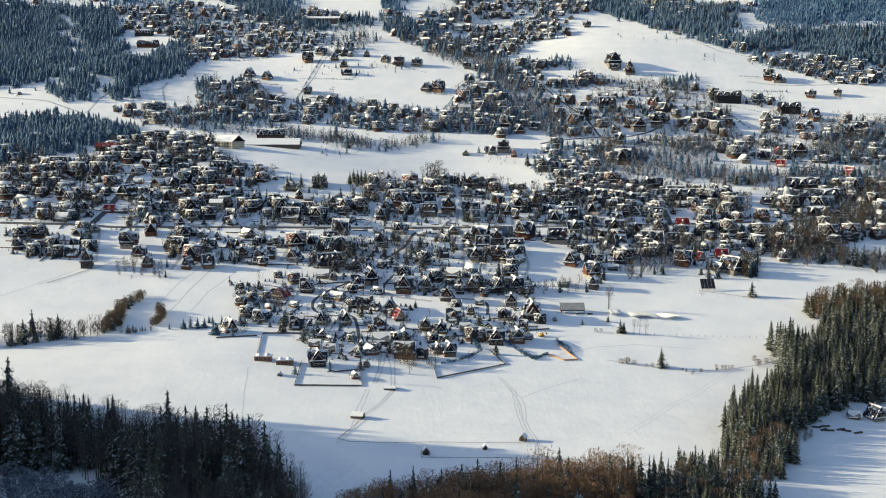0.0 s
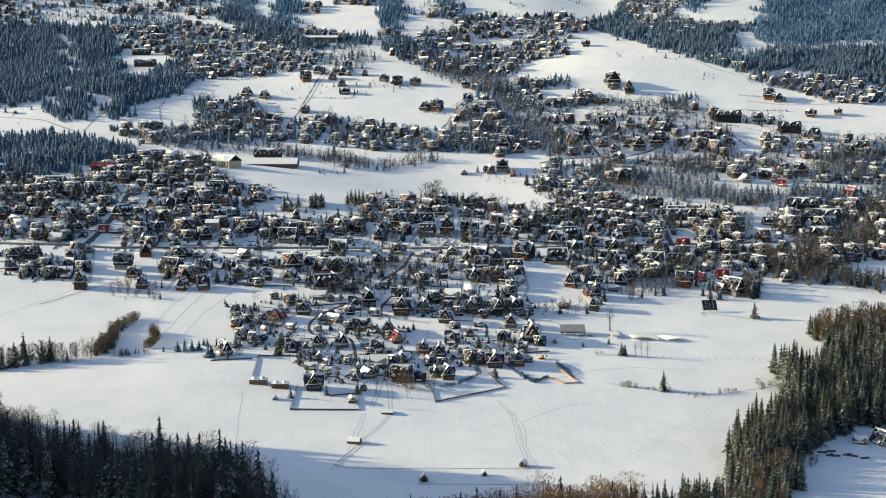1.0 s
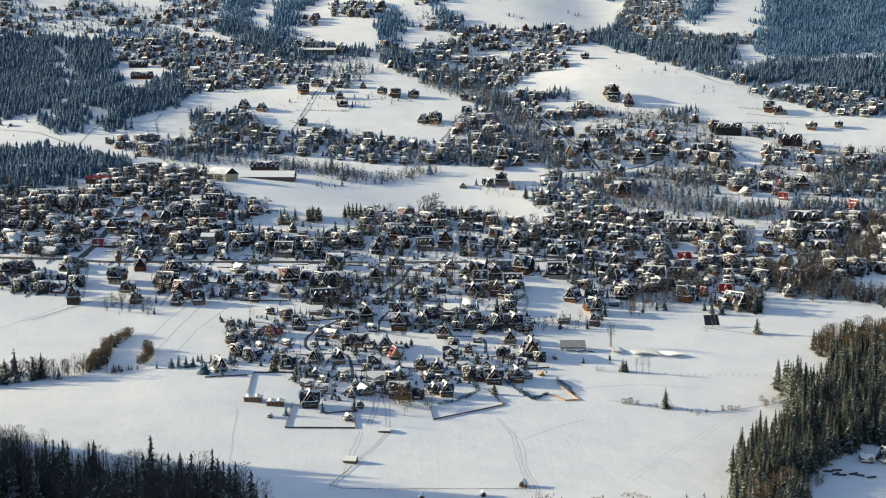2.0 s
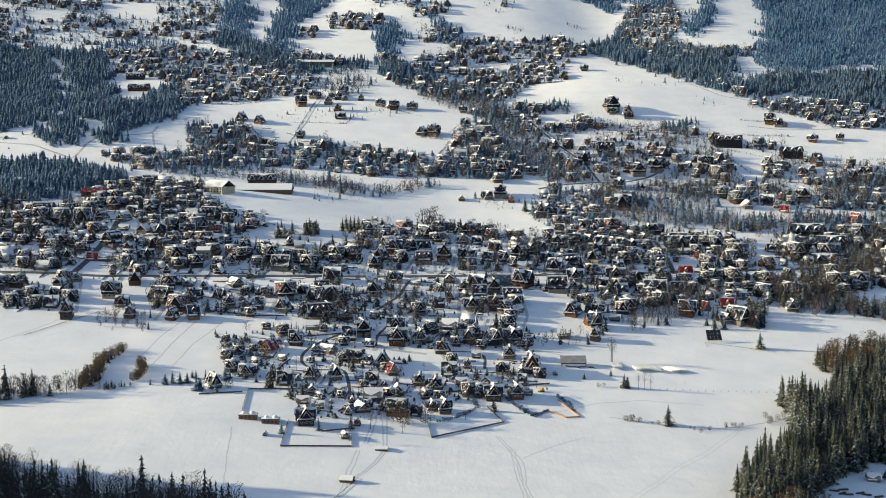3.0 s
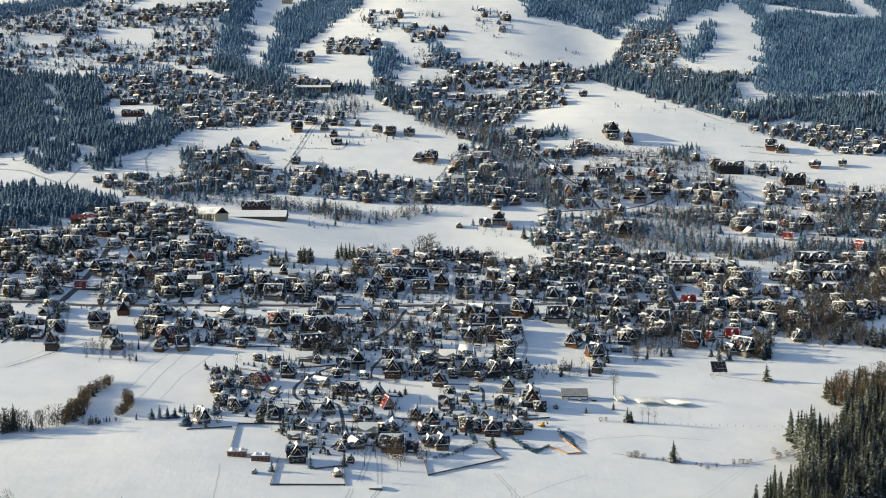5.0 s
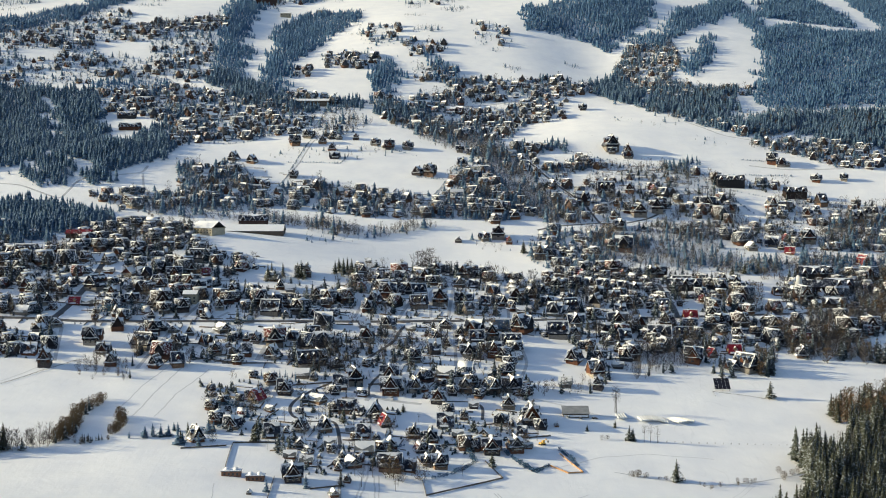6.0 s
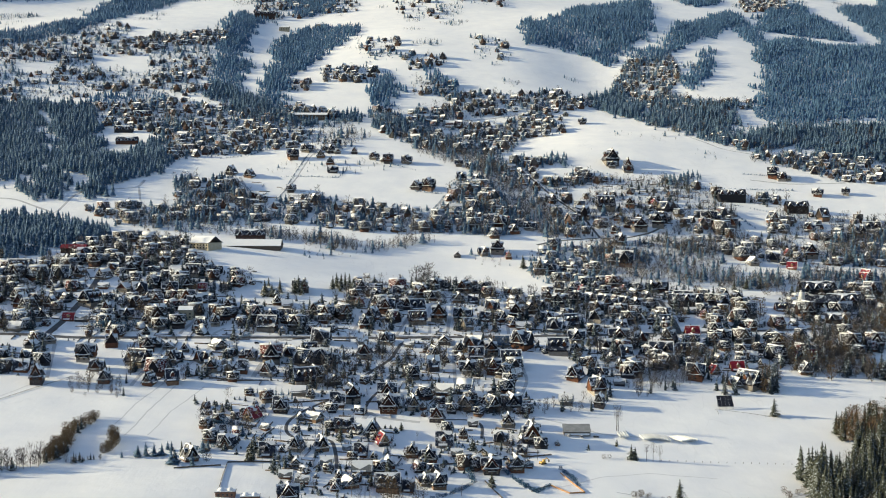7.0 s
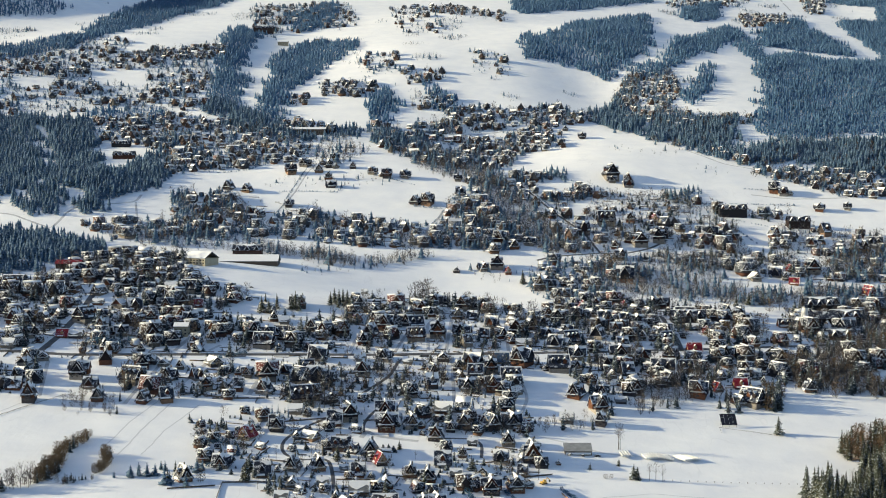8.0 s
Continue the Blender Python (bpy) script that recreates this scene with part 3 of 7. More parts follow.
def gabled_roof(roof, snow, w, eave, ridge, over, y0, y1, share, seed, thick=0.25, nv=7, rim=0.42):
    """Both slopes of a roof, and the snow on them: white rims along the verges, the ridge and the eaves, and a melted sheet."""
    g = random.Random(seed)
    for side in (-1, 1):
        slope_slab(roof, w, eave, ridge, over, y0, y1, side, thick)
        left = share * (0.7 if side < 0 else 1.1) * g.uniform(0.6, 1.3)
        if not nv:
            # far off, the snow is a thin sheet: front verge, ridge and eaves
            k, xo = (ridge - eave) / (w / 2), w / 2 + over
            for a, b, u0, u1 in ((y0, y0 + rim, 0.0, 1.0), (y0 + rim, y1, 0.0, min(1.0, max(0.07, left))), (y0 + rim, y1, 0.85, 1.0)):
                q = [snow.verts.new((side * xo * u, y, ridge - k * xo * u + thick + 0.25)) for y, u in ((a, u0), (b, u0), (b, u1), (a, u1))]
                snow.faces.new(q if side > 0 else q[::-1])
            continue
        for a, b in ((y0, y0 + rim), (y1 - rim, y1)):
            if g.random() < 0.8:
                snow_band(snow, w, eave, ridge, over, a, b, side, thick, 0.0, g.choice((1.0, 1.0, 0.7)))
        y0i, y1i = y0 + rim, y1 - rim
        if left > 0.9:
            snow_on_slope(snow, w, eave, ridge, over, y0i, y1i, side, thick, 1.0, seed, 1)
            continue
        if g.random() < 0.55:
            a = g.uniform(0.0, 0.4)
            snow_band(snow, w, eave, ridge, over, y0i + (y1i - y0i) * a, y1i - (y1i - y0i) * g.uniform(0, 0.4), side, thick, g.uniform(0.84, 0.93), 1.0, 0.18)
        if nv > 1 and left > 0.1:
            snow_on_slope(snow, w, eave, ridge, over, y0i, y1i, side, thick, left, seed + side, nv)
        else:
            snow_band(snow, w, eave, ridge, over, y0i, y1i, side, thick, 0.0, max(0.035, left), 0.14)


def pent_roof(roof, snow, x0, x1, y, z, deep, drop):
    """A narrow roof along the front wall with snow on it."""
    for bm, up, t, near, far in ((roof, 0.0, 0.2, x0, x1), (snow, 0.22, 0.2, x0 + (x1 - x0) * 0.04, x0 + (x1 - x0) * 0.9)):
        v = [bm.verts.new((x, y + a, z + b + up)) for x in (near, far) for a, b in ((0, 0), (-deep, -drop), (-deep, t - drop), (0, t))]
        for f in ((0, 1, 2, 3), (7, 6, 5, 4), (0, 4, 5, 1), (1, 5, 6, 2), (2, 6, 7, 3), (3, 7, 4, 0)):
            bm.faces.new([v[i] for i in f])


def house_shapes(w, l, base, storeys, pitch, snow, seed, dormers=0, cross=False, detail=2):
    """The large shapes of a highland house by role. Ridge along y, gable towards -y."""
    g = random.Random(seed)
    out = {k: bmesh.new() for k in ("foot", "wall", "roof", "roof_snow", "front_gable", "wing")}
    out["dormer"] = []
    floor1 = base + 1.8
    eave = base + 1.9 + (storeys - 1) * 2.1
    k = math.tan(radians(pitch))
    ridge = eave + k * w / 2
    over, nv = 1.0, 7 if detail > 1 else 4 if detail > 0 else 1 if detail == 0 else 0
    roof, white = out["roof"], out["roof_snow"]
    box(out["foot"], -w / 2, -l / 2, -2.5, w / 2, l / 2, floor1)
    prism(out["wall"], [(-w / 2 - 0.03, floor1), (w / 2 + 0.03, floor1), (w / 2 + 0.03, eave), (0, ridge - 0.05), (-w / 2 - 0.03, eave)], -l / 2 - 0.03, l / 2 + 0.03)
    gabled_roof(roof, white, w, eave, ridge, over, -l / 2 - 1.2, l / 2 + 1.2, snow, seed, 0.25, nv)
    # pent roof over the ground floor, and a smaller gable that stands out of the front
    y = -l / 2
    if detail > -1:
        pent_roof(roof, white, -w / 2 - 0.5, w / 2 + 0.5, y, eave + 0.35, 1.5, 0.75)
        w2 = w * g.uniform(0.46, 0.62)
        top = eave + 0.35 + k * w2 / 2
        prism(out["front_gable"], [(-w2 / 2, floor1), (w2 / 2, floor1), (w2 / 2, eave + 0.3), (0, top - 0.1), (-w2 / 2, eave + 0.3)], y - 1.0, y + 0.3)
        gabled_roof(roof, white, w2, eave + 0.3, top, 0.5, y - 1.8, y + 0.5, 0.3, seed + 3, 0.2, 1, 0.6)
    if cross:
        h2 = ridge - 0.8
        w2 = w * 0.62
        e2 = h2 - k * w2 / 2
        r2, s2 = bmesh.new(), bmesh.new()
        prism(out["wing"], [(-w2 / 2, floor1), (w2 / 2, floor1), (w2 / 2, e2), (0, h2 - 0.05), (-w2 / 2, e2)], -w / 2 - 1.6, w / 2 + 1.6)
        gabled_roof(r2, s2, w2, e2, h2, 0.6, -w / 2 - 2.4, w / 2 + 2.4, snow, seed + 9, 0.25, nv)
        turn = Matrix.Rotation(radians(90), 4, "Z")
        out["wing"].transform(turn)
        r2.transform(turn)
        out["wing_roof"] = r2
        add_to(white, s2, turn)
    for side in (-1, 1):
        for n in range(dormers):
            yd = (n - (dormers - 1) / 2) * l / max(dormers, 1) * 0.9
            dw, reach = 2.9, w * 0.42
            zt = eave + k * w / 2 * 0.74
            d, r2, s2 = bmesh.new(), bmesh.new(), bmesh.new()
            prism(d, [(-dw / 2, eave - 0.1), (dw / 2, eave - 0.1), (dw / 2, zt - 1.6), (0, zt - 0.1), (-dw / 2, zt - 1.6)], 0.2, reach)
            gabled_roof(r2, s2, dw, zt - 1.6, zt, 0.5, 0.2, reach + 0.7, 0.55, seed + n, 0.16, 1, 0.5)
            m = Matrix.Translation((0, yd, 0)) @ Matrix.Rotation(radians(-90 * side), 4, "Z")
            d.transform(m)
            r2.transform(m)
            out["dormer"].append((d, r2))
            add_to(white, s2, m)
    return out, floor1, eave, ridge


def add_to(bm, other, m):
    """Move one bmesh into another."""
    me = bpy.data.meshes.new("piece")
    other.transform(m)
    other.to_mesh(me)
    other.free()
    bm.from_mesh(me)
    bpy.data.meshes.remove(me)


def house(words, w, l, base, storeys, pitch, wall, roof, snow, seed, dormers=0, balcony=True, detail=2, cross=False, foot=None):
    """A highland house: pale ground floor, dark timber above, steep overhanging roofs, gable windows."""
    ob = empty("house", Matrix(), words, "house", "houses of the village")
    shapes, floor1, eave, ridge = house_shapes(w, l, base, storeys, pitch, snow, seed, dormers, cross, detail)
    for d, r in shapes.pop("dormer"):
        part("dormer_roof", r, roof, part("dormer", d, wall, ob))
    for role, bm in shapes.items():
        if not bm.faces:
            bm.free()
            continue
        part(role, bm, {"foot": foot or (M_STONE if seed % 3 == 0 else M_GROUNDFLOOR), "roof": roof, "wing_roof": roof, "roof_snow": M_ROOFSNOW}.get(role, wall), ob, "white snow left on the roof" if role == "roof_snow" else "")
    bm = bmesh.new()
    cx, cy = w * 0.14, l * 0.12
    box(bm, cx - 0.45, cy - 0.45, ridge - 2.2, cx + 0.45, cy + 0.45, ridge + 1.2)
    box(bm, cx - 0.55, cy - 0.55, ridge + 1.2, cx + 0.55, cy + 0.55, ridge + 1.38)
    part("chimney", bm, M_STONE, ob)
    # windows: frame and pane
    y0, y1 = -l / 2, -l / 2 - 1.0
    rows = []
    n = 3 if detail > 1 else 1
    for i in range(n):
        rows.append(((i - (n - 1) / 2) * w / n * 0.95, y0, base + 0.3, 1.25 if n > 1 else 2.6, 1.2))
    rows.append((0, y1, eave + 0.5 if storeys == 1 else floor1 + 0.7, 1.5, 1.4))
    if storeys > 1 and detail > 1:
        rows += [(-w * 0.36, y0 - 0.03, floor1 + 0.7, 1.1, 1.3), (w * 0.36, y0 - 0.03, floor1 + 0.7, 1.1, 1.3)]
    for x, y, z, ww, hh in rows:
        if detail < 2:
            bm = bmesh.new()
            box(bm, x - ww / 2, y - 0.08, z, x + ww / 2, y + 0.02, z + hh)
            part("window", bm, M_GLASS, ob)
            continue
        bm = bmesh.new()
        box(bm, x - ww / 2 - 0.14, y - 0.07, z - 0.14, x + ww / 2 + 0.14, y + 0.02, z + hh + 0.14)
        fr = part("window", bm, M_TRIM, ob)
        bm = bmesh.new()
        box(bm, x - ww / 2, y - 0.10, z, x - 0.04, y - 0.05, z + hh)
        box(bm, x + 0.04, y - 0.10, z, x + ww / 2, y - 0.05, z + hh)
        part("pane", bm, M_GLASS, fr)
    if balcony:
        z = floor1 + (0.1 if storeys > 1 else 0.0)
        bm = bmesh.new()
        box(bm, -w * 0.3, y1 - 1.2, z - 0.18, w * 0.3, y1 - 0.02, z)
        bal = part("balcony", bm, M_TRIM if seed % 2 else M_TIMBER, ob)
        bm = bmesh.new()
        box(bm, -w * 0.3, y1 - 1.22, z + 0.85, w * 0.3, y1 - 1.12, z + 0.97)
        for i in range(9):
            x = -w * 0.3 + 0.1 + (w * 0.6 - 0.2) * i / 8
            box(bm, x - 0.10, y1 - 1.20, z, x + 0.10, y1 - 1.14, z + 0.85)
        part("railing", bm, M_TRIM if seed % 2 else M_TIMBER, bal)
        bm = bmesh.new()
        box(bm, -w * 0.3 + 0.1, y1 - 1.05, z + 0.01, w * 0.3 - 0.1, y1 - 0.2, z + 0.16)
        part("balcony_snow", bm, M_ROOFSNOW, bal, "snow on the balcony floor")
    return ob


HOUSES = [
    house("dark timber house with a steep dark roof rimmed with snow", 10, 11, 0.5, 1, 56, M_TIMBER, M_ROOF, 0.22, 1, 1),
    house("brown timber guest house with crossing steep roofs", 12, 13, 0.6, 2, 53, M_TIMBER, M_ROOF, 0.28, 2, 0, cross=True),
    house("timber house with a pale ground floor and dormers", 10.5, 13, 0.5, 1, 54, M_TIMBER, M_ROOF, 0.18, 3, 2),
    house("low timber cottage under a snow-covered roof", 8, 10, 0.3, 1, 44, M_TIMBER, M_ROOFGREY, 0.9, 4, 0, balcony=False),
    house("tall guest house with dark roof and a row of dormers", 12, 16, 0.6, 2, 51, M_PLASTER, M_ROOF, 0.22, 5, 3),
    house("timber house with a crossing gable and patchy snow", 10, 14, 0.5, 1, 57, M_TIMBER, M_ROOF, 0.35, 6, 0, cross=True),
]
HOUSES_LIKE = [
    house("long timber house with a steep dark roof and dormers", 9.5, 15, 0.4, 1, 56, M_TIMBER, M_ROOF, 0.12, 31, 2, balcony=False, detail=1),
    house("tall narrow house with a steep dark roof", 9, 10, 0.5, 2, 58, M_PLASTER, M_ROOF, 0.3, 32, 1, balcony=False, detail=1),
    house("broad guest house with a long dark roof and dormers", 13, 17, 0.5, 2, 50, M_TIMBER, M_ROOF, 0.1, 33, 3, balcony=False, detail=1),
    house("low house with a snow-covered roof and a porch", 8, 12, 0.3, 1, 44, M_TIMBER, M_ROOFGREY, 0.6, 34, 0, balcony=False, detail=1),
    house("dark timber house with steep brown shingle roofs", 10, 12, 0.4, 1, 58, M_TIMBER, M_ROOFBROWN, 0.2, 35, 0, balcony=False, detail=1, cross=True),
]
HOUSES_PLAIN = [
    house("small dark timber house with snow-rimmed crossing roofs", 9.5, 11, 0.4, 1, 55, M_TIMBER, M_ROOF, 0.25, 21, 0, balcony=False, detail=1, cross=True),
    house("house with a steep dark roof and one dormer a side", 10.5, 12, 0.4, 1, 54, M_PLASTER, M_ROOF, 0.15, 22, 1, balcony=False, detail=1),
    house("three-storey guest house with dark crossing roofs", 12, 14, 0.5, 2, 53, M_TIMBER, M_ROOF, 0.22, 23, 0, balcony=False, detail=1, cross=True),
    house("house with a snow-covered roof of low pitch", 9, 10, 0.4, 1, 40, M_PLASTER, M_ROOFGREY, 0.9, 24, 0, balcony=False, detail=1),
    house("timber cottage with a half-snowy crossing roof", 9, 12, 0.3, 1, 56, M_TIMBER, M_ROOF, 0.42, 25, 0, balcony=False, detail=1, cross=True),
]
RED_HOUSE = house("timber house with a bright red sheet roof", 10, 12, 0.4, 1, 54, M_PALEWOOD, M_ROOFRED, 0.08, 41, 1)
BLUE_HOUSE = house("timber house with a blue-grey sheet roof", 10, 13, 0.4, 1, 54, M_TIMBER, M_ROOFBLUE, 0.12, 42, 0)
SNOWY_HOUSE = house("timber house with an unbroken snow-white roof", 11, 14, 0.4, 1, 42, M_TIMBER, M_ROOFGREY, 1.3, 43, 0)
SPARE = HOUSES + HOUSES_LIKE + HOUSES_PLAIN + [RED_HOUSE, BLUE_HOUSE, SNOWY_HOUSE]
ROADWAY = []   # points along every road
BUILT = []   # x, y of every house, to keep trees and other houses clear


house_rng = random.Random(17)


def put_house(kind, x, y, turn, size=1.0):
    g = house_rng
    size *= 0.78
    m = pose(x, y, gz(x, y) + 0.1, 0, 0, turn) @ Matrix.Diagonal((size * g.uniform(0.9, 1.12), size * g.uniform(0.85, 1.08), size * g.uniform(0.98, 1.22), 1))
    BUILT.append((x, y))
    return copy_thing(kind, m)


def street(houses):
    """Houses one by one: kind, x, y, turn, size. Kinds: 0-5 detailed, 10-14 plain with two builds each, r red, b blue, s snowy."""
    g = house_rng
    for kind, x, y, turn, size in houses:
        like = {"r": RED_HOUSE, "b": BLUE_HOUSE, "s": SNOWY_HOUSE}.get(kind)
        if like is None:
            like = HOUSES[kind] if kind < 10 else (HOUSES_PLAIN if g.random() < 0.55 else HOUSES_LIKE)[kind - 10]
            if kind >= 10:
                turn += g.choice((0, 0, 0, 0, 90, -90)) + g.uniform(-24, 24)
                size *= 1.08 if y < 1450 else 1.3
        put_house(like, x, y, turn, size)


def far_house(seed, w, l, storeys, pitch, snow, wing, detail):
    """A house of the far slopes in one small shape: walls, roof and snow by material slot."""
    shapes, floor1, eave, ridge = house_shapes(w, l, 0.3, storeys, pitch, snow, seed, 0, wing, detail)
    v, f, mi = [], [], []
    shapes.pop("dormer")
    for role, bm in shapes.items():
        bmesh.ops.recalc_face_normals(bm, faces=bm.faces)
        bmesh.ops.triangulate(bm, faces=bm.faces)
        bm.verts.index_update()
        n = len(v)
        v += [tuple(p.co) for p in bm.verts]
        f += [tuple(n + p.index for p in t.verts) for t in bm.faces]
        mi += [{"roof": 1, "wing_roof": 1, "roof_snow": 2, "foot": 3}.get(role, 0)] * len(bm.faces)
        bm.free()
    return np.array(v, float), np.array(f, int), np.array(mi, int)


HOUSE_SIZES = ((9.5, 11, 1, 56, 0.2, True), (11, 13, 2, 53, 0.15, True), (10, 12, 1, 54, 0.4, False), (12, 16, 2, 52, 0.2, True), (8, 9, 1, 56, 0.7, False), (9, 12, 1, 55, 0.3, True))
FAR_HOUSES = [far_house(200 + k, *size, 0) for k, size in enumerate(HOUSE_SIZES)]
FARTHEST_HOUSES = [far_house(220 + k, *size, -1) for k, size in enumerate(HOUSE_SIZES)]
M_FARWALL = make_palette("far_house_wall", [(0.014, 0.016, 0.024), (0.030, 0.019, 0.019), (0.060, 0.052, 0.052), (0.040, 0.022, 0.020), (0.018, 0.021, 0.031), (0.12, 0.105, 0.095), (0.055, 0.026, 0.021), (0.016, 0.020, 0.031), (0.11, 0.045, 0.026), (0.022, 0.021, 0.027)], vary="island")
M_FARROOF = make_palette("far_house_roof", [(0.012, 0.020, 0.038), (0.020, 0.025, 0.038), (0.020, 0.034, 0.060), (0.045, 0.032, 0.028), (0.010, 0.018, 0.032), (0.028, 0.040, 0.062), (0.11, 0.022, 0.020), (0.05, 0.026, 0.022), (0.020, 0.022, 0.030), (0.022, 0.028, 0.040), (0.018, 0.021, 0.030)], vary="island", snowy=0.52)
# paler, bluer copies of the wall and roof paints: haze put into the colour
M_HAZEWALL = make_palette("hazed_far_wall", [(0.070, 0.080, 0.100), (0.085, 0.080, 0.085), (0.15, 0.14, 0.13), (0.095, 0.085, 0.088), (0.072, 0.082, 0.100), (0.20, 0.19, 0.18), (0.12, 0.08, 0.07), (0.07, 0.08, 0.098), (0.14, 0.09, 0.07)], vary="island")
M_HAZEROOF = make_palette("hazed_far_roof", [(0.085, 0.108, 0.146), (0.100, 0.112, 0.136), (0.085, 0.110, 0.150), (0.11, 0.10, 0.105), (0.078, 0.096, 0.126), (0.15, 0.085, 0.08), (0.10, 0.118, 0.150)], vary="island", snowy=0.53)
M_FARFOOT = make_palette("far_ground_floor", [(0.06, 0.052, 0.055), (0.15, 0.085, 0.058), (0.20, 0.175, 0.155), (0.10, 0.05, 0.038), (0.045, 0.046, 0.056), (0.13, 0.06, 0.04)], vary="island")
far_places = []
OPEN = []   # fields and yards that stay free


def open_field(poly):
    OPEN.append(poly)


def in_open(x, y):
    hit = np.zeros(len(x), bool)
    for poly in OPEN:
        hit |= inside(poly, x, y)
    return hit



def clear_of(x, y, r, road=0.0):
    """Which points keep r from every house and road from every road."""
    ok = ~in_open(np.asarray(x), np.asarray(y))
    for pts, d in ((BUILT, r), (ROADWAY, road)):
        if not pts or d <= 0 or not len(x):
            continue
        b = np.array(pts)
        near = (b[:, 1] > y.min() - 30) & (b[:, 1] < y.max() + 30)
        b = b[near]
        if len(b):
            ok &= np.array([((b[:, 0] - px) ** 2 + (b[:, 1] - py) ** 2).min() > d * d for px, py in zip(x, y)], bool)
    return ok


def quarter(poly, gap, seed, turn=0.0, size=(0.6, 0.95), far=True, yards=1.0, tall=(6, 14), mix=None, sparse=0.0):
    """A built-up quarter: houses about gap apart, and garden trees between them."""
    x, y = spots(poly, gap, seed)
    g = np.random.default_rng(seed + 5)
    tight = np.array([noise.noise((px * 0.016, py * 0.016, seed * 1.7)) for px, py in zip(x, y)]) if len(x) else np.zeros(0)
    keep = (g.random(len(x)) > np.clip(sparse - tight * 1.1, 0.0, 0.95)) & clear_of(x, y, gap * 0.55, 8.0 if gap > 19 else 5.0)
    for px, py in zip(x[keep], y[keep]):
        t = turn + g.choice((0, 0, 0, 28, -28, 90)) + g.normal(0, 14)
        s = g.uniform(*size) * g.choice((0.55, 0.9, 1.0, 1.0, 1.2)) * (1.12 if py > 1500 else 1.08)
        if far:
            far_places.append((float(px), float(py), math.radians(t), s, int(g.integers(0, len(FAR_HOUSES)))))
            BUILT.append((float(px), float(py)))
        else:
            k = g.random()
            kind = (HOUSES_PLAIN + HOUSES_LIKE)[int(g.integers(0, 10))] if k < 0.78 else HOUSES[int(g.integers(0, 6))] if k < 0.93 else RED_HOUSE if k < 0.955 else BLUE_HOUSE if k < 0.97 else SNOWY_HOUSE
            put_house(kind, float(px), float(py), t, s)
    if yards > 0:
        tx, ty = spots(poly, gap * 0.5 / yards, seed + 1)
        ok = clear_of(tx, ty, 5.5, 6.0)
        # gardens grow in clumps
        ok &= np.array([noise.noise((px * 0.03, py * 0.03, seed)) + 0.6 * g.random() > 0.18 for px, py in zip(tx, ty)], bool) if len(tx) else ok
        sx, sy = spots(poly, gap * 0.42, seed + 2)
        low = clear_of(sx, sy, 4.6, 4.6)
        low &= np.array([noise.noise((px * 0.035, py * 0.035, seed + 4)) + 0.7 * g.random() > 0.3 for px, py in zip(sx, sy)], bool) if len(sx) else low
        if len(sy) and sy.mean() < 1400:
            strew("garden_spruces", SPRUCE_FAR, sx[low], sy[low], 1.4, 4.2, (1.3, 2.4), seed + 3)
        elif len(sy):
            # farther shrubs take the needle colour with haze painted in
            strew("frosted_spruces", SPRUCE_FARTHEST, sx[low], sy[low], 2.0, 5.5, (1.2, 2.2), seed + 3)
        tx, ty = tx[ok], ty[ok]
        high = len(ty) and ty.mean() > 1350
        # farther gardens swap dark spruces for the haze-blue ones
        mix = mix or {"frosted": 0.52, "bare": 0.42, "larch": 0.06} if high else mix or {"spruce": 0.56, "bare": 0.37, "larch": 0.07}
        kinds, shares = list(mix), np.cumsum(list(mix.values()))
        pick = np.searchsorted(shares, g.random(len(tx)) * shares[-1])
        for k, kind in enumerate(kinds):
            s = pick == k
            a, b = tx[s], ty[s]
            if kind == "spruce":
                strew("garden_spruces", SPRUCE_YARD, a, b, tall[0], tall[1], (1.15, 1.7), seed)
            elif kind == "frosted":
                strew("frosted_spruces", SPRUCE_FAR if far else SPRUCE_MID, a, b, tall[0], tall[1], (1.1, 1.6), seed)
            else:
                # far gardens get the twig colour with haze in it
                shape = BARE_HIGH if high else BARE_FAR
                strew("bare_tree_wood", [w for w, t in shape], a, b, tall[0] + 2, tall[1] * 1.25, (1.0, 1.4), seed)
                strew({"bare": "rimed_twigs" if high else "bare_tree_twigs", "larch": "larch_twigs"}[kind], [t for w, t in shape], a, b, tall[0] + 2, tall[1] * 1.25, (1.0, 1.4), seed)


plot_lines = []


def plots(poly, gap, seed):
    """Low garden fences and clipped hedges between the plots."""
    x, y = spots(poly, gap, seed)
    g = np.random.default_rng(seed)
    ok = clear_of(x, y, 5.0, 3.5)
    for px, py in zip(x[ok], y[ok]):
        plot_lines.append((float(px), float(py), float(g.choice((0.0, 1.571, 0.08, 1.45)) + g.normal(0, 0.12)), float(g.uniform(6, 16)), float(g.uniform(0.5, 1.1)), float(g.choice((0.08, 0.08, 0.3)))))


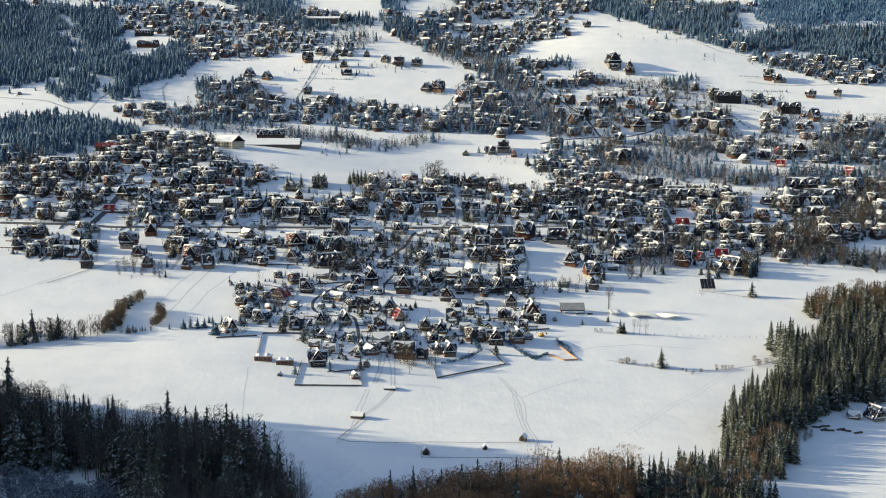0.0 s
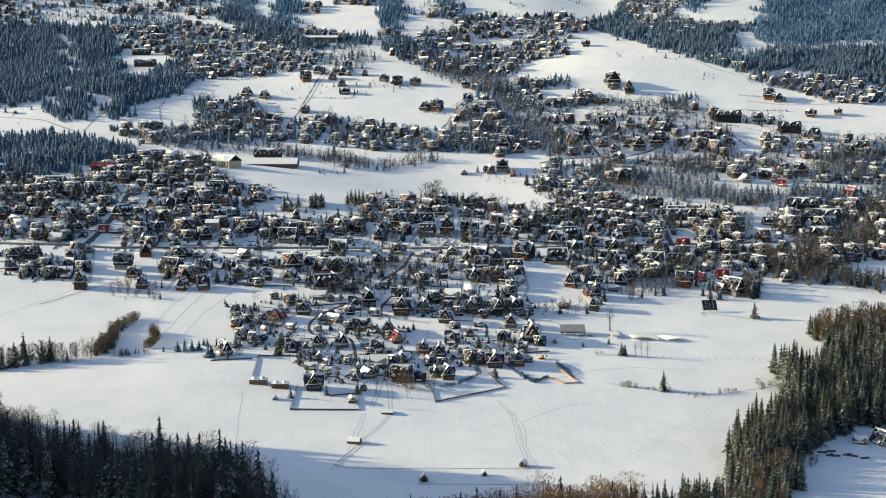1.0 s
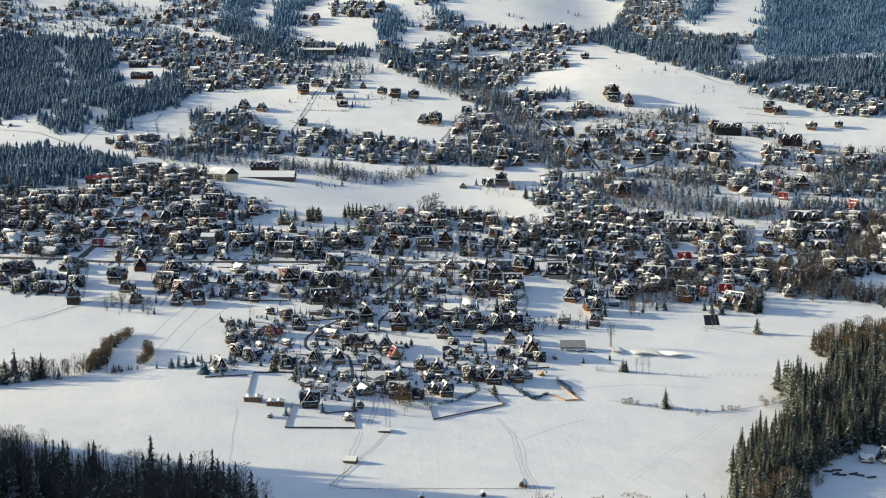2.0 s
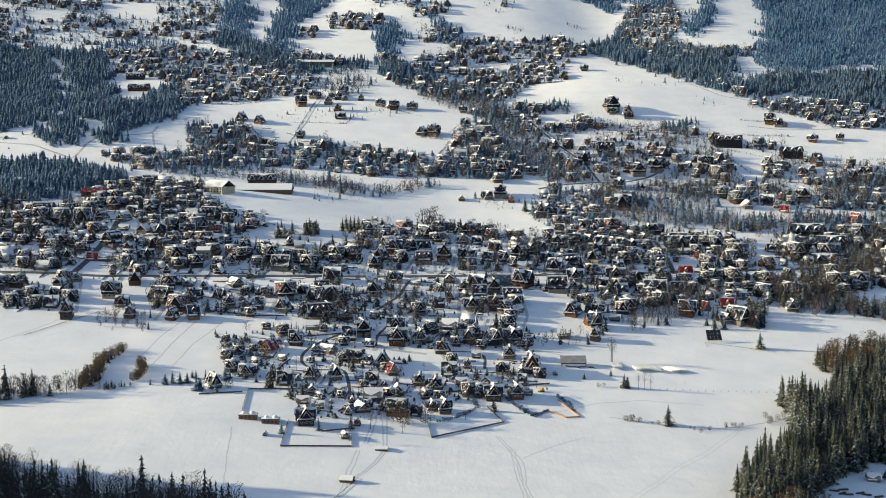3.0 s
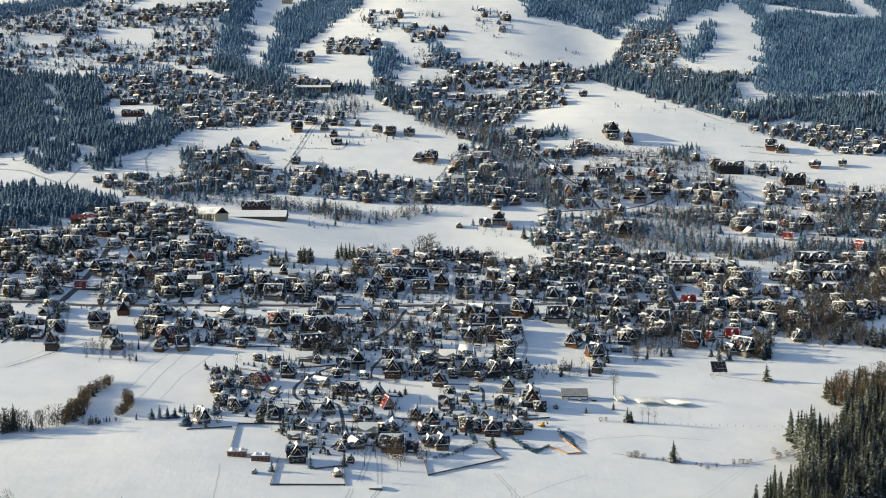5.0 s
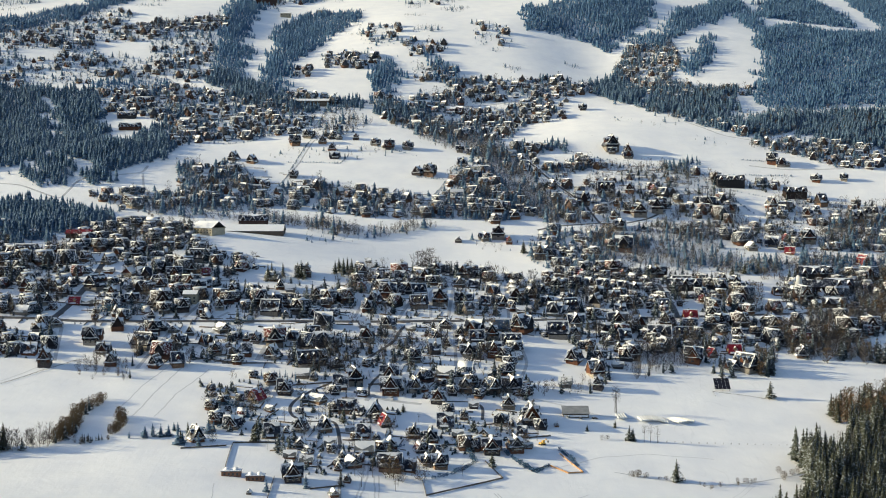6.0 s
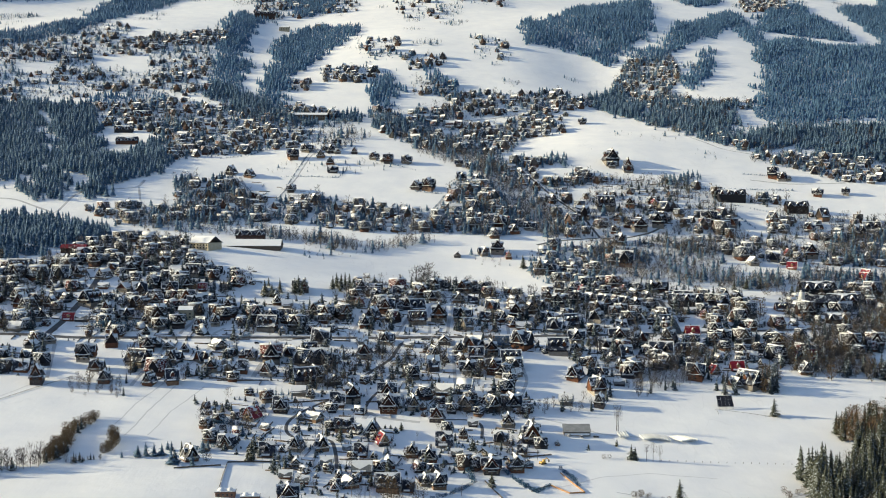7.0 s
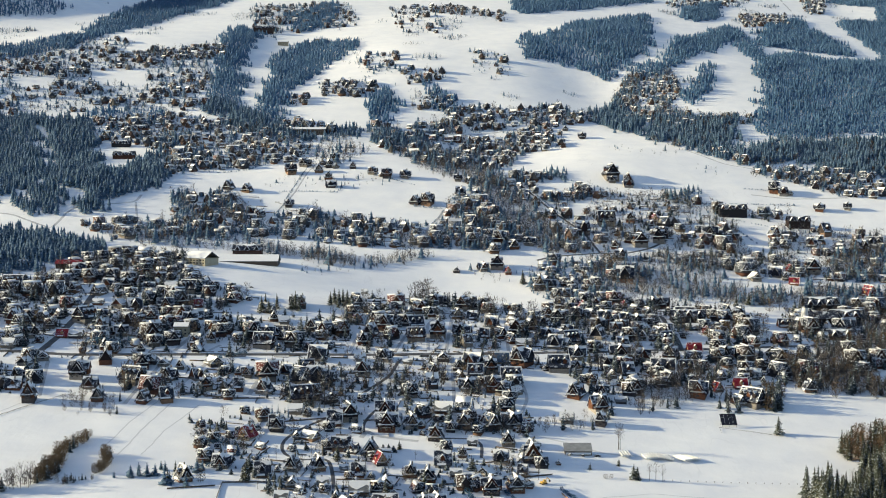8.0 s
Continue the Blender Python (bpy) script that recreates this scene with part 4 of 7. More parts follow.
def raise_plot_lines():
    vs, fs = [], []
    cube = np.array([(-1, -1, 0), (1, -1, 0), (1, 1, 0), (-1, 1, 0), (-1, -1, 1), (1, -1, 1), (1, 1, 1), (-1, 1, 1)], float)
    quads = np.array([(4, 5, 6, 7), (0, 1, 5, 4), (1, 2, 6, 5), (2, 3, 7, 6), (3, 0, 4, 7)])
    for k, (x, y, t, l, h, w) in enumerate(plot_lines):
        px, py = cube[:, 0] * l / 2, cube[:, 1] * w / 2
        qx, qy = px * math.cos(t) - py * math.sin(t) + x, px * math.sin(t) + py * math.cos(t) + y
        vs.append(np.stack([qx, qy, ground_z(qx, qy) - 0.3 + cube[:, 2] * (h + 0.3)], -1))
        fs.append(quads + 8 * k)
    ob = link_mesh("garden_fences", np.concatenate(vs), np.concatenate(fs), [M_FENCE])
    tagged(ob, "dark garden fences and clipped hedges between plots", "fences", kind="stuff")


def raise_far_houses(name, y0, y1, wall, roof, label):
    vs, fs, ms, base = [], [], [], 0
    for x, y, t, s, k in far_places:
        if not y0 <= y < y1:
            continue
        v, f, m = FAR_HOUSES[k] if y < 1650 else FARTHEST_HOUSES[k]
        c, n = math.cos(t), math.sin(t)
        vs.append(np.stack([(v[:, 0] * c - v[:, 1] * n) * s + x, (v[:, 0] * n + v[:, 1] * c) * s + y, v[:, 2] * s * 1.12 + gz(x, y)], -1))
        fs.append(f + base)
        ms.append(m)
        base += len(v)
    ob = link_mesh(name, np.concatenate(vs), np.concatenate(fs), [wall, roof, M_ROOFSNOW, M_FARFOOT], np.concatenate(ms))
    tagged(ob, label, "houses", kind="stuff")


def ribbon(name, pts, width, material, label, category="road", lift=0.12, kind="structure", step=6.0):
    """A road or track draped over the ground."""
    p = np.array(pts, float)
    seg = np.hypot(*np.diff(p, axis=0).T)
    s = np.concatenate([[0], np.cumsum(seg)])
    n = max(2, int(s[-1] / step) + 1)
    q = np.linspace(0, s[-1], n)
    x, y = np.interp(q, s, p[:, 0]), np.interp(q, s, p[:, 1])
    for _ in range(3):
        x[1:-1], y[1:-1] = (x[:-2] + 2 * x[1:-1] + x[2:]) / 4, (y[:-2] + 2 * y[1:-1] + y[2:]) / 4
    if category == "road":
        ROADWAY.extend(zip(x.tolist(), y.tolist()))
        # keep the view over the wider roads open
        if width > 4.9:
            ROADWAY.extend(zip(x.tolist(), (y - 13).tolist()))
        if width > 8.2:
            ROADWAY.extend(zip(x.tolist(), (y - 23).tolist()))
    if category == "track":
        x, y = x + 0.35 * np.sin(q * 0.11) + 0.2 * np.sin(q * 0.37), y + 0.3 * np.sin(q * 0.17 + 1.0)
    dx, dy = np.gradient(x), np.gradient(y)
    l = np.hypot(dx, dy)
    nx, ny = -dy / l, dx / l
    vs, cols = [], 5
    for k in range(cols):
        o = (k / (cols - 1) - 0.5) * width
        px, py = x + nx * o, y + ny * o
        vs.append(np.stack([px, py, ground_z(px, py) + (lift if 0 < k < cols - 1 or category == "track" else -0.1)], -1))
    v = np.stack(vs, 1).reshape(-1, 3)
    i = np.arange(n * cols).reshape(n, cols)
    f = np.stack([i[:-1, :-1], i[:-1, 1:], i[1:, 1:], i[1:, :-1]], -1).reshape(-1, 4)
    ob = link_mesh(name, v, f, [material], smooth=True)
    return tagged(ob, label, category, kind=kind)

M_TRACK = make_plain("trodden_snow", (0.64, 0.65, 0.675), (0.78, 0.785, 0.80), 0.8, 0.6, bump=0.6, vary="island")
# the brook is a shallow fold; its shaded bank is painted in dark tones
M_BROOKSHADE = make_plain("brook_fold_shade", (0.22, 0.24, 0.27), (0.60, 0.62, 0.65), 0.35, 0.2, bump=0.3, vary="island")
M_CREAM = make_plain("cream_render", (0.34, 0.29, 0.20), (0.44, 0.39, 0.29), 0.8, 0.2)
M_CARS = [make_plain("car_paint", c, tuple(k * 1.2 for k in c), 0.3, 0.5, bump=0.0) for c in ((0.04, 0.04, 0.05), (0.30, 0.31, 0.33), (0.10, 0.11, 0.14), (0.22, 0.03, 0.03))]
M_BRICKRED = make_plain("red_brown_board", (0.16, 0.075, 0.045), (0.24, 0.12, 0.075), 0.8, 0.8)
M_YELLOW = make_plain("yellow_machine_paint", (0.55, 0.30, 0.04), (0.65, 0.38, 0.07), 0.5, 0.8)


def big_building(x, y, l, d, h, kind, turn=0):
    """A hotel, school or long shed: storeys of windows under a low snowy roof."""
    words = {"cream": "cream rendered hotel block with a low snowy roof", "long": "long low building with a snow-covered roof",
             "dark": "large dark timber hotel with steep roofs", "red": "long building under a bright red sheet roof"}[kind]
    ob = empty("hotel" if kind in ("cream", "dark") else "long_building", pose(x, y, gz(x, y), 0, 0, turn), words, "building")
    wall = {"cream": M_CREAM, "long": M_FENCE, "dark": M_TIMBER, "red": M_PLASTER}[kind]
    bm = bmesh.new()
    box(bm, -l / 2, -d / 2, -4, l / 2, d / 2, h)
    part("wall", bm, wall, ob)
    if kind in ("cream", "long"):
        top = h + d * 0.28
        for side in (-1, 1):
            bm = bmesh.new()
            slope_slab(bm, d, h, top, 0.8, -l / 2 - 0.8, l / 2 + 0.8, side, 0.3)
            bm.transform(Matrix.Rotation(radians(90), 4, "Z"))
            roof = part("roof", bm, M_ROOFGREY, ob)
            bm = bmesh.new()
            snow_on_slope(bm, d, h, top, 0.7, -l / 2 - 0.7, l / 2 + 0.7, side, 0.35, 1.0, 3)
            bm.transform(Matrix.Rotation(radians(90), 4, "Z"))
            part("roof_snow", bm, M_ROOFSNOW, roof, "white snow lying on the roof")
    else:
        mat = M_ROOFRED if kind == "red" else M_ROOF
        for side in (-1, 1):
            bm = bmesh.new()
            slope_slab(bm, d, h, h + d * (0.28 if kind == "red" else 0.45), 0.8, -l / 2 - 0.8, l / 2 + 0.8, side, 0.3)
            bm.transform(Matrix.Rotation(radians(90), 4, "Z"))
            roof = part("roof", bm, mat, ob)
            if kind == "dark":
                bm = bmesh.new()
                snow_on_slope(bm, d, h, h + d * 0.45, 0.8, -l / 2 - 0.8, l / 2 + 0.8, side, 0.35, 0.18, 3)
                bm.transform(Matrix.Rotation(radians(90), 4, "Z"))
                part("roof_snow", bm, M_ROOFSNOW, roof, "white snow lying on the roof")
        if kind == "dark":
            for k in range(max(2, int(l / 9))):
                cx = (k + 0.5) * l / max(2, int(l / 9)) - l / 2
                bm = bmesh.new()
                prism(bm, [(cx - 3, h - 0.5), (cx + 3, h - 0.5), (cx, h + 4.5)], -d / 2 - 0.4, 0)
                g = part("gable", bm, M_TIMBER, ob)
                bm = bmesh.new()
                for s in (-1, 1):
                    prism(bm, [(cx, h + 4.6), (cx + s * 3.7, h - 0.7), (cx + s * 3.7, h - 0.3), (cx, h + 5.0)], -d / 2 - 1.0, 0)
                part("gable_roof", bm, M_ROOFSNOW, g, "snow-covered gable roof")
    n = max(3, int(l / 4))
    for s in range(int(h / 3)):
        for k in range(n):
            cx = (k + 0.5) * l / n - l / 2
            bm = bmesh.new()
            box(bm, cx - 0.8, -d / 2 - 0.06, s * 3 + 1, cx + 0.8, -d / 2 + 0.05, s * 3 + 2.4)
            part("window", bm, M_GLASS, ob, "dark window pane")
    BUILT.append((x, y))
    for k in range(-int(l / 16), int(l / 16) + 1):
        BUILT.append((x + 8 * k, y))
    return ob


def lone_houses(places, seed):
    """Far houses on the open slopes, each known by itself."""
    g = random.Random(seed)
    for x, y in places:
        put_house(g.choice(HOUSES_PLAIN), x, y, g.choice((0, 90, 20, -20)), g.uniform(1.15, 1.6))


def fence(pts, material, high=1.05):
    """Board panels on posts between corners; a low one is a rail."""
    ob = empty("fence", pose(0, 0, 0), "weathered board fence along a snowy plot" if material is M_FENCE else "fresh orange board fence at the field's edge", "fence", "fences of the plots")
    for (x0, y0), (x1, y1) in zip(pts, pts[1:]):
        l = math.hypot(x1 - x0, y1 - y0)
        n = max(1, round(l / 5.5))
        turn = math.degrees(math.atan2(y1 - y0, x1 - x0))
        for k in range(n + 1):
            x, y = x0 + (x1 - x0) * k / n, y0 + (y1 - y0) * k / n
            bm = bmesh.new()
            box(bm, -0.1, -0.1, -0.4, 0.1, 0.1, high + 0.15)
            part("post", bm, material, ob).matrix_basis = pose(x, y, gz(x, y), 0, 0, turn)
            if k < n:
                xb, yb = x0 + (x1 - x0) * (k + 1) / n, y0 + (y1 - y0) * (k + 1) / n
                za, zb = gz(x, y), gz(xb, yb)
                bm = bmesh.new()
                d = l / n
                box(bm, 0.1, -0.03, 0.08 if high > 0.8 else high - 0.2, d - 0.1, 0.03, high)
                tilt = math.degrees(math.atan2(zb - za, d))
                part("board_panel", bm, material, ob).matrix_basis = pose(x, y, za, 0, 0, turn) @ pose(0, 0, 0, 0, -tilt, 0)
    return ob


def hedge(pts, h):
    """A row of clipped-looking shrubs, each its own plant."""
    g = random.Random(len(pts) * 7 + int(h * 10))
    for (x0, y0), (x1, y1) in zip(pts, pts[1:]):
        n = max(1, int(math.hypot(x1 - x0, y1 - y0) / (1.15 * h + 0.5)))
        for k in range(n):
            u = (k + g.random() * 0.6) / n
            tree("shrub", x0 + (x1 - x0) * u + g.uniform(-0.5, 0.5), y0 + (y1 - y0) * u + g.uniform(-0.5, 0.5), h * g.uniform(1.1, 2.0), "shrubs of the hedges", 1.0, "snow-dusted evergreen hedge shrub")


def field_hut(x, y, l, h, turn, words):
    """Plank walls, a steep snowy roof and a door."""
    w = l * 0.75
    ob = empty("field_hut", pose(x, y, gz(x, y), 0, 0, turn), words, "hut", "huts of the fields")
    bm = bmesh.new()
    prism(bm, [(-w / 2, -0.6), (w / 2, -0.6), (w / 2, h * 0.5), (0, h), (-w / 2, h * 0.5)], -l / 2, l / 2)
    part("wall", bm, M_FENCE, ob)
    for side in (-1, 1):
        bm = bmesh.new()
        slope_slab(bm, w, h * 0.5, h, 0.4, -l / 2 - 0.3, l / 2 + 0.3, side, 0.12)
        r = part("roof", bm, M_ROOFGREY, ob)
        bm = bmesh.new()
        slope_slab(bm, w, h * 0.5 + 0.14, h + 0.14, 0.3, -l / 2 - 0.2, l / 2 + 0.2, side, 0.3)
        part("roof_snow", bm, M_ROOFSNOW, r, "thick white snow on the roof")
    bm = bmesh.new()
    box(bm, -0.5, -l / 2 - 0.06, -0.2, 0.5, -l / 2 + 0.02, min(1.9, h * 0.6))
    part("door", bm, M_TIMBER, ob)


def bath_house(x, y, l):
    """A long orange-brown shed with a rounded snow load in two humps."""
    ob = empty("timber_shed", pose(x, y, gz(x, y), 0, 0, 3), "red-brown timber shed with humps of snow on its roof", "shed")
    bm = bmesh.new()
    box(bm, -l / 2, -3, -0.8, l / 2, 3, 2.6)
    part("wall", bm, M_BRICKRED, ob)
    bm = bmesh.new()
    box(bm, -l / 2 - 0.4, -3.5, 2.6, l / 2 + 0.4, 3.5, 2.85)
    roof = part("roof", bm, M_ROOFGREY, ob)
    for k, cx in enumerate((-l * 0.24, l * 0.24)):
        bm = bmesh.new()
        bmesh.ops.create_uvsphere(bm, u_segments=12, v_segments=6, radius=1.0)
        bm.transform(Matrix.Translation((cx, 0, 2.8)) @ Matrix.Diagonal((l * 0.17, 2.6, 1.9, 1)))
        part("roof_snow", bm, M_ROOFSNOW, roof, "rounded hump of snow")
    bm = bmesh.new()
    box(bm, -l / 2 - 0.2, -3.3, 2.85, l / 2 + 0.2, 3.3, 3.15)
    part("snow_sheet", bm, M_ROOFSNOW, roof, "even snow on the roof")
    for k in range(4):
        cx = (k - 1.5) * l / 4.5
        bm = bmesh.new()
        box(bm, cx - 0.6, -3.06, 0.3, cx + 0.6, -2.95, 1.6)
        part("window", bm, M_GLASS, ob)


def solar_table(x, y):
    """Black panels on a tilted rack."""
    ob = empty("solar_array", pose(x, y + 3, gz(x, y + 3), 0, 0, 4), "tilted rack of black solar panels in the snow", "solar panel")
    for i in range(4):
        for j in range(3):
            bm = bmesh.new()
            box(bm, -6.2 + i * 3.1, -5 + j * 3.4, -0.06, -3.2 + i * 3.1, -1.7 + j * 3.4, 0.06)
            part("panel", bm, M_BLACK, ob).matrix_basis = pose(0, 0, 5.2, 48, 0, 0)
    for px in (-5.5, 0, 5.5):
        bm = bmesh.new()
        box(bm, px - 0.12, 1.8, -0.5, px + 0.12, 2.1, 7.1)
        part("post", bm, M_GREYSHEET, ob)
        bm = bmesh.new()
        box(bm, px - 0.12, -2.8, -0.5, px + 0.12, -2.5, 1.9)
        part("post", bm, M_GREYSHEET, ob)


def grey_shed(x, y):
    """A long shed with a grey sheet roof that slopes to the south."""
    ob = empty("long_shed", pose(x, y + 4, gz(x, y + 4)), "long open shed with a plain grey sheet roof", "shed")
    bm = bmesh.new()
    prism(bm, [(-4, -0.6), (4, -0.6), (4, 6.0), (-4, 2.4)], -9.5, 9.5)
    bm.transform(Matrix.Rotation(radians(90), 4, "Z"))
    part("wall", bm, M_FENCE, ob)
    bm = bmesh.new()
    prism(bm, [(-4.6, 2.3), (4.6, 6.35), (4.6, 6.55), (-4.6, 2.5)], -10, 10)
    bm.transform(Matrix.Rotation(radians(90), 4, "Z"))
    part("roof", bm, M_GREYSHEET, ob)
    bm = bmesh.new()
    box(bm, -9.0, -4.15, 0.0, 9.0, -4.0, 1.4)
    part("snow_bank", bm, M_ROOFSNOW, ob, "snow heaped against the wall")


def white_tower(x, y):
    """A white rendered tower, wider at its foot, beside a large dark hall."""
    ob = empty("white_tower", pose(x, y, gz(x, y), 0, 4, 0), "tall tapering white tower with a small dark cap", "tower")
    bm = bmesh.new()
    bmesh.ops.create_cone(bm, cap_ends=True, segments=20, radius1=4.2, radius2=2.9, depth=21)
    bm.transform(Matrix.Translation((0, 0, 9.5)))
    part("shaft", bm, M_WRAP, ob)
    bm = bmesh.new()
    bmesh.ops.create_cone(bm, cap_ends=True, segments=20, radius1=3.6, radius2=0.3, depth=4)
    bm.transform(Matrix.Translation((0, 0, 22)))
    part("cap", bm, M_ROOF, ob)
    hall = empty("dark_hall", pose(x + 22, y + 14, gz(x + 22, y + 14), 0, 0, 90), "large dark hall with a broad brown roof", "building")
    bm = bmesh.new()
    prism(bm, [(-8, -3), (8, -3), (8, 8), (0, 14), (-8, 8)], -16, 16)
    part("wall", bm, M_TIMBER, hall)
    for side in (-1, 1):
        bm = bmesh.new()
        slope_slab(bm, 16, 8, 14, 1.2, -17, 17, side, 0.3)
        part("roof", bm, M_ROOF, hall)


def bale_rows(x, y):
    """Wrapped silage bales lying side by side in three rows."""
    bm = bmesh.new()
    bmesh.ops.create_cone(bm, cap_ends=True, segments=12, radius1=0.75, radius2=0.75, depth=17)
    bmesh.ops.bevel(bm, geom=[e for e in bm.edges], offset=0.12, segments=1, affect="EDGES")
    me = bpy.data.meshes.new("bale")
    bm.to_mesh(me)
    bm.free()
    me.materials.append(M_WRAP)
    for row, (ox, oy, turn, n) in enumerate(((-6, 2, 0, 4), (10, 0, 4, 11), (34, 0, 28, 7))):
        for k in range(n):
            px, py = x - 12 + ox + k * 1.9, y + oy + 4 + 3 * math.sin(k * 0.3)
            b = new("wrapped_bale", me)
            b.matrix_world = pose(px, py, gz(px, py) + 0.65, 0, 0, turn) @ pose(0, 0, 0, 90, 0, 0)
            tagged(b, "long white wrapped bale lying in the snow", "bale", "bales beside the field track")


def digger(x, y):
    """A small yellow digger: tracks, cab, boom."""
    ob = empty("digger", pose(x, y, gz(x, y), 0, 0, 30), "small yellow digger parked at the plot's edge", "excavator")
    for s in (-1, 1):
        bm = bmesh.new()
        box(bm, -2.2, s * 1.3 - 0.35, 0, 2.2, s * 1.3 + 0.35, 0.9)
        bmesh.ops.bevel(bm, geom=bm.edges[:], offset=0.2, segments=1, affect="EDGES")
        part("track", bm, M_BLACK, ob)
    bm = bmesh.new()
    box(bm, -2.0, -1.3, 0.9, 1.6, 1.3, 1.9)
    box(bm, -0.4, -1.2, 1.9, 1.2, 0.2, 3.2)
    part("cab", bm, M_YELLOW, ob)
    bm = bmesh.new()
    prism(bm, [(1.2, 1.6), (3.4, 4.2), (5.4, 2.2), (5.1, 2.0), (3.4, 3.7), (1.6, 1.5)], 0.3, 0.7)
    part("boom", bm, M_YELLOW, ob)
    bm = bmesh.new()
    prism(bm, [(5.0, 2.3), (5.7, 2.2), (5.6, 0.8), (4.8, 1.0)], 0.1, 0.9)
    part("bucket", bm, M_BLACK, ob)


def car(x, y, paint):
    """A parked car under thin snow: body, glasshouse, wheels."""
    ob = empty("car", pose(x, y, gz(x, y) + 0.05, 0, 0, 15 + 40 * paint), "parked car with snow on its roof and bonnet", "car", "parked cars")
    bm = bmesh.new()
    prism(bm, [(-2.1, 0.35), (2.1, 0.35), (2.15, 0.8), (1.1, 0.95), (-2.0, 1.0)], -0.85, 0.85)
    part("body", bm, M_CARS[paint], ob)
    bm = bmesh.new()
    prism(bm, [(-1.8, 0.98), (1.05, 0.95), (0.45, 1.42), (-1.3, 1.45)], -0.75, 0.75)
    part("glasshouse", bm, M_GLASS, ob)
    bm = bmesh.new()
    box(bm, -1.3, -0.72, 1.45, 0.4, 0.72, 1.56)
    part("roof_snow", bm, M_ROOFSNOW, ob, "thin snow on the car roof")
    for wx in (-1.3, 1.35):
        for wy in (-0.82, 0.82):
            bm = bmesh.new()
            bmesh.ops.create_cone(bm, cap_ends=True, segments=12, radius1=0.33, radius2=0.33, depth=0.2)
            bm.transform(Matrix.Translation((wx, wy, 0.33)) @ Matrix.Rotation(radians(90), 4, "X"))
            part("wheel", bm, M_BLACK, ob)


def field_house(x, y):
    """The farm at the wood's edge with its timber stacks."""
    put_house(HOUSES[2], x + 4, y + 8, 20, 1.1)
    put_house(SNOWY_HOUSE, x - 10, y + 7, 80, 0.7)
    put_house(HOUSES[3], x + 16, y + 14, 75, 1.0)
    g = random.Random(3)
    for k in range(7):
        px, py = x - 28 + g.uniform(-14, 16), y - 22 + g.uniform(-9, 9)
        turn = g.uniform(-30, 50)
        ob = empty("log_pile", pose(px, py, gz(px, py), 0, 0, turn), "pile of dark logs half under snow", "log pile", "log piles by the farm")
        for j in range(5):
            bm = bmesh.new()
            bmesh.ops.create_cone(bm, cap_ends=True, segments=8, radius1=0.28, radius2=0.28, depth=6)
            part("log", bm, M_BARK, ob).matrix_basis = pose(0, (j % 3) * 0.56 + (0.28 if j > 2 else 0), 0.25 + (0.48 if j > 2 else 0)) @ pose(0, 0, 0, 0, 90, 0)


# ---------------------------------------------------------------- roads and lanes
ribbon("road", [(-408, 1084), (-331, 1091), (-307, 1089), (-175, 1111), (18, 1147), (174, 1185), (315, 1226), (534, 1293)], 8.5, M_ROAD, "dark wet main road with snowy verges")
ribbon("road", [(-327, 1095), (-325, 1130), (-328, 1224), (-334, 1287)], 8, M_ROAD, "dark side road climbing through the village")
# the side road lies open to the valley
ROADWAY.extend((x + dx, y - dy) for x, y in [(-326 - 0.04 * k, 1100 + 6 * k) for k in range(32)] for dx, dy in ((7, 10), (11, 22), (16, 34)))
ribbon("lane", [(18, 1140), (18, 1042), (18, 989)], 4, M_LANE, "village lane of packed grey snow")
ribbon("lane", [(-3, 1153), (-4, 1239), (15, 1304)], 4, M_LANE, "village lane of packed grey snow")
ribbon("lane", [(-32, 1147), (-21, 1215), (-11, 1295)], 4, M_LANE, "village lane of packed grey snow")
ribbon("lane", [(-72, 1140), (-65, 1205)], 4, M_LANE, "village lane of packed grey snow")
ribbon("lane", [(13, 1156), (20, 1279)], 4, M_LANE, "village lane of packed grey snow")
ribbon("lane", [(69, 1166), (73, 1294)], 4, M_LANE, "village lane of packed grey snow")
ribbon("road", [(238, 1330), (237, 1282), (235, 1228), (232, 1196)], 6, M_ROAD, "narrow dark road between snow banks")
ribbon("lane", [(-219, 1114), (-212, 1167), (-209, 1201)], 4.5, M_LANE, "village lane of packed grey snow")
ribbon("lane", [(-184, 1136), (-191, 1119)], 4, M_LANE, "village lane of packed grey snow")
ribbon("lane", [(-199, 1022), (-188, 1077), (-181, 1105)], 5, M_LANE, "village lane of packed grey snow")
ribbon("lane", [(-134, 1109), (-138, 1057), (-141, 1018)], 5, M_LANE, "village lane of packed grey snow")
ribbon("lane", [(-295, 995), (-313, 1071)], 4, M_LANE, "village lane of packed grey snow")
ribbon("lane", [(73, 1114), (77, 1044), (70, 1013)], 3.5, M_LANE, "village lane of packed grey snow")
ribbon("road", [(-55, 1031), (-34, 1081), (-29, 1119), (-22, 1133)], 4, M_ROAD, "narrow dark road between snow banks")
ribbon("lane", [(-229, 987), (-227, 1030), (-223, 1071)], 4, M_LANE, "village lane of packed grey snow")
ribbon("lane", [(-50, 947), (-45, 966), (-48, 955), (-34, 950), (-9, 946)], 5, M_LANE, "village lane of packed grey snow")
ribbon("lane", [(-653, 1676), (-549, 1657), (-509, 1624), (-480, 1601), (-481, 1638), (-481, 1673), (-473, 1696), (-404, 1723), (-404, 1755)], 5, M_LANE, "village lane of packed grey snow")
ribbon("lane", [(-404, 1723), (-388, 1665), (-374, 1644)], 4, M_LANE, "village lane of packed grey snow")
ribbon("lane", [(-503, 2334), (-470, 2279), (-442, 2244)], 5, M_LANE, "village lane of packed grey snow")
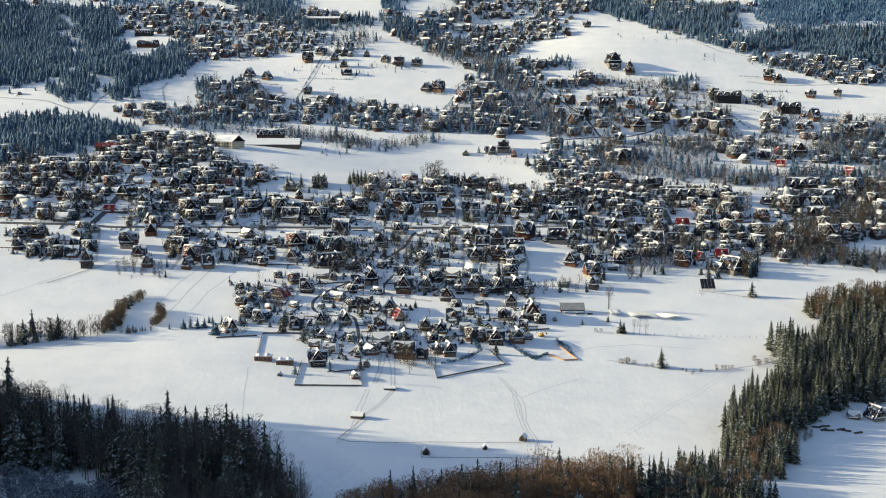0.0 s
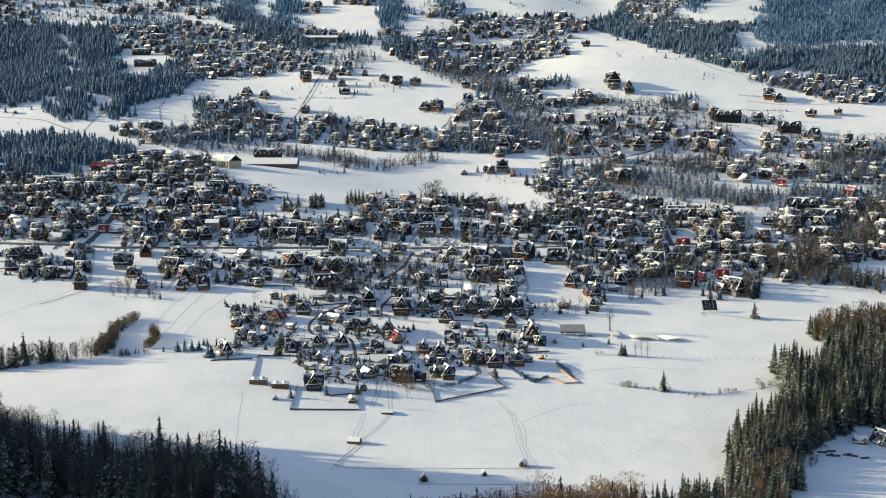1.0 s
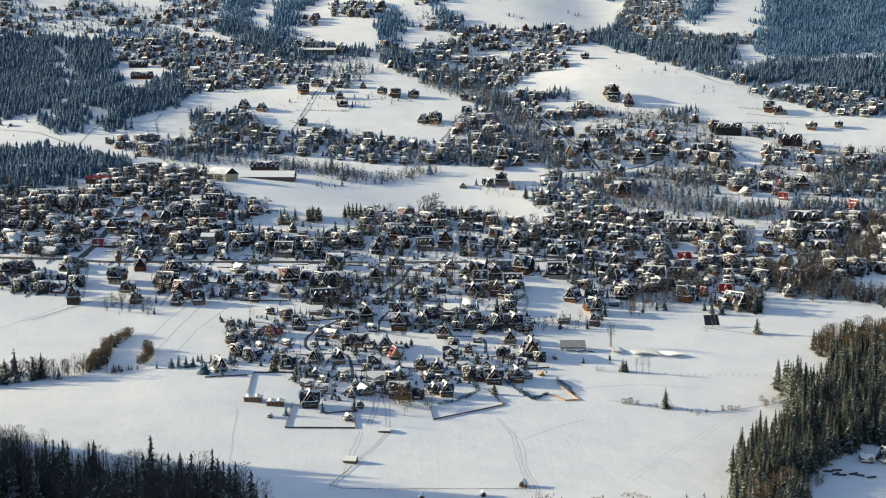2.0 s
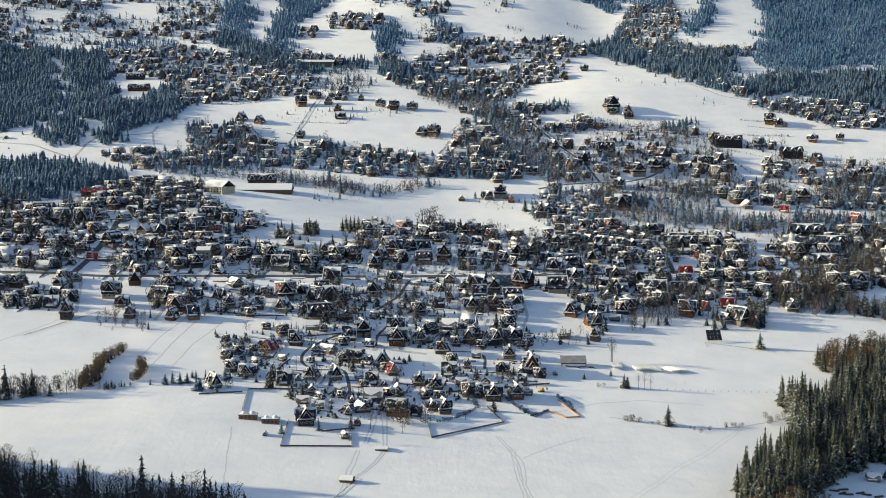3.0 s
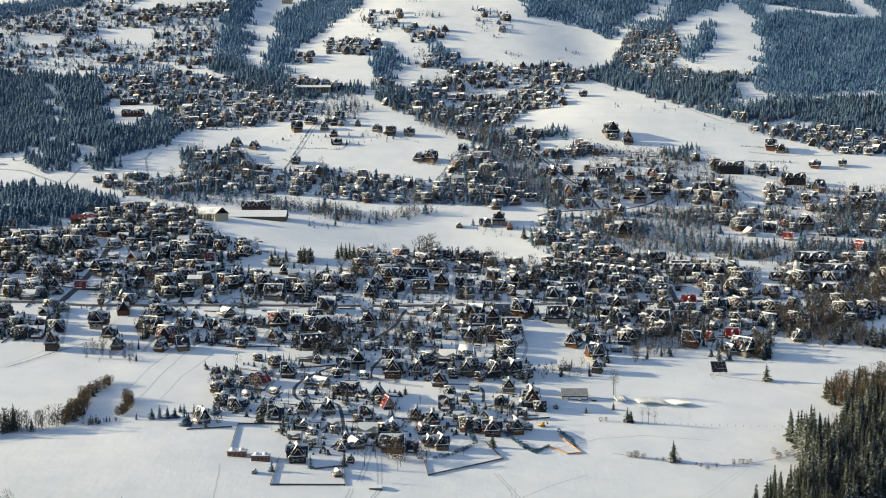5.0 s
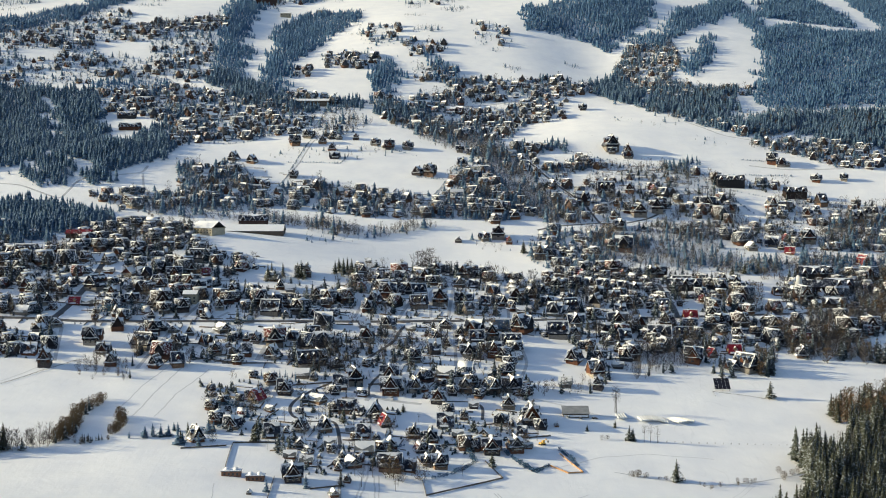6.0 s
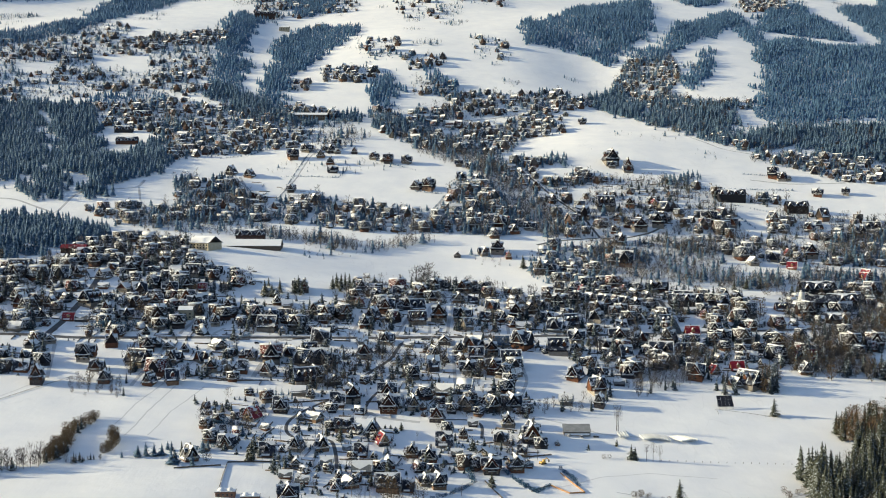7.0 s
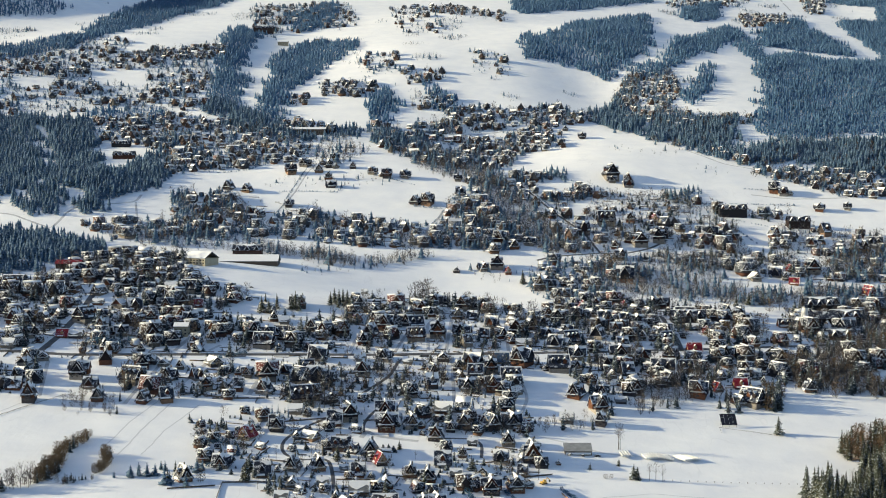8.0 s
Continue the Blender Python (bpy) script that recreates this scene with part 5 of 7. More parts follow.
ribbon("lane", [(-220, 1671), (-198, 1799), (-190, 1917), (-182, 1970)], 3, M_LANE, "village lane of packed grey snow")
ribbon("lane", [(-207, 2128), (-239, 2076), (-228, 2016), (-245, 1978)], 4, M_LANE, "village lane of packed grey snow")
ribbon("lane", [(-18, 1612), (4, 1707), (14, 1732)], 5, M_LANE, "village lane of packed grey snow")
ribbon("lane", [(-279, 1803), (-249, 1716), (-218, 1659)], 4, M_LANE, "village lane of packed grey snow")
ribbon("road", [(131, 1877), (171, 1749), (202, 1671), (212, 1598)], 4.5, M_ROAD, "narrow dark road between snow banks")
ribbon("road", [(212, 1598), (239, 1597), (279, 1624), (308, 1660)], 5, M_ROAD, "narrow dark road between snow banks")
ribbon("road", [(212, 1598), (151, 1575), (128, 1557)], 5, M_ROAD, "narrow dark road between snow banks")
ribbon("lane", [(34, 2198), (136, 2234), (167, 2250)], 5, M_LANE, "village lane of packed grey snow")
ribbon("lane", [(419, 2086), (464, 1998), (513, 1978)], 4, M_LANE, "village lane of packed grey snow")
ribbon("lane", [(471, 1855), (526, 1842), (613, 1854)], 5, M_LANE, "village lane of packed grey snow")
ribbon("lane", [(1103, 3779), (1128, 3955), (1197, 4293)], 6, M_LANE, "village lane of packed grey snow")
ribbon("road", [(-61, 848), (-65, 883), (-70, 909), (-86, 899), (-101, 908), (-105, 930), (-101, 945), (-89, 966), (-73, 986)], 3.4, M_ROAD, "narrow dark road between snow banks")
ribbon("road", [(-48, 956), (-51, 969), (-45, 993), (-35, 1016)], 3, M_ROAD, "narrow dark road between snow banks")
ribbon("road", [(35, 921), (37, 948), (33, 956), (9, 953)], 3, M_ROAD, "narrow dark road between snow banks")

# ---------------------------------------------------------------- the near end of the village, house by house
street([
    (0, -155.6, 846.4, 35, 1.05), (3, -151.3, 901.0, 10, 0.85), (5, -137.0, 880.8, -8, 1.15),
    ("r", -129.5, 936.3, -22, 1.2), (3, -117.1, 917.2, 60, 0.75), (0, -111.7, 955.7, 90, 1.1),
    (0, -108.5, 865.2, 90, 1.05), (0, -90.8, 882.0, -12, 1.15), (3, -87.3, 847.9, 5, 1.05),
    (3, -90.8, 821.7, 90, 0.95), (3, -79.8, 814.5, 90, 0.9), (1, -84.6, 782.7, 12, 0.95),
])
street([
    ("s", -85.6, 941.1, 55, 1.0), (3, -95.1, 940.2, 10, 0.9), (4, -62.1, 923.3, 90, 0.95),
    (0, -54.3, 920.5, 70, 0.85), ("b", -41.7, 920.4, 0, 1.25), ("r", -34.3, 901.9, 22, 1.0),
    (0, -74.9, 884.9, 20, 1.15), (3, -68.4, 853.6, 90, 1.0), (0, -47.7, 878.8, 90, 1.05),
    (3, -57.6, 887.6, 90, 0.7), ("s", -28.6, 861.8, 5, 1.05), ("s", -44.9, 845.8, 90, 1.15),
])
street([
    (3, -72.4, 827.4, 0, 0.5), ("s", -51.4, 817.4, 25, 1.0), (0, -52.2, 788.2, 0, 0.55),
    (4, -27.2, 814.8, 90, 1.05), (0, -14.6, 817.1, 85, 0.9), (3, -23.1, 848.9, 0, 0.6),
    (0, -13.3, 883.3, 0, 0.95), (0, -2.1, 876.8, 3, 1.2), (0, 3.4, 950.5, -5, 1.2),
    (0, 8.1, 905.7, 90, 1.2), (5, -4.4, 831.4, 10, 0.8), (1, 3.9, 828.0, 15, 0.95),
])
street([
    (3, 29.5, 943.6, 90, 0.9), (0, 22.0, 922.3, 0, 0.75), (3, 16.9, 888.2, 90, 0.95),
    ("s", 37.2, 891.7, -25, 1.0), (2, 55.4, 948.7, 0, 1.15), (1, 48.2, 913.8, 80, 0.85),
    (0, 69.8, 922.7, 5, 1.65), (3, 88.2, 918.4, 0, 0.5), (0, 61.8, 896.0, 80, 0.75),
    (1, 38.8, 860.7, 5, 1.05), (4, 55.1, 868.3, 10, 1.0), (3, 64.4, 874.2, 90, 0.7),
])
street([
    (3, -58.5, 766.4, 20, 0.75), (3, -107.4, 760.9, 0, 0.45),
])

# ---------------------------------------------------------------- the village on both sides of the main road
street([
    (10, -437.4, 1373.1, 0, 1.1), (13, -405.0, 1335.7, 0, 1), (13, -392.3, 1341.5, 90, 1),
    (12, -413.7, 1279.3, 90, 1.2), (13, -406.1, 1300.7, 0, 0.9), ("s", -391.1, 1273.5, 90, 1.3),
    (12, -366.5, 1337.8, 0, 1.1), (11, -368.0, 1274.4, 90, 1.1), (10, -351.9, 1275.9, 0, 1.1),
    (13, -357.1, 1233.9, 90, 1), ("s", -318.5, 1236.6, 90, 0.9), (13, -296.7, 1231.7, 90, 1.35),
])
street([
    (3, -306.9, 1267.7, 90, 0.9), (10, -324.4, 1296.2, 10, 1), (12, -305.8, 1293.9, -10, 1),
    ("r", -308.1, 1348.1, 20, 0.9), (10, -280.9, 1323.9, 0, 1.2), (10, -282.5, 1290.8, 0, 1),
    ("s", -257.2, 1288.7, 90, 1.6), (12, -271.8, 1246.4, 0, 1.1), (12, -258.7, 1258.2, 0, 1.2),
    (12, -315.6, 1184.3, -5, 1.2), (11, -293.4, 1157.2, 15, 1.1), ("s", -309.5, 1136.3, 90, 1.1),
])
street([
    ("r", -320.6, 1135.1, 90, 0.95), (10, -273.8, 1149.1, 0, 1.1), (12, -273.9, 1181.1, 0, 0.9),
    (12, -267.0, 1182.3, 0, 0.9), (11, -249.8, 1166.5, 10, 1.1), (12, -279.5, 1218.8, 90, 1.1),
    (12, -251.5, 1224.1, 0, 1.2), (13, -369.1, 1195.4, 0, 1), (11, -374.0, 1170.2, 0, 1.35),
    (10, -345.0, 1132.4, 25, 1.2), (13, -354.9, 1099.0, 90, 1.2), (12, -242.1, 1288.6, 0, 1.1),
])
street([
    ("r", -224.2, 1245.2, 90, 0.95), (10, -222.0, 1194.1, 0, 1.25), (11, -204.0, 1130.3, 0, 1),
    (10, -194.0, 1144.9, 20, 1), (13, -202.3, 1259.2, 0, 1), (11, -189.0, 1184.3, 0, 1.1),
    (10, -170.9, 1186.1, 90, 1.1), (13, -172.4, 1159.6, 90, 0.9), (13, -158.9, 1244.3, 90, 1.35),
    (13, -138.0, 1210.5, 90, 1.2), (10, -135.0, 1277.7, 0, 1), (11, -128.1, 1266.3, 0, 1.1),
])
street([
    (10, -109.1, 1199.5, 90, 1.25), ("r", -87.2, 1202.0, 10, 0.9), (12, -146.9, 1157.3, 0, 1.1),
    (10, -135.6, 1173.8, 0, 1), (12, -146.6, 1138.0, 90, 1.1), (13, -133.6, 1134.4, 30, 0.9),
    (10, -110.4, 1146.0, 0, 0.8),
])
street([
    (13, -71.7, 1364.4, 90, 0.7), (13, -61.4, 1339.8, 90, 0.7), (10, -75.5, 1297.3, 0, 1.1),
    (10, -57.7, 1291.9, 0, 1.1), (0, -34.7, 1276.8, 90, 1.2), (12, -12.5, 1283.1, 0, 1.1),
    (10, 3.8, 1323.8, 0, 1.4), (11, 6.5, 1274.5, 0, 1.1), (12, 32.7, 1324.1, 0, 1.2),
    (10, 44.4, 1323.1, 0, 0.9), (11, 24.8, 1273.1, 0, 1.2), (11, 40.4, 1273.7, 10, 1),
])
street([
    ("r", -70.8, 1232.8, 0, 1.1), (10, -56.6, 1258.7, 15, 1.1), (12, -43.8, 1212.9, 0, 1.15),
    (11, -55.7, 1190.9, 0, 1.2), (13, -58.0, 1221.3, 0, 0.9), (10, -15.6, 1229.1, 90, 1.2),
    (12, -14.4, 1184.5, 0, 1.1), (12, 5.7, 1197.0, 0, 1.35), (10, 28.1, 1201.8, 0, 1.4),
    (10, 57.8, 1243.7, 90, 1.2), (11, 49.7, 1204.9, 90, 0.9), (10, 64.0, 1208.9, 0, 1.1),
])
street([
    (11, 31.5, 1172.4, 20, 1.1), (12, 80.5, 1221.3, 0, 1.35), ("s", 83.8, 1185.6, 90, 1.1),
    (13, -61.0, 1116.6, 0, 1), (11, -56.4, 1081.1, 0, 1.3), (10, -40.0, 1120.8, 0, 1.1),
    (13, -20.1, 1116.0, 0, 1), ("s", 10.3, 1129.5, 0, 1.1), (10, 0.6, 1090.0, 0, 1),
    (11, 0.2, 1056.1, 0, 1.1), (10, 35.3, 1120.2, 90, 1.4), (10, 36.9, 1094.5, 90, 1),
])
street([
    (10, 29.1, 1055.2, 0, 1.3), (12, 50.1, 1106.0, 0, 1.1), (1, 49.6, 1057.2, 0, 1.1),
    ("b", 60.1, 1130.9, 90, 1.2), (12, 65.6, 1080.0, 0, 1.1), (13, 68.0, 1052.9, 20, 1),
    (12, 78.8, 1127.6, -15, 1.4), (10, 73.0, 1193.6, 0, 1.0), (10, -62.4, 1165.5, 90, 1.2),
])
street([
    (11, 121.7, 1451.1, 0, 1.2), (12, 134.4, 1448.8, 0, 1), (11, 135.2, 1353.7, 0, 1),
    ("r", 160.5, 1361.1, 0, 1.05), (11, 173.9, 1362.7, 0, 1), ("r", 144.0, 1316.3, 90, 0.9),
    ("r", 205.2, 1366.6, 0, 0.9), (10, 117.5, 1306.7, 0, 1.2), (10, 106.5, 1266.5, 90, 1),
    (12, 126.5, 1283.2, 0, 1.1), (12, 145.3, 1299.0, 0, 1), (10, 161.1, 1315.3, 30, 1),
])
street([
    (12, 171.1, 1281.6, 0, 1.15), (10, 183.7, 1285.7, 0, 1), (12, 191.1, 1276.5, 0, 1.1),
    (10, 205.5, 1289.3, 0, 1.2), (11, 223.3, 1331.3, 0, 1.1), ("s", 208.8, 1269.1, -30, 1.1),
    (11, 216.5, 1239.2, 0, 1.1), (10, 223.1, 1228.0, 0, 1), (10, 236.8, 1373.4, 0, 1.2),
    (10, 109.0, 1218.4, 0, 1.2), ("s", 119.8, 1229.1, 60, 1.0), (12, 129.4, 1229.1, 0, 1),
])
street([
    (10, 113.5, 1185.3, 0, 1.3), (12, 129.1, 1199.4, 0, 1.1), (10, 157.8, 1226.7, 90, 1.3),
    (12, 161.9, 1258.6, 90, 1), (10, 179.0, 1252.1, 0, 1.1), (11, 177.2, 1202.4, 0, 1),
    (12, 259.0, 1313.7, 90, 1.4), (10, 269.2, 1314.6, 0, 1.2), ("s", 258.3, 1279.0, 90, 1),
    ("r", 271.0, 1268.5, 0, 1), (12, 108.9, 1116.4, 0, 1.2), (10, 129.3, 1154.3, 0, 1.25),
])
street([
    (10, 124.6, 1118.4, 90, 1.1), (1, 168.4, 1158.7, 0, 1.4), (10, 153.1, 1138.4, 0, 1.1),
    (10, 189.9, 1162.9, 90, 1.2), (10, 217.4, 1175.6, 0, 1.4), ("r", 243.2, 1196.2, 90, 1.2),
    (11, 168.1, 1118.1, 0, 1.1), (13, 154.0, 1107.9, 0, 1), (10, 200.5, 1126.5, 90, 1.6),
    (10, 223.9, 1143.0, 90, 0.9), (10, 116.9, 1055.4, 0, 1.25), (10, 135.5, 1044.0, 90, 1.0),
])
street([
    (12, 130.4, 1024.6, 0, 1.1), (11, 128.8, 996.7, 0, 1), (13, 102.9, 998.8, 90, 1.2),
    (13, 151.5, 1045.8, 0, 0.9), (12, 219.3, 1070.2, 0, 1.1),
])
street([
    (11, 309.0, 1346.5, 0, 1.1), (12, 320.1, 1336.2, 0, 1), ("s", 326.5, 1314.9, 20, 1.15),
    ("r", 288.4, 1193.3, 0, 1.1), ("s", 300.4, 1195.9, 90, 0.9), (10, 270.3, 1184.1, -15, 1.25),
    ("s", 319.7, 1203.0, -30, 1.5), (10, 360.7, 1311.7, 90, 0.95), ("r", 260.4, 1097.0, 90, 1.1),
    ("r", 238.3, 1087.4, 20, 1), (13, 274.1, 1100.0, 90, 1), ("r", 324.2, 1139.7, 0, 0.9),
])
street([
    ("r", 337.9, 1142.5, 90, 1), (11, 320.0, 1099.7, 0, 1.15), ("r", 500.6, 1463.2, 30, 1.1),
    (12, 259.3, 1055.4, 40, 1.3), (10, 248.5, 1055.8, 0, 1), (10, -267.6, 1076.3, 90, 1.35),
    (1, -277.3, 1037.5, 0, 1.3), (13, -327.4, 1059.1, 90, 1.1), (13, -318.5, 1074.0, 20, 1.2),
    (11, -318.3, 1007.2, 0, 1), (11, -298.7, 983.8, -15, 1.25), (10, -322.4, 1031.2, 90, 1),
])
street([
    (11, -250.2, 992.7, 0, 1.0), (10, -262.6, 1016.1, 0, 1.1), (13, -230.5, 1081.0, 0, 1.1),
    (13, -219.6, 1075.0, 90, 1), (12, -234.9, 1032.6, 90, 1.1), (10, -216.1, 1029.2, 30, 1.1),
    (10, -208.2, 1043.2, 0, 1.1), (11, -199.8, 996.3, 0, 1.15), (10, -216.2, 993.0, 0, 1),
    (10, -186.7, 1046.0, 20, 1), (12, -176.6, 1027.8, 0, 0.9), ("s", -180.3, 1082.8, 35, 1.2),
])
street([
    (13, -168.0, 1044.2, 30, 0.65), (11, -160.4, 1022.9, 0, 0.9), (11, -150.0, 1025.6, 0, 0.9),
    (5, -148.5, 1058.8, 0, 1), (13, -156.7, 1063.7, 0, 0.9), (11, -129.8, 1024.3, 0, 1.2),
    (10, -117.4, 1070.7, 0, 1), (10, -96.3, 1111.4, 90, 1.4), (10, -103.2, 1080.1, 90, 1),
    (1, -90.7, 1049.0, 90, 1.4), (12, -100.0, 1010.3, 90, 1.1), (13, -101.6, 988.0, 90, 1.2),
])
street([
    ("s", -78.8, 1013.4, 30, 1.1), (11, -70.8, 970.0, 20, 1.1), (12, -61.4, 981.5, 0, 1),
    (1, -32.3, 963.5, 0, 1.25), (12, -34.4, 985.8, 0, 1.1), (11, -14.9, 971.3, 0, 1.1),
    (13, -6.7, 972.3, 0, 0.9), (11, 24.0, 978.0, 0, 1.15), ("s", 9.7, 1003.6, 80, 1.2),
    (11, 44.7, 975.5, 0, 1.15), (10, 59.7, 983.7, 0, 1.3), (0, -110.5, 953.5, 0, 1.2),
])
street([
    (13, 37.9, 1000.2, 0, 0.9),
])
street([
    (13, 383.5, 1508.9, 0, 1.3), ("r", 438.7, 1555.7, 0, 1.1), ("r", 426.8, 1496.7, 70, 1.2),
    ("r", 505.1, 1469.5, 30, 1.3), (12, 366.5, 1666.8, 0, 1.3), (10, 395.6, 1660.1, 90, 1.1),
    (11, 346.3, 1636.9, 0, 0.9), (11, 454.7, 1680.0, 0, 1.1), (10, 497.4, 1654.1, 0, 1.2),
    (11, 528.5, 1697.8, 90, 1.3), (10, 581.7, 1662.7, 0, 1.3), (12, 558.1, 1642.7, 0, 1.0),
])
street([
    (12, 465.4, 1553.8, 0, 1.3), (10, 413.6, 1529.5, 90, 1.2), (10, 373.9, 1565.0, 0, 1.1),
    (13, 331.8, 1598.2, 0, 1.0), (13, 566.1, 1608.7, 0, 1.0), (12, 296.7, 1655.0, 0, 1.2),
    (12, 270.1, 1905.9, 0, 1.5), (11, 291.5, 1878.3, 0, 1.3), (11, 212.3, 1841.4, 0, 1.0),
    (12, 225.5, 1833.9, 0, 0.9), (12, 198.4, 1671.6, 0, 1.3), (12, 235.2, 1710.0, 90, 1.3),
])
street([
    (10, 243.8, 1673.1, 0, 0.8), (10, 271.9, 1727.3, 0, 1.1), ("r", 303.6, 1725.3, 0, 1.4),
    (12, 303.1, 1671.5, 0, 1.0), (12, 267.8, 1637.3, 0, 1.3), (10, 234.1, 1575.1, 0, 1.2),
    (12, 224.5, 1481.2, 0, 1.3), (10, 240.3, 1528.0, 0, 1.1), (11, 147.3, 1786.7, 0, 1.1),
    ("r", 76.7, 1777.2, 0, 1.0), (10, 90.4, 1721.2, 0, 0.9), ("r", 48.0, 1745.6, 0, 1.0),
])
street([
    (10, 40.3, 1820.3, 0, 1.1), (11, 101.9, 1605.7, 0, 1.1), (10, 124.6, 1622.2, 0, 1.1),
    ("r", 95.3, 1649.6, 60, 0.9), (10, 60.5, 1518.4, 20, 1.0), (12, 77.7, 1527.3, 0, 1.1),
    ("r", 90.1, 1508.4, 0, 1.0), ("s", 130.1, 1474.3, 20, 1.4), ("s", 28.8, 1511.8, 0, 0.9),
])

# ---------------------------------------------------------------- big buildings of the middle distance
big_building(-258.8, 1432.9, 30, 24, 7, "cream", -28)
big_building(-212.0, 1473.7, 70, 24, 1.6, "long")
big_building(-220.0, 1520.0, 34, 14, 5, "dark")
big_building(-222.2, 1158.3, 12, 10, 8, "cream")
big_building(419.4, 1761.6, 38, 14, 10, "dark")
big_building(500.7, 1725.3, 30, 14, 9, "dark")
big_building(418.5, 1385.4, 30, 16, 9, "dark")
big_building(432.7, 1342.4, 30, 14, 8, "dark")
big_building(260.8, 1309.3, 34, 12, 7, "dark")
big_building(405.1, 1274.8, 26, 12, 4, "dark")
big_building(-496.1, 2020.9, 34, 14, 5, "dark")
big_building(-521.9, 2101.4, 30, 12, 5, "dark")
big_building(-512.4, 2185.6, 30, 12, 5, "dark")
big_building(-386.2, 1369.5, 26, 12, 7, "red")
big_building(-215.6, 2167.6, 60, 12, 8, "long")
big_building(-421.3, 3067.5, 50, 14, 12, "dark")
big_building(-357.9, 2950.1, 24, 12, 8, "cream")
big_building(-273.0, 2975.6, 22, 12, 8, "cream")

# ---------------------------------------------------------------- yards and fields that stay open
open_field([(-714, 2596), (-607, 2614), (-571, 2486), (-668, 2473)])
open_field([(-833, 2481), (-767, 2522), (-751, 2453), (-806, 2420)])
open_field([(-313, 1071), (-254, 1073), (-242, 1047), (-236, 1004), (-287, 991)])
open_field([(74, 1118), (115, 1110), (128, 1072), (86, 1021), (65, 1018)])
open_field([(-50, 955), (73, 964), (67, 941), (-49, 932)])
open_field([(-109, 971), (-85, 974), (-111, 923), (-119, 954)])
open_field([(-400, 1838), (-306, 1864), (-292, 1786), (-367, 1766)])
open_field([(-25, 940), (1, 944), (1, 893), (-24, 889)])
open_field([(250, 1262), (270, 1267), (258, 1213), (239, 1210)])
open_field([(-200, 1256), (-86, 1351), (-79, 1250), (-111, 1241), (-182, 1215)])
open_field([(-168, 1192), (-97, 1265), (-93, 1226), (-158, 1160)])
open_field([(-163, 1096), (-135, 1101), (-141, 1018), (-152, 1016)])
open_field([(302, 1380), (377, 1383), (353, 1262), (320, 1256), (347, 1353)])
open_field([(206, 1947), (284, 1943), (238, 1861), (199, 1885)])
open_field([(496, 1795), (631, 1749), (611, 1697), (533, 1711)])
open_field([(408, 1765), (479, 1738), (456, 1684), (405, 1721)])
open_field([(229, 1414), (331, 1420), (325, 1397), (235, 1382)])
open_field([(359, 1519), (381, 1527), (401, 1502), (474, 1490), (469, 1476), (348, 1465)])
open_field([(413, 1722), (448, 1725), (437, 1641), (404, 1627)])
open_field([(461, 1623), (491, 1626), (499, 1584), (473, 1570)])
open_field([(12, 1912), (59, 1900), (63, 1824), (28, 1802), (12, 1818)])
open_field([(157, 1893), (213, 1901), (214, 1873), (171, 1815), (151, 1824)])
open_field([(145, 1803), (176, 1782), (164, 1745), (141, 1753)])
open_field([(186, 1771), (224, 1818), (226, 1774), (194, 1737)])
open_field([(231, 1619), (285, 1657), (304, 1638), (227, 1567)])

# ---------------------------------------------------------------- built-up quarters between and behind
quarter([(-179, 964), (-144, 982), (77, 1016), (81, 945), (78, 908), (41, 871), (-56, 797), (-86, 789), (-109, 852), (-146, 875)], 15, 500, far=True, yards=0.8, size=(0.32, 0.66), sparse=0.42, tall=(2, 9))
quarter([(-518, 1351), (-408, 1322), (-394, 1408), (-369, 1478), (-293, 1489), (-257, 1388), (-220, 1321), (-159, 1276), (-84, 1328), (9, 1387), (96, 1314), (185, 1417), (267, 1386), (344, 1376), (583, 1464), (475, 1208), (332, 1126), (259, 1093), (208, 1099), (151, 1043), (112, 1056), (68, 1043), (69, 969), (-1, 964), (-52, 979), (-122, 1006), (-178, 1006), (-231, 993), (-256, 1083), (-316, 1073), (-293, 995), (-371, 996)], 16, 501, far=True, yards=0.95, sparse=0.38, size=(0.62, 0.92), tall=(5, 16))
plots([(-518, 1351), (-408, 1322), (-394, 1408), (-369, 1478), (-293, 1489), (-257, 1388), (-220, 1321), (-159, 1276), (-84, 1328), (9, 1387), (96, 1314), (185, 1417), (267, 1386), (344, 1376), (583, 1464), (475, 1208), (332, 1126), (259, 1093), (208, 1099), (151, 1043), (112, 1056), (68, 1043), (69, 969), (-1, 964), (-52, 979), (-122, 1006), (-178, 1006), (-231, 993), (-256, 1083), (-316, 1073), (-293, 995), (-371, 996)], 14, 502)
plots([(-377, 1808), (-299, 1824), (-159, 1734), (4, 1691), (70, 1833), (129, 1652), (96, 1591), (-88, 1585), (-240, 1610), (-328, 1588)], 20, 503)
plots([(146, 1763), (228, 1849), (358, 1833), (505, 1772), (675, 1683), (612, 1533), (426, 1505), (302, 1558), (166, 1588)], 20, 504)
plots([(-157, 941), (-142, 969), (76, 1002), (81, 945), (67, 887), (41, 871), (-56, 797), (-86, 789), (-109, 852)], 14, 505)
quarter([(-370, 1779), (-320, 1854), (-299, 1824), (-258, 1722), (-222, 1688), (-159, 1734), (-125, 1699), (-49, 1674), (4, 1691), (53, 1818), (70, 1833), (102, 1694), (129, 1652), (96, 1591), (3, 1592), (-88, 1585), (-175, 1607), (-240, 1610), (-272, 1591), (-328, 1588)], 18, 510, yards=1.6)
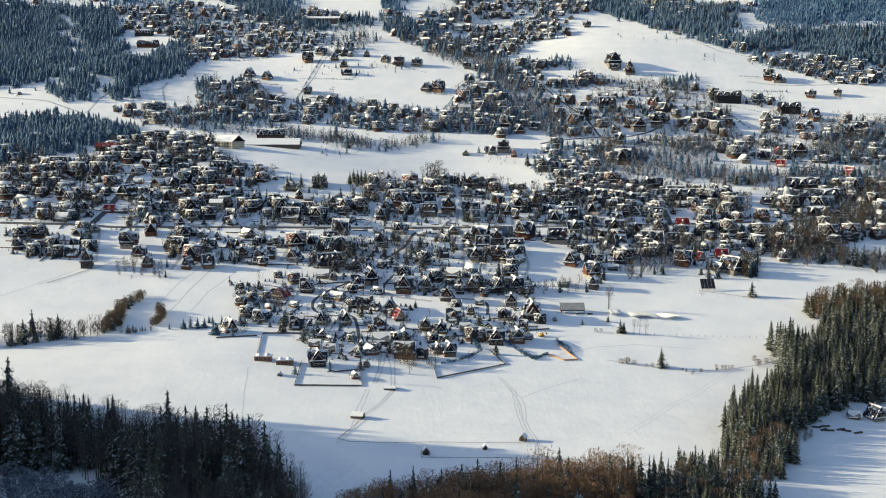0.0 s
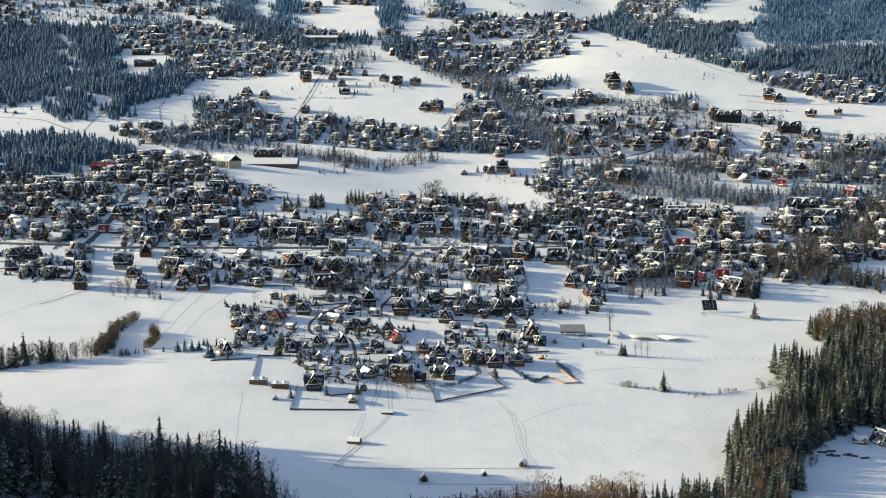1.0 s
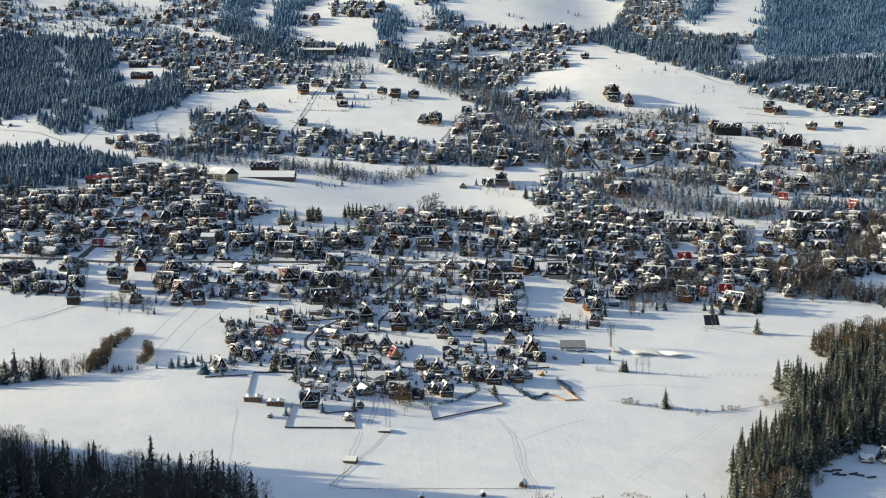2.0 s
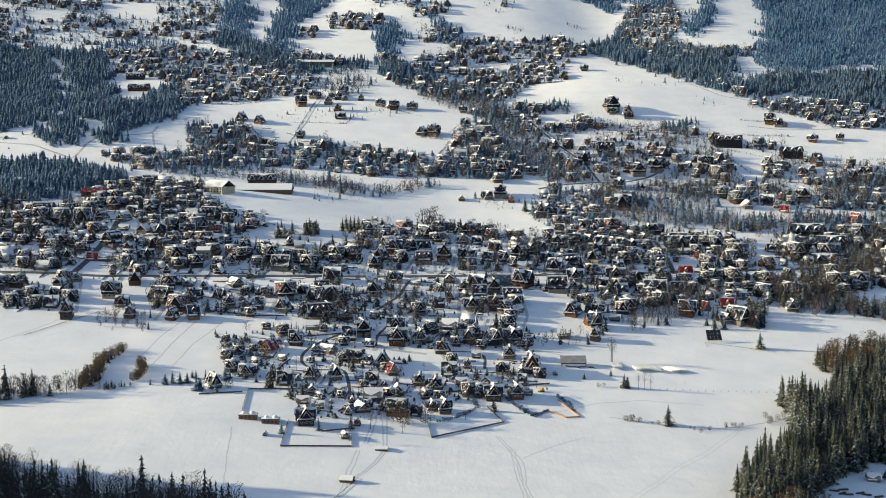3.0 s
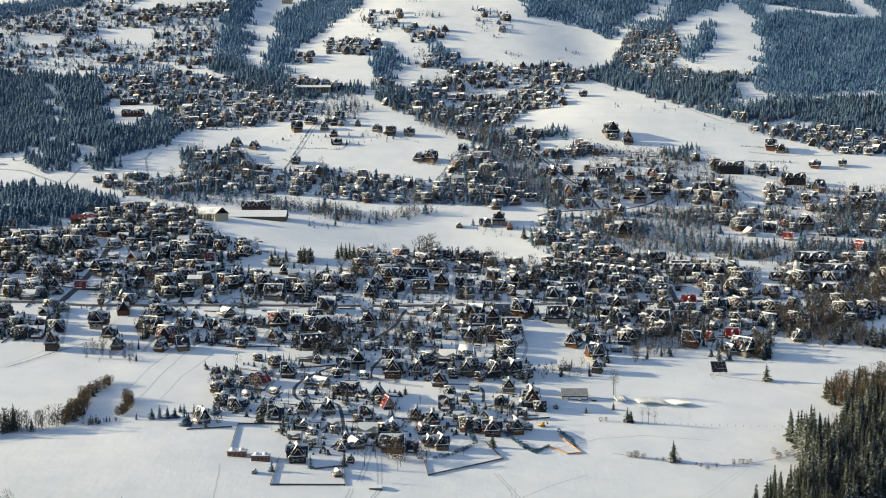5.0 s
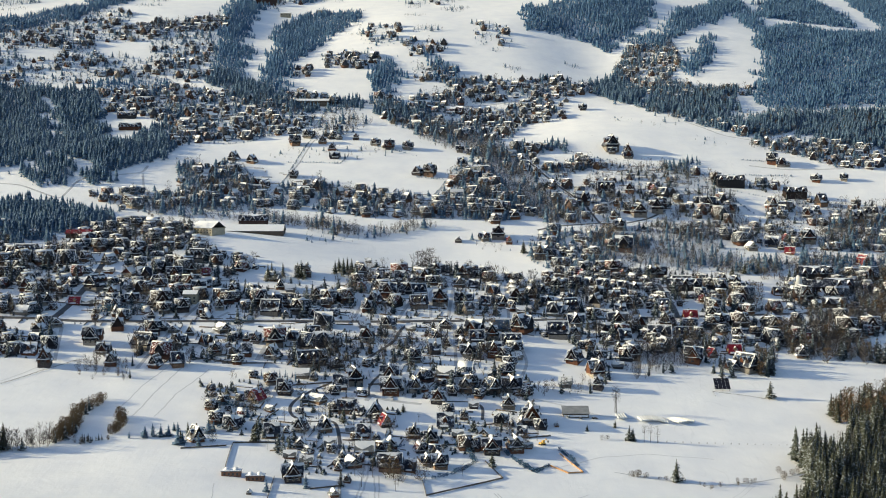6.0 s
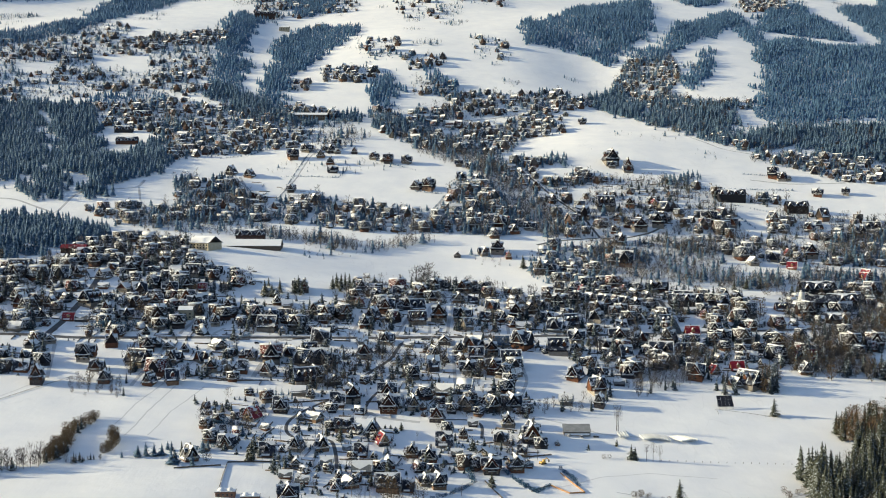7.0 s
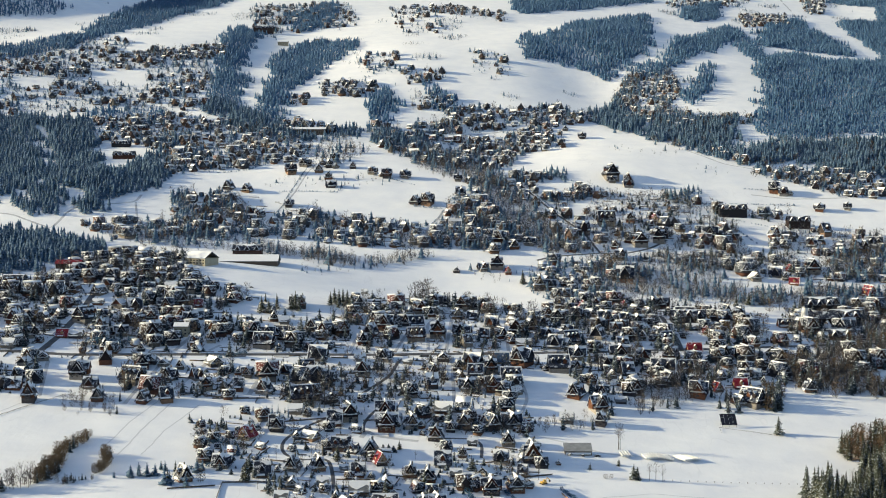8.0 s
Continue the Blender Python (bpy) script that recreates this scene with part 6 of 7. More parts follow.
quarter([(-604, 2244), (-482, 2286), (-370, 2238), (-218, 2138), (-198, 2084), (-228, 1984), (-302, 1943), (-392, 1876), (-441, 2059), (-514, 2127), (-573, 2133)], 19, 511, yards=1.1)
quarter([(-1046, 2632), (-894, 2783), (-774, 2923), (-684, 2853), (-693, 2762), (-559, 2813), (-495, 2781), (-410, 2336), (-484, 2297), (-549, 2307), (-895, 2264)], 20, 512, yards=0.8, sparse=0.52)
quarter([(-649, 2763), (-479, 2870), (-461, 2767), (-595, 2693)], 16, 513, yards=0.8, sparse=0.3)
quarter([(-292, 2418), (-242, 2415), (-234, 2335), (-284, 2356)], 21.32, 514, yards=0.6)
quarter([(-236, 2516), (-144, 2519), (-97, 2473), (-126, 2399), (-214, 2405)], 21, 515, yards=0.6)
quarter([(-271, 2255), (-165, 2204), (-162, 2161), (-261, 2175)], 19, 516, yards=0.8)
quarter([(-66, 2598), (28, 2583), (27, 2523), (-52, 2479)], 20, 517, yards=0.7)
quarter([(-51, 2452), (37, 2386), (36, 2311), (-38, 2317)], 20, 518, yards=0.7)
quarter([(-125, 2188), (14, 2257), (36, 2336), (143, 2346), (296, 2382), (307, 2302), (196, 2232), (220, 2164), (144, 2071), (119, 1960), (30, 1955), (-60, 2026)], 20, 519, yards=1.2)
quarter([(20, 1801), (70, 1833), (103, 1717), (118, 1606), (67, 1577), (25, 1618)], 20, 520, yards=1.1)
quarter([(146, 1763), (228, 1849), (358, 1833), (429, 1785), (505, 1772), (675, 1683), (612, 1533), (426, 1505), (302, 1558), (166, 1588), (140, 1698)], 22, 521, yards=1.35, sparse=0.2, mix={'spruce': 0.25, 'bare': 0.62, 'larch': 0.13})
quarter([(502, 1970), (607, 1991), (780, 1933), (751, 1863), (596, 1853), (577, 1899), (494, 1942)], 20, 522, yards=1.5)
quarter([(414, 2643), (512, 2648), (503, 2489), (450, 2392), (497, 2310), (593, 2315), (579, 2261), (442, 2244), (364, 2329), (353, 2471)], 21, 523, yards=1.7, size=(0.5, 0.75))
quarter([(460, 2078), (481, 2091), (519, 2003), (500, 1982)], 19.68, 524, yards=0.6)
quarter([(165, 2222), (228, 2246), (225, 2122), (184, 2094)], 18, 525, yards=0.5)
quarter([(88, 1883), (170, 1938), (231, 1873), (233, 1824), (156, 1788), (108, 1789)], 18, 526, yards=1.4)
quarter([(-74, 3466), (53, 3488), (202, 3306), (192, 3137), (49, 3177)], 31.159999999999997, 527, yards=0.5)
quarter([(895, 3580), (1066, 3712), (1016, 3486), (840, 3363)], 27.88, 528, yards=0.5)
quarter([(-684, 1752), (-547, 1692), (-505, 1611), (-609, 1569)], 49.199999999999996, 529, yards=0.3, sparse=0.6)
quarter([(-460, 1629), (-347, 1673), (-308, 1592), (-391, 1561)], 18, 530, yards=0.8)
quarter([(116, 1539), (162, 1553), (220, 1547), (200, 1417), (143, 1372), (111, 1435)], 18.86, 531, yards=1.3, sparse=0.1)
quarter([(-518, 3464), (-236, 3508), (-182, 3146), (-441, 3051)], 29.52, 532, yards=0.9, sparse=0.3)
quarter([(-121, 3434), (28, 3466), (24, 3005), (-92, 3018)], 34.44, 533, yards=0.8, sparse=0.4)
quarter([(-183, 2747), (-82, 2722), (-54, 2556), (-145, 2528)], 32.8, 534, yards=0.8, sparse=0.4)
quarter([(80, 2747), (166, 2728), (155, 2543), (86, 2572)], 31.159999999999997, 535, yards=0.9, sparse=0.4)
quarter([(739, 3881), (1051, 4045), (963, 3778), (693, 3644)], 29.52, 536, yards=0.7, sparse=0.3)
quarter([(1219, 4072), (1310, 4092), (1206, 3774), (1132, 3731)], 24.599999999999998, 537, yards=1.0)
quarter([(901, 3604), (1066, 3702), (1004, 3490), (859, 3426)], 19.68, 538, yards=0.8)
quarter([(-464, 1381), (-527, 1372), (-582, 1505), (-515, 1520)], 49.199999999999996, 539, yards=0.5, sparse=0.7)
lone_houses([(-215, 1908), (-173, 1916), (-168, 1961), (-155, 1987), (-150, 1939), (-123, 1939), (-155, 1876), (-148, 1837), (-91, 1909), (-77, 1898), (-69, 1893), (-41, 1894), (-198, 1745), (-220, 1987), (-198, 1953), (-7, 1773), (-16, 1782), (-24, 1776), (-162, 1946), (-265, 1805)], 600)
lone_houses([(-293, 1815), (-286, 1760), (-293, 1745), (-244, 1704), (-231, 1694), (270, 1892), (292, 1875), (186, 2174), (260, 2176), (236, 2230), (235, 1619), (38, 1892), (54, 1879), (163, 1734), (117, 1640), (87, 1625), (518, 1859), (509, 1871), (527, 1860), (552, 1794)], 620)
lone_houses([(595, 1802)], 640)

# ---------------------------------------------------------------- hedgerows along the lanes and plots of the upper fields


def hedgerow(pts, seed, lo=1.2, hi=3.0, step=2.6):
    """Low dark brush along a line."""
    g = np.random.default_rng(seed)
    for (x0, y0), (x1, y1) in zip(pts, pts[1:]):
        n = max(2, int(math.hypot(x1 - x0, y1 - y0) / step))
        u = (np.arange(n) + g.random(n)) / n
        u = u[np.sin(u * 9 + seed) + g.random(n) > -0.6]
        x, y = x0 + (x1 - x0) * u + g.normal(0, 0.5, len(u)), y0 + (y1 - y0) * u + g.normal(0, 0.5, len(u))
        # haze-blue needle colour, as these rows lie far off
        strew("frosted_spruces", SPRUCE_FAR, x, y, lo, hi, (1.3, 2.2), seed)


for k, way in enumerate((
    [(-192, 1962), (-201, 1845), (-211, 1688)], [(-272, 1774), (-226, 1685), (-219, 1648)], [(-226, 1809), (-190, 1813), (-137, 1812), (-128, 1849)],
    [(-99, 1911), (-63, 1884), (-26, 1860)], [(-20, 1782), (-26, 1763), (14, 1756)], [(16, 1748), (-10, 1660), (-31, 1586)], [(35, 1821), (18, 1773)],
    [(136, 1877), (176, 1749), (207, 1671)], [(219, 1524), (259, 1574), (313, 1630)], [(199, 1902), (231, 1877), (263, 1861)], [(465, 1880), (508, 1877)],
    [(339, 1807), (406, 1810), (523, 1813)], [(413, 1702), (426, 1656)], [(353, 1644), (405, 1638)], [(-327, 1909), (-286, 1932), (-265, 1970)],
    [(-97, 1588), (-92, 1640), (-55, 1644)], [(487, 1688), (458, 1724), (416, 1746)], [(-403, 1652), (-370, 1578), (-343, 1584), (-318, 1623)],
)):
    hedgerow(way, 700 + k)

# ---------------------------------------------------------------- woods of the far slopes
wood([(-894, 2261), (-716, 2271), (-553, 1784), (-557, 1755), (-664, 1703)], 6.0, {"frosted": 1.0}, 9, 17, 300)
wood([(-694, 2252), (-614, 2243), (-561, 2096), (-506, 1924), (-474, 1783), (-491, 1759), (-542, 1790)], 6.0, {"frosted": 1.0}, 9, 17, 301)
wood([(-570, 1771), (-521, 1767), (-491, 1678), (-511, 1631), (-539, 1681)], 6.0, {"frosted": 1.0}, 9, 17, 302)
wood([(-515, 1838), (-463, 1926), (-449, 2074), (-399, 1910), (-384, 1769), (-434, 1736), (-438, 1667), (-464, 1668)], 6.0, {"frosted": 1.0}, 9, 17, 303)
wood([(-596, 1538), (-494, 1580), (-400, 1543), (-376, 1468), (-404, 1422), (-426, 1339), (-497, 1300)], 6.0, {"frosted": 1.0}, 9, 17, 304)
wood([(-512, 3020), (-494, 3121), (-420, 3099), (-415, 2795), (-400, 2619), (-375, 2512), (-383, 2440), (-355, 2298), (-382, 2279), (-412, 2336), (-483, 2759)], 6.5, {"frosted": 1.0}, 8, 15, 305, "farthest")
wood([(-369, 2827), (-302, 2992), (-168, 2920), (-185, 2782), (-244, 2607), (-269, 2508), (-283, 2439), (-277, 2298), (-276, 2211), (-318, 2298), (-340, 2488), (-326, 2570), (-362, 2700)], 6.5, {"frosted": 1.0}, 8, 15, 306, "farthest")
wood([(-430, 2395), (-376, 2336), (-280, 2244), (-203, 2178), (-197, 2121), (-256, 2136), (-344, 2202), (-414, 2309)], 6.0, {"frosted": 1.0}, 9, 17, 307)
wood([(-128, 2425), (-86, 2479), (-71, 2386), (-71, 2215), (-44, 2139), (-103, 2163), (-123, 2295)], 6.5, {"frosted": 1.0}, 8, 15, 308, "farthest")
wood([(-28, 2557), (-1, 2463), (37, 2411), (57, 2345), (25, 2280), (4, 2339), (-24, 2480)], 6.5, {"frosted": 1.0}, 8, 15, 309, "farthest")
wood([(210, 2992), (259, 2933), (346, 3103), (522, 3408), (607, 3446), (505, 2915), (483, 2759), (442, 2739), (372, 2605), (308, 2666), (239, 2709), (188, 2690)], 6.5, {"frosted": 1.0}, 8, 15, 310, "farthest")
wood([(409, 2687), (500, 2717), (599, 3020), (817, 3398), (832, 3273), (743, 3097), (622, 2816), (556, 2744), (497, 2636), (433, 2609)], 6.5, {"frosted": 1.0}, 8, 15, 311, "farthest")
wood([(513, 2510), (579, 2680), (618, 2732), (585, 2557), (532, 2467), (492, 2383), (492, 2426)], 6.5, {"frosted": 1.0}, 8, 15, 312, "farthest")
wood([(743, 2810), (866, 2982), (900, 2837), (1325, 3225), (900, 2217), (740, 2220), (619, 2155), (579, 2224), (654, 2483), (697, 2663)], 6.5, {"frosted": 1.0}, 8, 15, 313, "farthest")
wood([(438, 2329), (542, 2278), (506, 2093), (639, 2156), (882, 2175), (786, 1947), (652, 1967), (598, 2021), (517, 1993), (487, 2020), (443, 2068), (403, 2151), (370, 2131), (385, 2214)], 6.0, {"frosted": 0.75, "larch": 0.1, "spruce": 0.15}, 9, 17, 314)
wood([(866, 3288), (1030, 3561), (1086, 3608), (1051, 3455), (1069, 3306), (1068, 3172), (1039, 3026), (911, 3039), (822, 3098)], 6.5, {"frosted": 1.0}, 8, 15, 315, "farthest")
wood([(1643, 5035), (2087, 5032), (1258, 3067), (1106, 3039), (1143, 3280), (1168, 3506), (1204, 3643), (1331, 3686), (1434, 3934), (1348, 3981), (1307, 4047)], 6.5, {"frosted": 1.0}, 8, 15, 316, "farthest")
wood([(750, 3692), (794, 3723), (730, 3444), (699, 3430)], 6.5, {"frosted": 1.0}, 8, 15, 317, "farthest")
wood([(816, 3774), (892, 3831), (801, 3476), (744, 3450)], 6.5, {"frosted": 1.0}, 8, 15, 318, "farthest")
wood([(-1097, 2755), (-928, 2886), (-843, 2999), (-864, 3224), (-796, 3570), (-571, 3594), (-692, 3245), (-779, 2964), (-814, 2812), (-1023, 2577)], 6.5, {"frosted": 1.0}, 8, 15, 319, "farthest")
wood([(217, 3552), (418, 3736), (704, 3988), (659, 3735), (369, 3442), (234, 3328)], 6.5, {"frosted": 1.0}, 8, 15, 320, "farthest")
wood([(724, 3551), (857, 3772), (830, 3549), (725, 3404)], 6.5, {"frosted": 1.0}, 8, 15, 321, "farthest")
wood([(-402, 3296), (-287, 3540), (-258, 3386), (-268, 3139), (-347, 3084)], 6.5, {"frosted": 1.0}, 8, 15, 322, "farthest")
wood([(295, 2367), (368, 2423), (390, 2299), (368, 2175), (301, 2257)], 6.0, {"frosted": 1.0}, 9, 17, 323)
wood([(-114, 2169), (-45, 2185), (-20, 2103), (-62, 2090)], 6.0, {"frosted": 1.0}, 9, 17, 324)
wood([(-1266, 3169), (-1009, 3314), (-961, 3305), (-990, 3204), (-1231, 3083)], 8, {"frosted": 1.0}, 7, 15, 430, "farthest")
wood([(-204, 2194), (-126, 2211), (-122, 2145), (-188, 2127)], 8, {"frosted": 1.0}, 7, 15, 431)
wood([(394, 2937), (514, 2861), (414, 2722), (375, 2798)], 8, {"frosted": 1.0}, 7, 15, 432, "farthest")
wood([(781, 3251), (836, 3149), (733, 2773), (716, 2831)], 8, {"frosted": 1.0}, 7, 15, 433, "farthest")
wood([(-639, 2294), (-499, 2315), (-483, 2244), (-614, 2243)], 8, {"frosted": 1.0}, 7, 15, 434, "farthest")
wood([(-455, 2164), (-429, 2180), (-379, 1939), (-405, 1936)], 8, {"frosted": 1.0}, 7, 15, 435)
wood([(-63, 2134), (-6, 2184), (23, 2112), (-24, 2046)], 8, {"frosted": 1.0}, 7, 15, 436)
wood([(337, 1855), (408, 1873), (400, 1836), (330, 1818)], 8, {"frosted": 1.0}, 7, 15, 437)
wood([(121, 1927), (206, 1947), (209, 1897), (130, 1871)], 8, {"frosted": 1.0}, 7, 15, 438)
wood([(-230, 1593), (-184, 1559), (-98, 1529), (3, 1580), (3, 1552), (-96, 1489), (-136, 1499), (-178, 1515), (-224, 1550)], 5.5, {"bare": 0.78, "spruce": 0.14, "larch": 0.08}, 10, 17, 340)
wood([(57, 1865), (89, 1903), (115, 1829), (139, 1772), (171, 1701), (175, 1594), (145, 1586), (119, 1662), (89, 1727), (63, 1780)], 5.2, {"bare": 0.78, "spruce": 0.14, "larch": 0.08}, 10, 17, 341)
wood([(195, 1591), (309, 1594), (367, 1567), (337, 1444), (276, 1431), (221, 1406), (180, 1477)], 7.0, {"bare": 0.78, "spruce": 0.14, "larch": 0.08}, 10, 17, 342)
wood([(281, 1455), (346, 1457), (414, 1467), (529, 1495), (607, 1522), (566, 1423), (430, 1416), (396, 1405), (269, 1397)], 6.0, {"bare": 0.66, "spruce": 0.26, "larch": 0.08}, 10, 17, 343)
wood([(125, 1696), (144, 1654), (225, 1706), (259, 1676), (213, 1617), (166, 1588), (118, 1606)], 11, {"bare": 0.78, "spruce": 0.14, "larch": 0.08}, 10, 17, 344)
wood([(513, 1648), (589, 1656), (667, 1663), (612, 1533), (482, 1514)], 6.8, {"bare": 0.78, "spruce": 0.14, "larch": 0.08}, 10, 17, 345)
wood([(-388, 1629), (-325, 1642), (-230, 1593), (-225, 1518), (-315, 1529), (-368, 1550)], 9, {"bare": 0.78, "spruce": 0.14, "larch": 0.08}, 10, 17, 346)
wood([(-206, 2111), (-141, 2144), (-105, 2008), (-179, 1933)], 10, {"bare": 0.78, "spruce": 0.14, "larch": 0.08}, 10, 17, 347)
wood([(-71, 2088), (-6, 2109), (92, 1962), (112, 1856), (71, 1861), (4, 1917)], 6.5, {"bare": 0.78, "spruce": 0.14, "larch": 0.08}, 10, 17, 348)
wood([(211, 1137), (249, 1151), (234, 1089), (197, 1043), (157, 1019), (156, 1044)], 6.5, {"bare": 0.78, "spruce": 0.14, "larch": 0.08}, 10, 17, 349, "mid")
wood([(323, 1181), (373, 1190), (392, 1129), (438, 1121), (419, 1077), (350, 1093), (304, 1100)], 5.4, {"bare": 0.78, "spruce": 0.14, "larch": 0.08}, 10, 17, 350, "mid")
wood([(438, 1400), (568, 1430), (512, 1295), (437, 1280), (430, 1323)], 5.6, {"bare": 0.78, "spruce": 0.14, "larch": 0.08}, 10, 17, 351, "mid")
wood([(369, 1245), (512, 1295), (475, 1208), (351, 1186)], 6.2, {"bare": 0.78, "spruce": 0.14, "larch": 0.08}, 9, 16, 352, "mid")
wood([(-58, 1092), (-30, 1104), (-33, 1047), (-55, 1031)], 9, {"bare": 0.78, "spruce": 0.14, "larch": 0.08}, 10, 17, 353, "mid")
wood([(79, 986), (129, 1010), (149, 1024), (141, 1006), (116, 980), (82, 973)], 8, {"bare": 0.78, "spruce": 0.14, "larch": 0.08}, 10, 17, 354, "mid")
wood([(270, 1081), (284, 1097), (292, 1084), (280, 1049), (269, 1035)], 7, {"spruce": 0.7, "larch": 0.3}, 12, 20, 360, "mid")
wood([(221, 1073), (249, 1071), (254, 1039), (234, 1030)], 8, {"bare": 0.48, "spruce": 0.42, "larch": 0.1}, 9, 16, 361, "mid")
wood([(-233, 3061), (-72, 3374), (183, 2996), (152, 2503), (-7, 2641), (-171, 2579)], 8.84, {"bare": 0.7, "spruce": 0.3}, 3, 9, 380, clump=0.3)
wood([(-531, 3014), (-763, 2860), (-772, 2988), (-649, 3482), (-275, 3597), (-227, 2991)], 8.84, {"bare": 0.7, "spruce": 0.3}, 3, 9, 381, clump=0.3)
wood([(539, 3516), (1398, 4128), (1150, 3407), (630, 3170)], 8.16, {"bare": 0.7, "spruce": 0.3}, 3, 9, 382, clump=0.3)
wood([(513, 2596), (748, 2851), (601, 2346), (508, 2360)], 8.16, {"bare": 0.7, "spruce": 0.3}, 3, 9, 383, clump=0.3)
wood([(-116, 2049), (62, 1866), (-50, 1702), (-260, 1836)], 12.920000000000002, {"bare": 0.7, "spruce": 0.3}, 3, 9, 384, clump=0.3)
wood([(177, 2122), (422, 2150), (544, 1901), (325, 1877)], 15.3, {"bare": 0.7, "spruce": 0.3}, 3, 9, 385, clump=0.3)
wood([(-231, 1437), (-138, 1517), (105, 1518), (82, 1364), (-70, 1391), (-163, 1307)], 11.56, {"bare": 0.7, "spruce": 0.3}, 3, 9, 386, clump=0.3)
wood([(-1275, 3192), (-959, 3402), (-868, 3185), (-977, 2804), (-1122, 2817)], 6.12, {"bare": 0.7, "spruce": 0.3}, 3, 9, 387, clump=0.3)
wood([(-1293, 3235), (-957, 3686), (-865, 3338), (-977, 2804), (-1122, 2817)], 10.200000000000001, {"bare": 0.7, "spruce": 0.3}, 3, 9, 388, clump=0.3)
wood([(89, 2654), (370, 2587), (335, 2426), (145, 2387)], 8.16, {"bare": 0.7, "spruce": 0.3}, 3, 9, 389, clump=0.3)
wood([(-240, 830), (-248, 853), (-250, 887), (-244, 923), (-238, 920), (-241, 877), (-234, 836)], 2.3, {"larch": 0.88, "spruce": 0.12}, 6, 10, 370, "mid")
wood([(-213, 848), (-218, 880), (-217, 897), (-211, 887), (-207, 854)], 2.2, {"larch": 0.9, "spruce": 0.1}, 7, 10, 371, "mid")
wood([(-232, 830), (-212, 845), (-208, 839), (-228, 823)], 3, {"larch": 0.6, "spruce": 0.4}, 4, 7, 372, "mid")
wood([(-269, 959), (-225, 962), (-235, 998), (-266, 1011), (-274, 975)], 8, {"bare": 0.6, "larch": 0.3, "spruce": 0.1}, 6, 11, 373, "mid")
wood([(-326, 794), (-247, 814), (-240, 817), (-244, 831), (-332, 808)], 5, {"bare": 0.95, "spruce": 0.05}, 11, 17, 374, "mid")
wood([(-137, 989), (-102, 983), (-103, 969), (-135, 975)], 5, {"frosted": 0.7, "spruce": 0.3}, 4, 7, 375, "mid")

# ---------------------------------------------------------------- trees that stand alone
for kind, x, y, h in [
    ("spruce", -289.5, 801.6, 17.0), ("spruce", -273.5, 809.9, 16.0), ("spruce", -268.9, 812.7, 18.0), ("spruce", -296.3, 796.4, 12.0),
    ("spruce", -257.2, 812.1, 9.0), ("spruce", -282.7, 804.4, 10.0), ("spruce", -310.1, 791.9, 15.0), ("frosted", -189.1, 847.7, 8.0),
    ("frosted", -185.0, 851.7, 9.0), ("frosted", -179.5, 851.1, 9.0), ("frosted", -175.0, 853.6, 8.0), ("frosted", -164.9, 835.3, 10.0),
    ("frosted", -162.8, 839.1, 8.0), ("frosted", -150.8, 864.9, 10.0), ("frosted", -148.3, 870.1, 8.0), ("frosted", -198.6, 844.5, 5.0),
]:
    tree(kind, x, y, h, "trees of the fields and gardens", 1.9 if kind == "frosted" else 1.6 if kind == "spruce" else 1.3)
for kind, x, y, h in [
    ("spruce", 156.2, 828.6, 15.0), ("spruce", 155.1, 827.3, 6.0), ("bare", 160.1, 828.1, 5.0), ("spruce", 137.1, 898.2, 11.0),
    ("spruce", 139.8, 898.6, 9.0), ("bare", 147.5, 897.4, 12.0), ("bare", 152.0, 898.0, 13.0), ("bare", 156.7, 897.5, 12.0),
    ("spruce", 109.5, 912.4, 5.0), ("spruce", 130.7, 921.7, 6.0), ("spruce", -116.8, 851.7, 15.0), ("spruce", -119.3, 851.1, 9.0),
    ("spruce", -163.6, 837.8, 9.0), ("spruce", -163.2, 858.6, 9.0), ("frosted", -151.1, 833.2, 8.0), ("larch", -144.4, 844.3, 9.0),
]:
    tree(kind, x, y, h, "trees of the fields and gardens", 1.9 if kind == "frosted" else 1.6 if kind == "spruce" else 1.3)
for kind, x, y, h in [
    ("frosted", -171.1, 864.0, 7.0), ("frosted", -174.2, 866.1, 6.0), ("frosted", -131.3, 903.7, 9.0), ("spruce", -156.9, 942.6, 7.0),
    ("spruce", -152.0, 945.6, 6.0), ("spruce", -146.1, 947.5, 7.0), ("larch", -159.4, 928.9, 8.0), ("larch", -157.0, 903.2, 8.0),
    ("bare", -74.0, 910.3, 14.0), ("bare", -71.4, 912.9, 15.0), ("bare", -76.1, 907.7, 13.0), ("bare", -65.3, 950.1, 12.0),
    ("larch", -26.9, 801.8, 14.0), ("larch", -24.4, 799.6, 12.0), ("bare", -29.3, 800.2, 12.0), ("bare", -37.3, 799.2, 12.0),
]:
    tree(kind, x, y, h, "trees of the fields and gardens", 1.9 if kind == "frosted" else 1.6 if kind == "spruce" else 1.3)
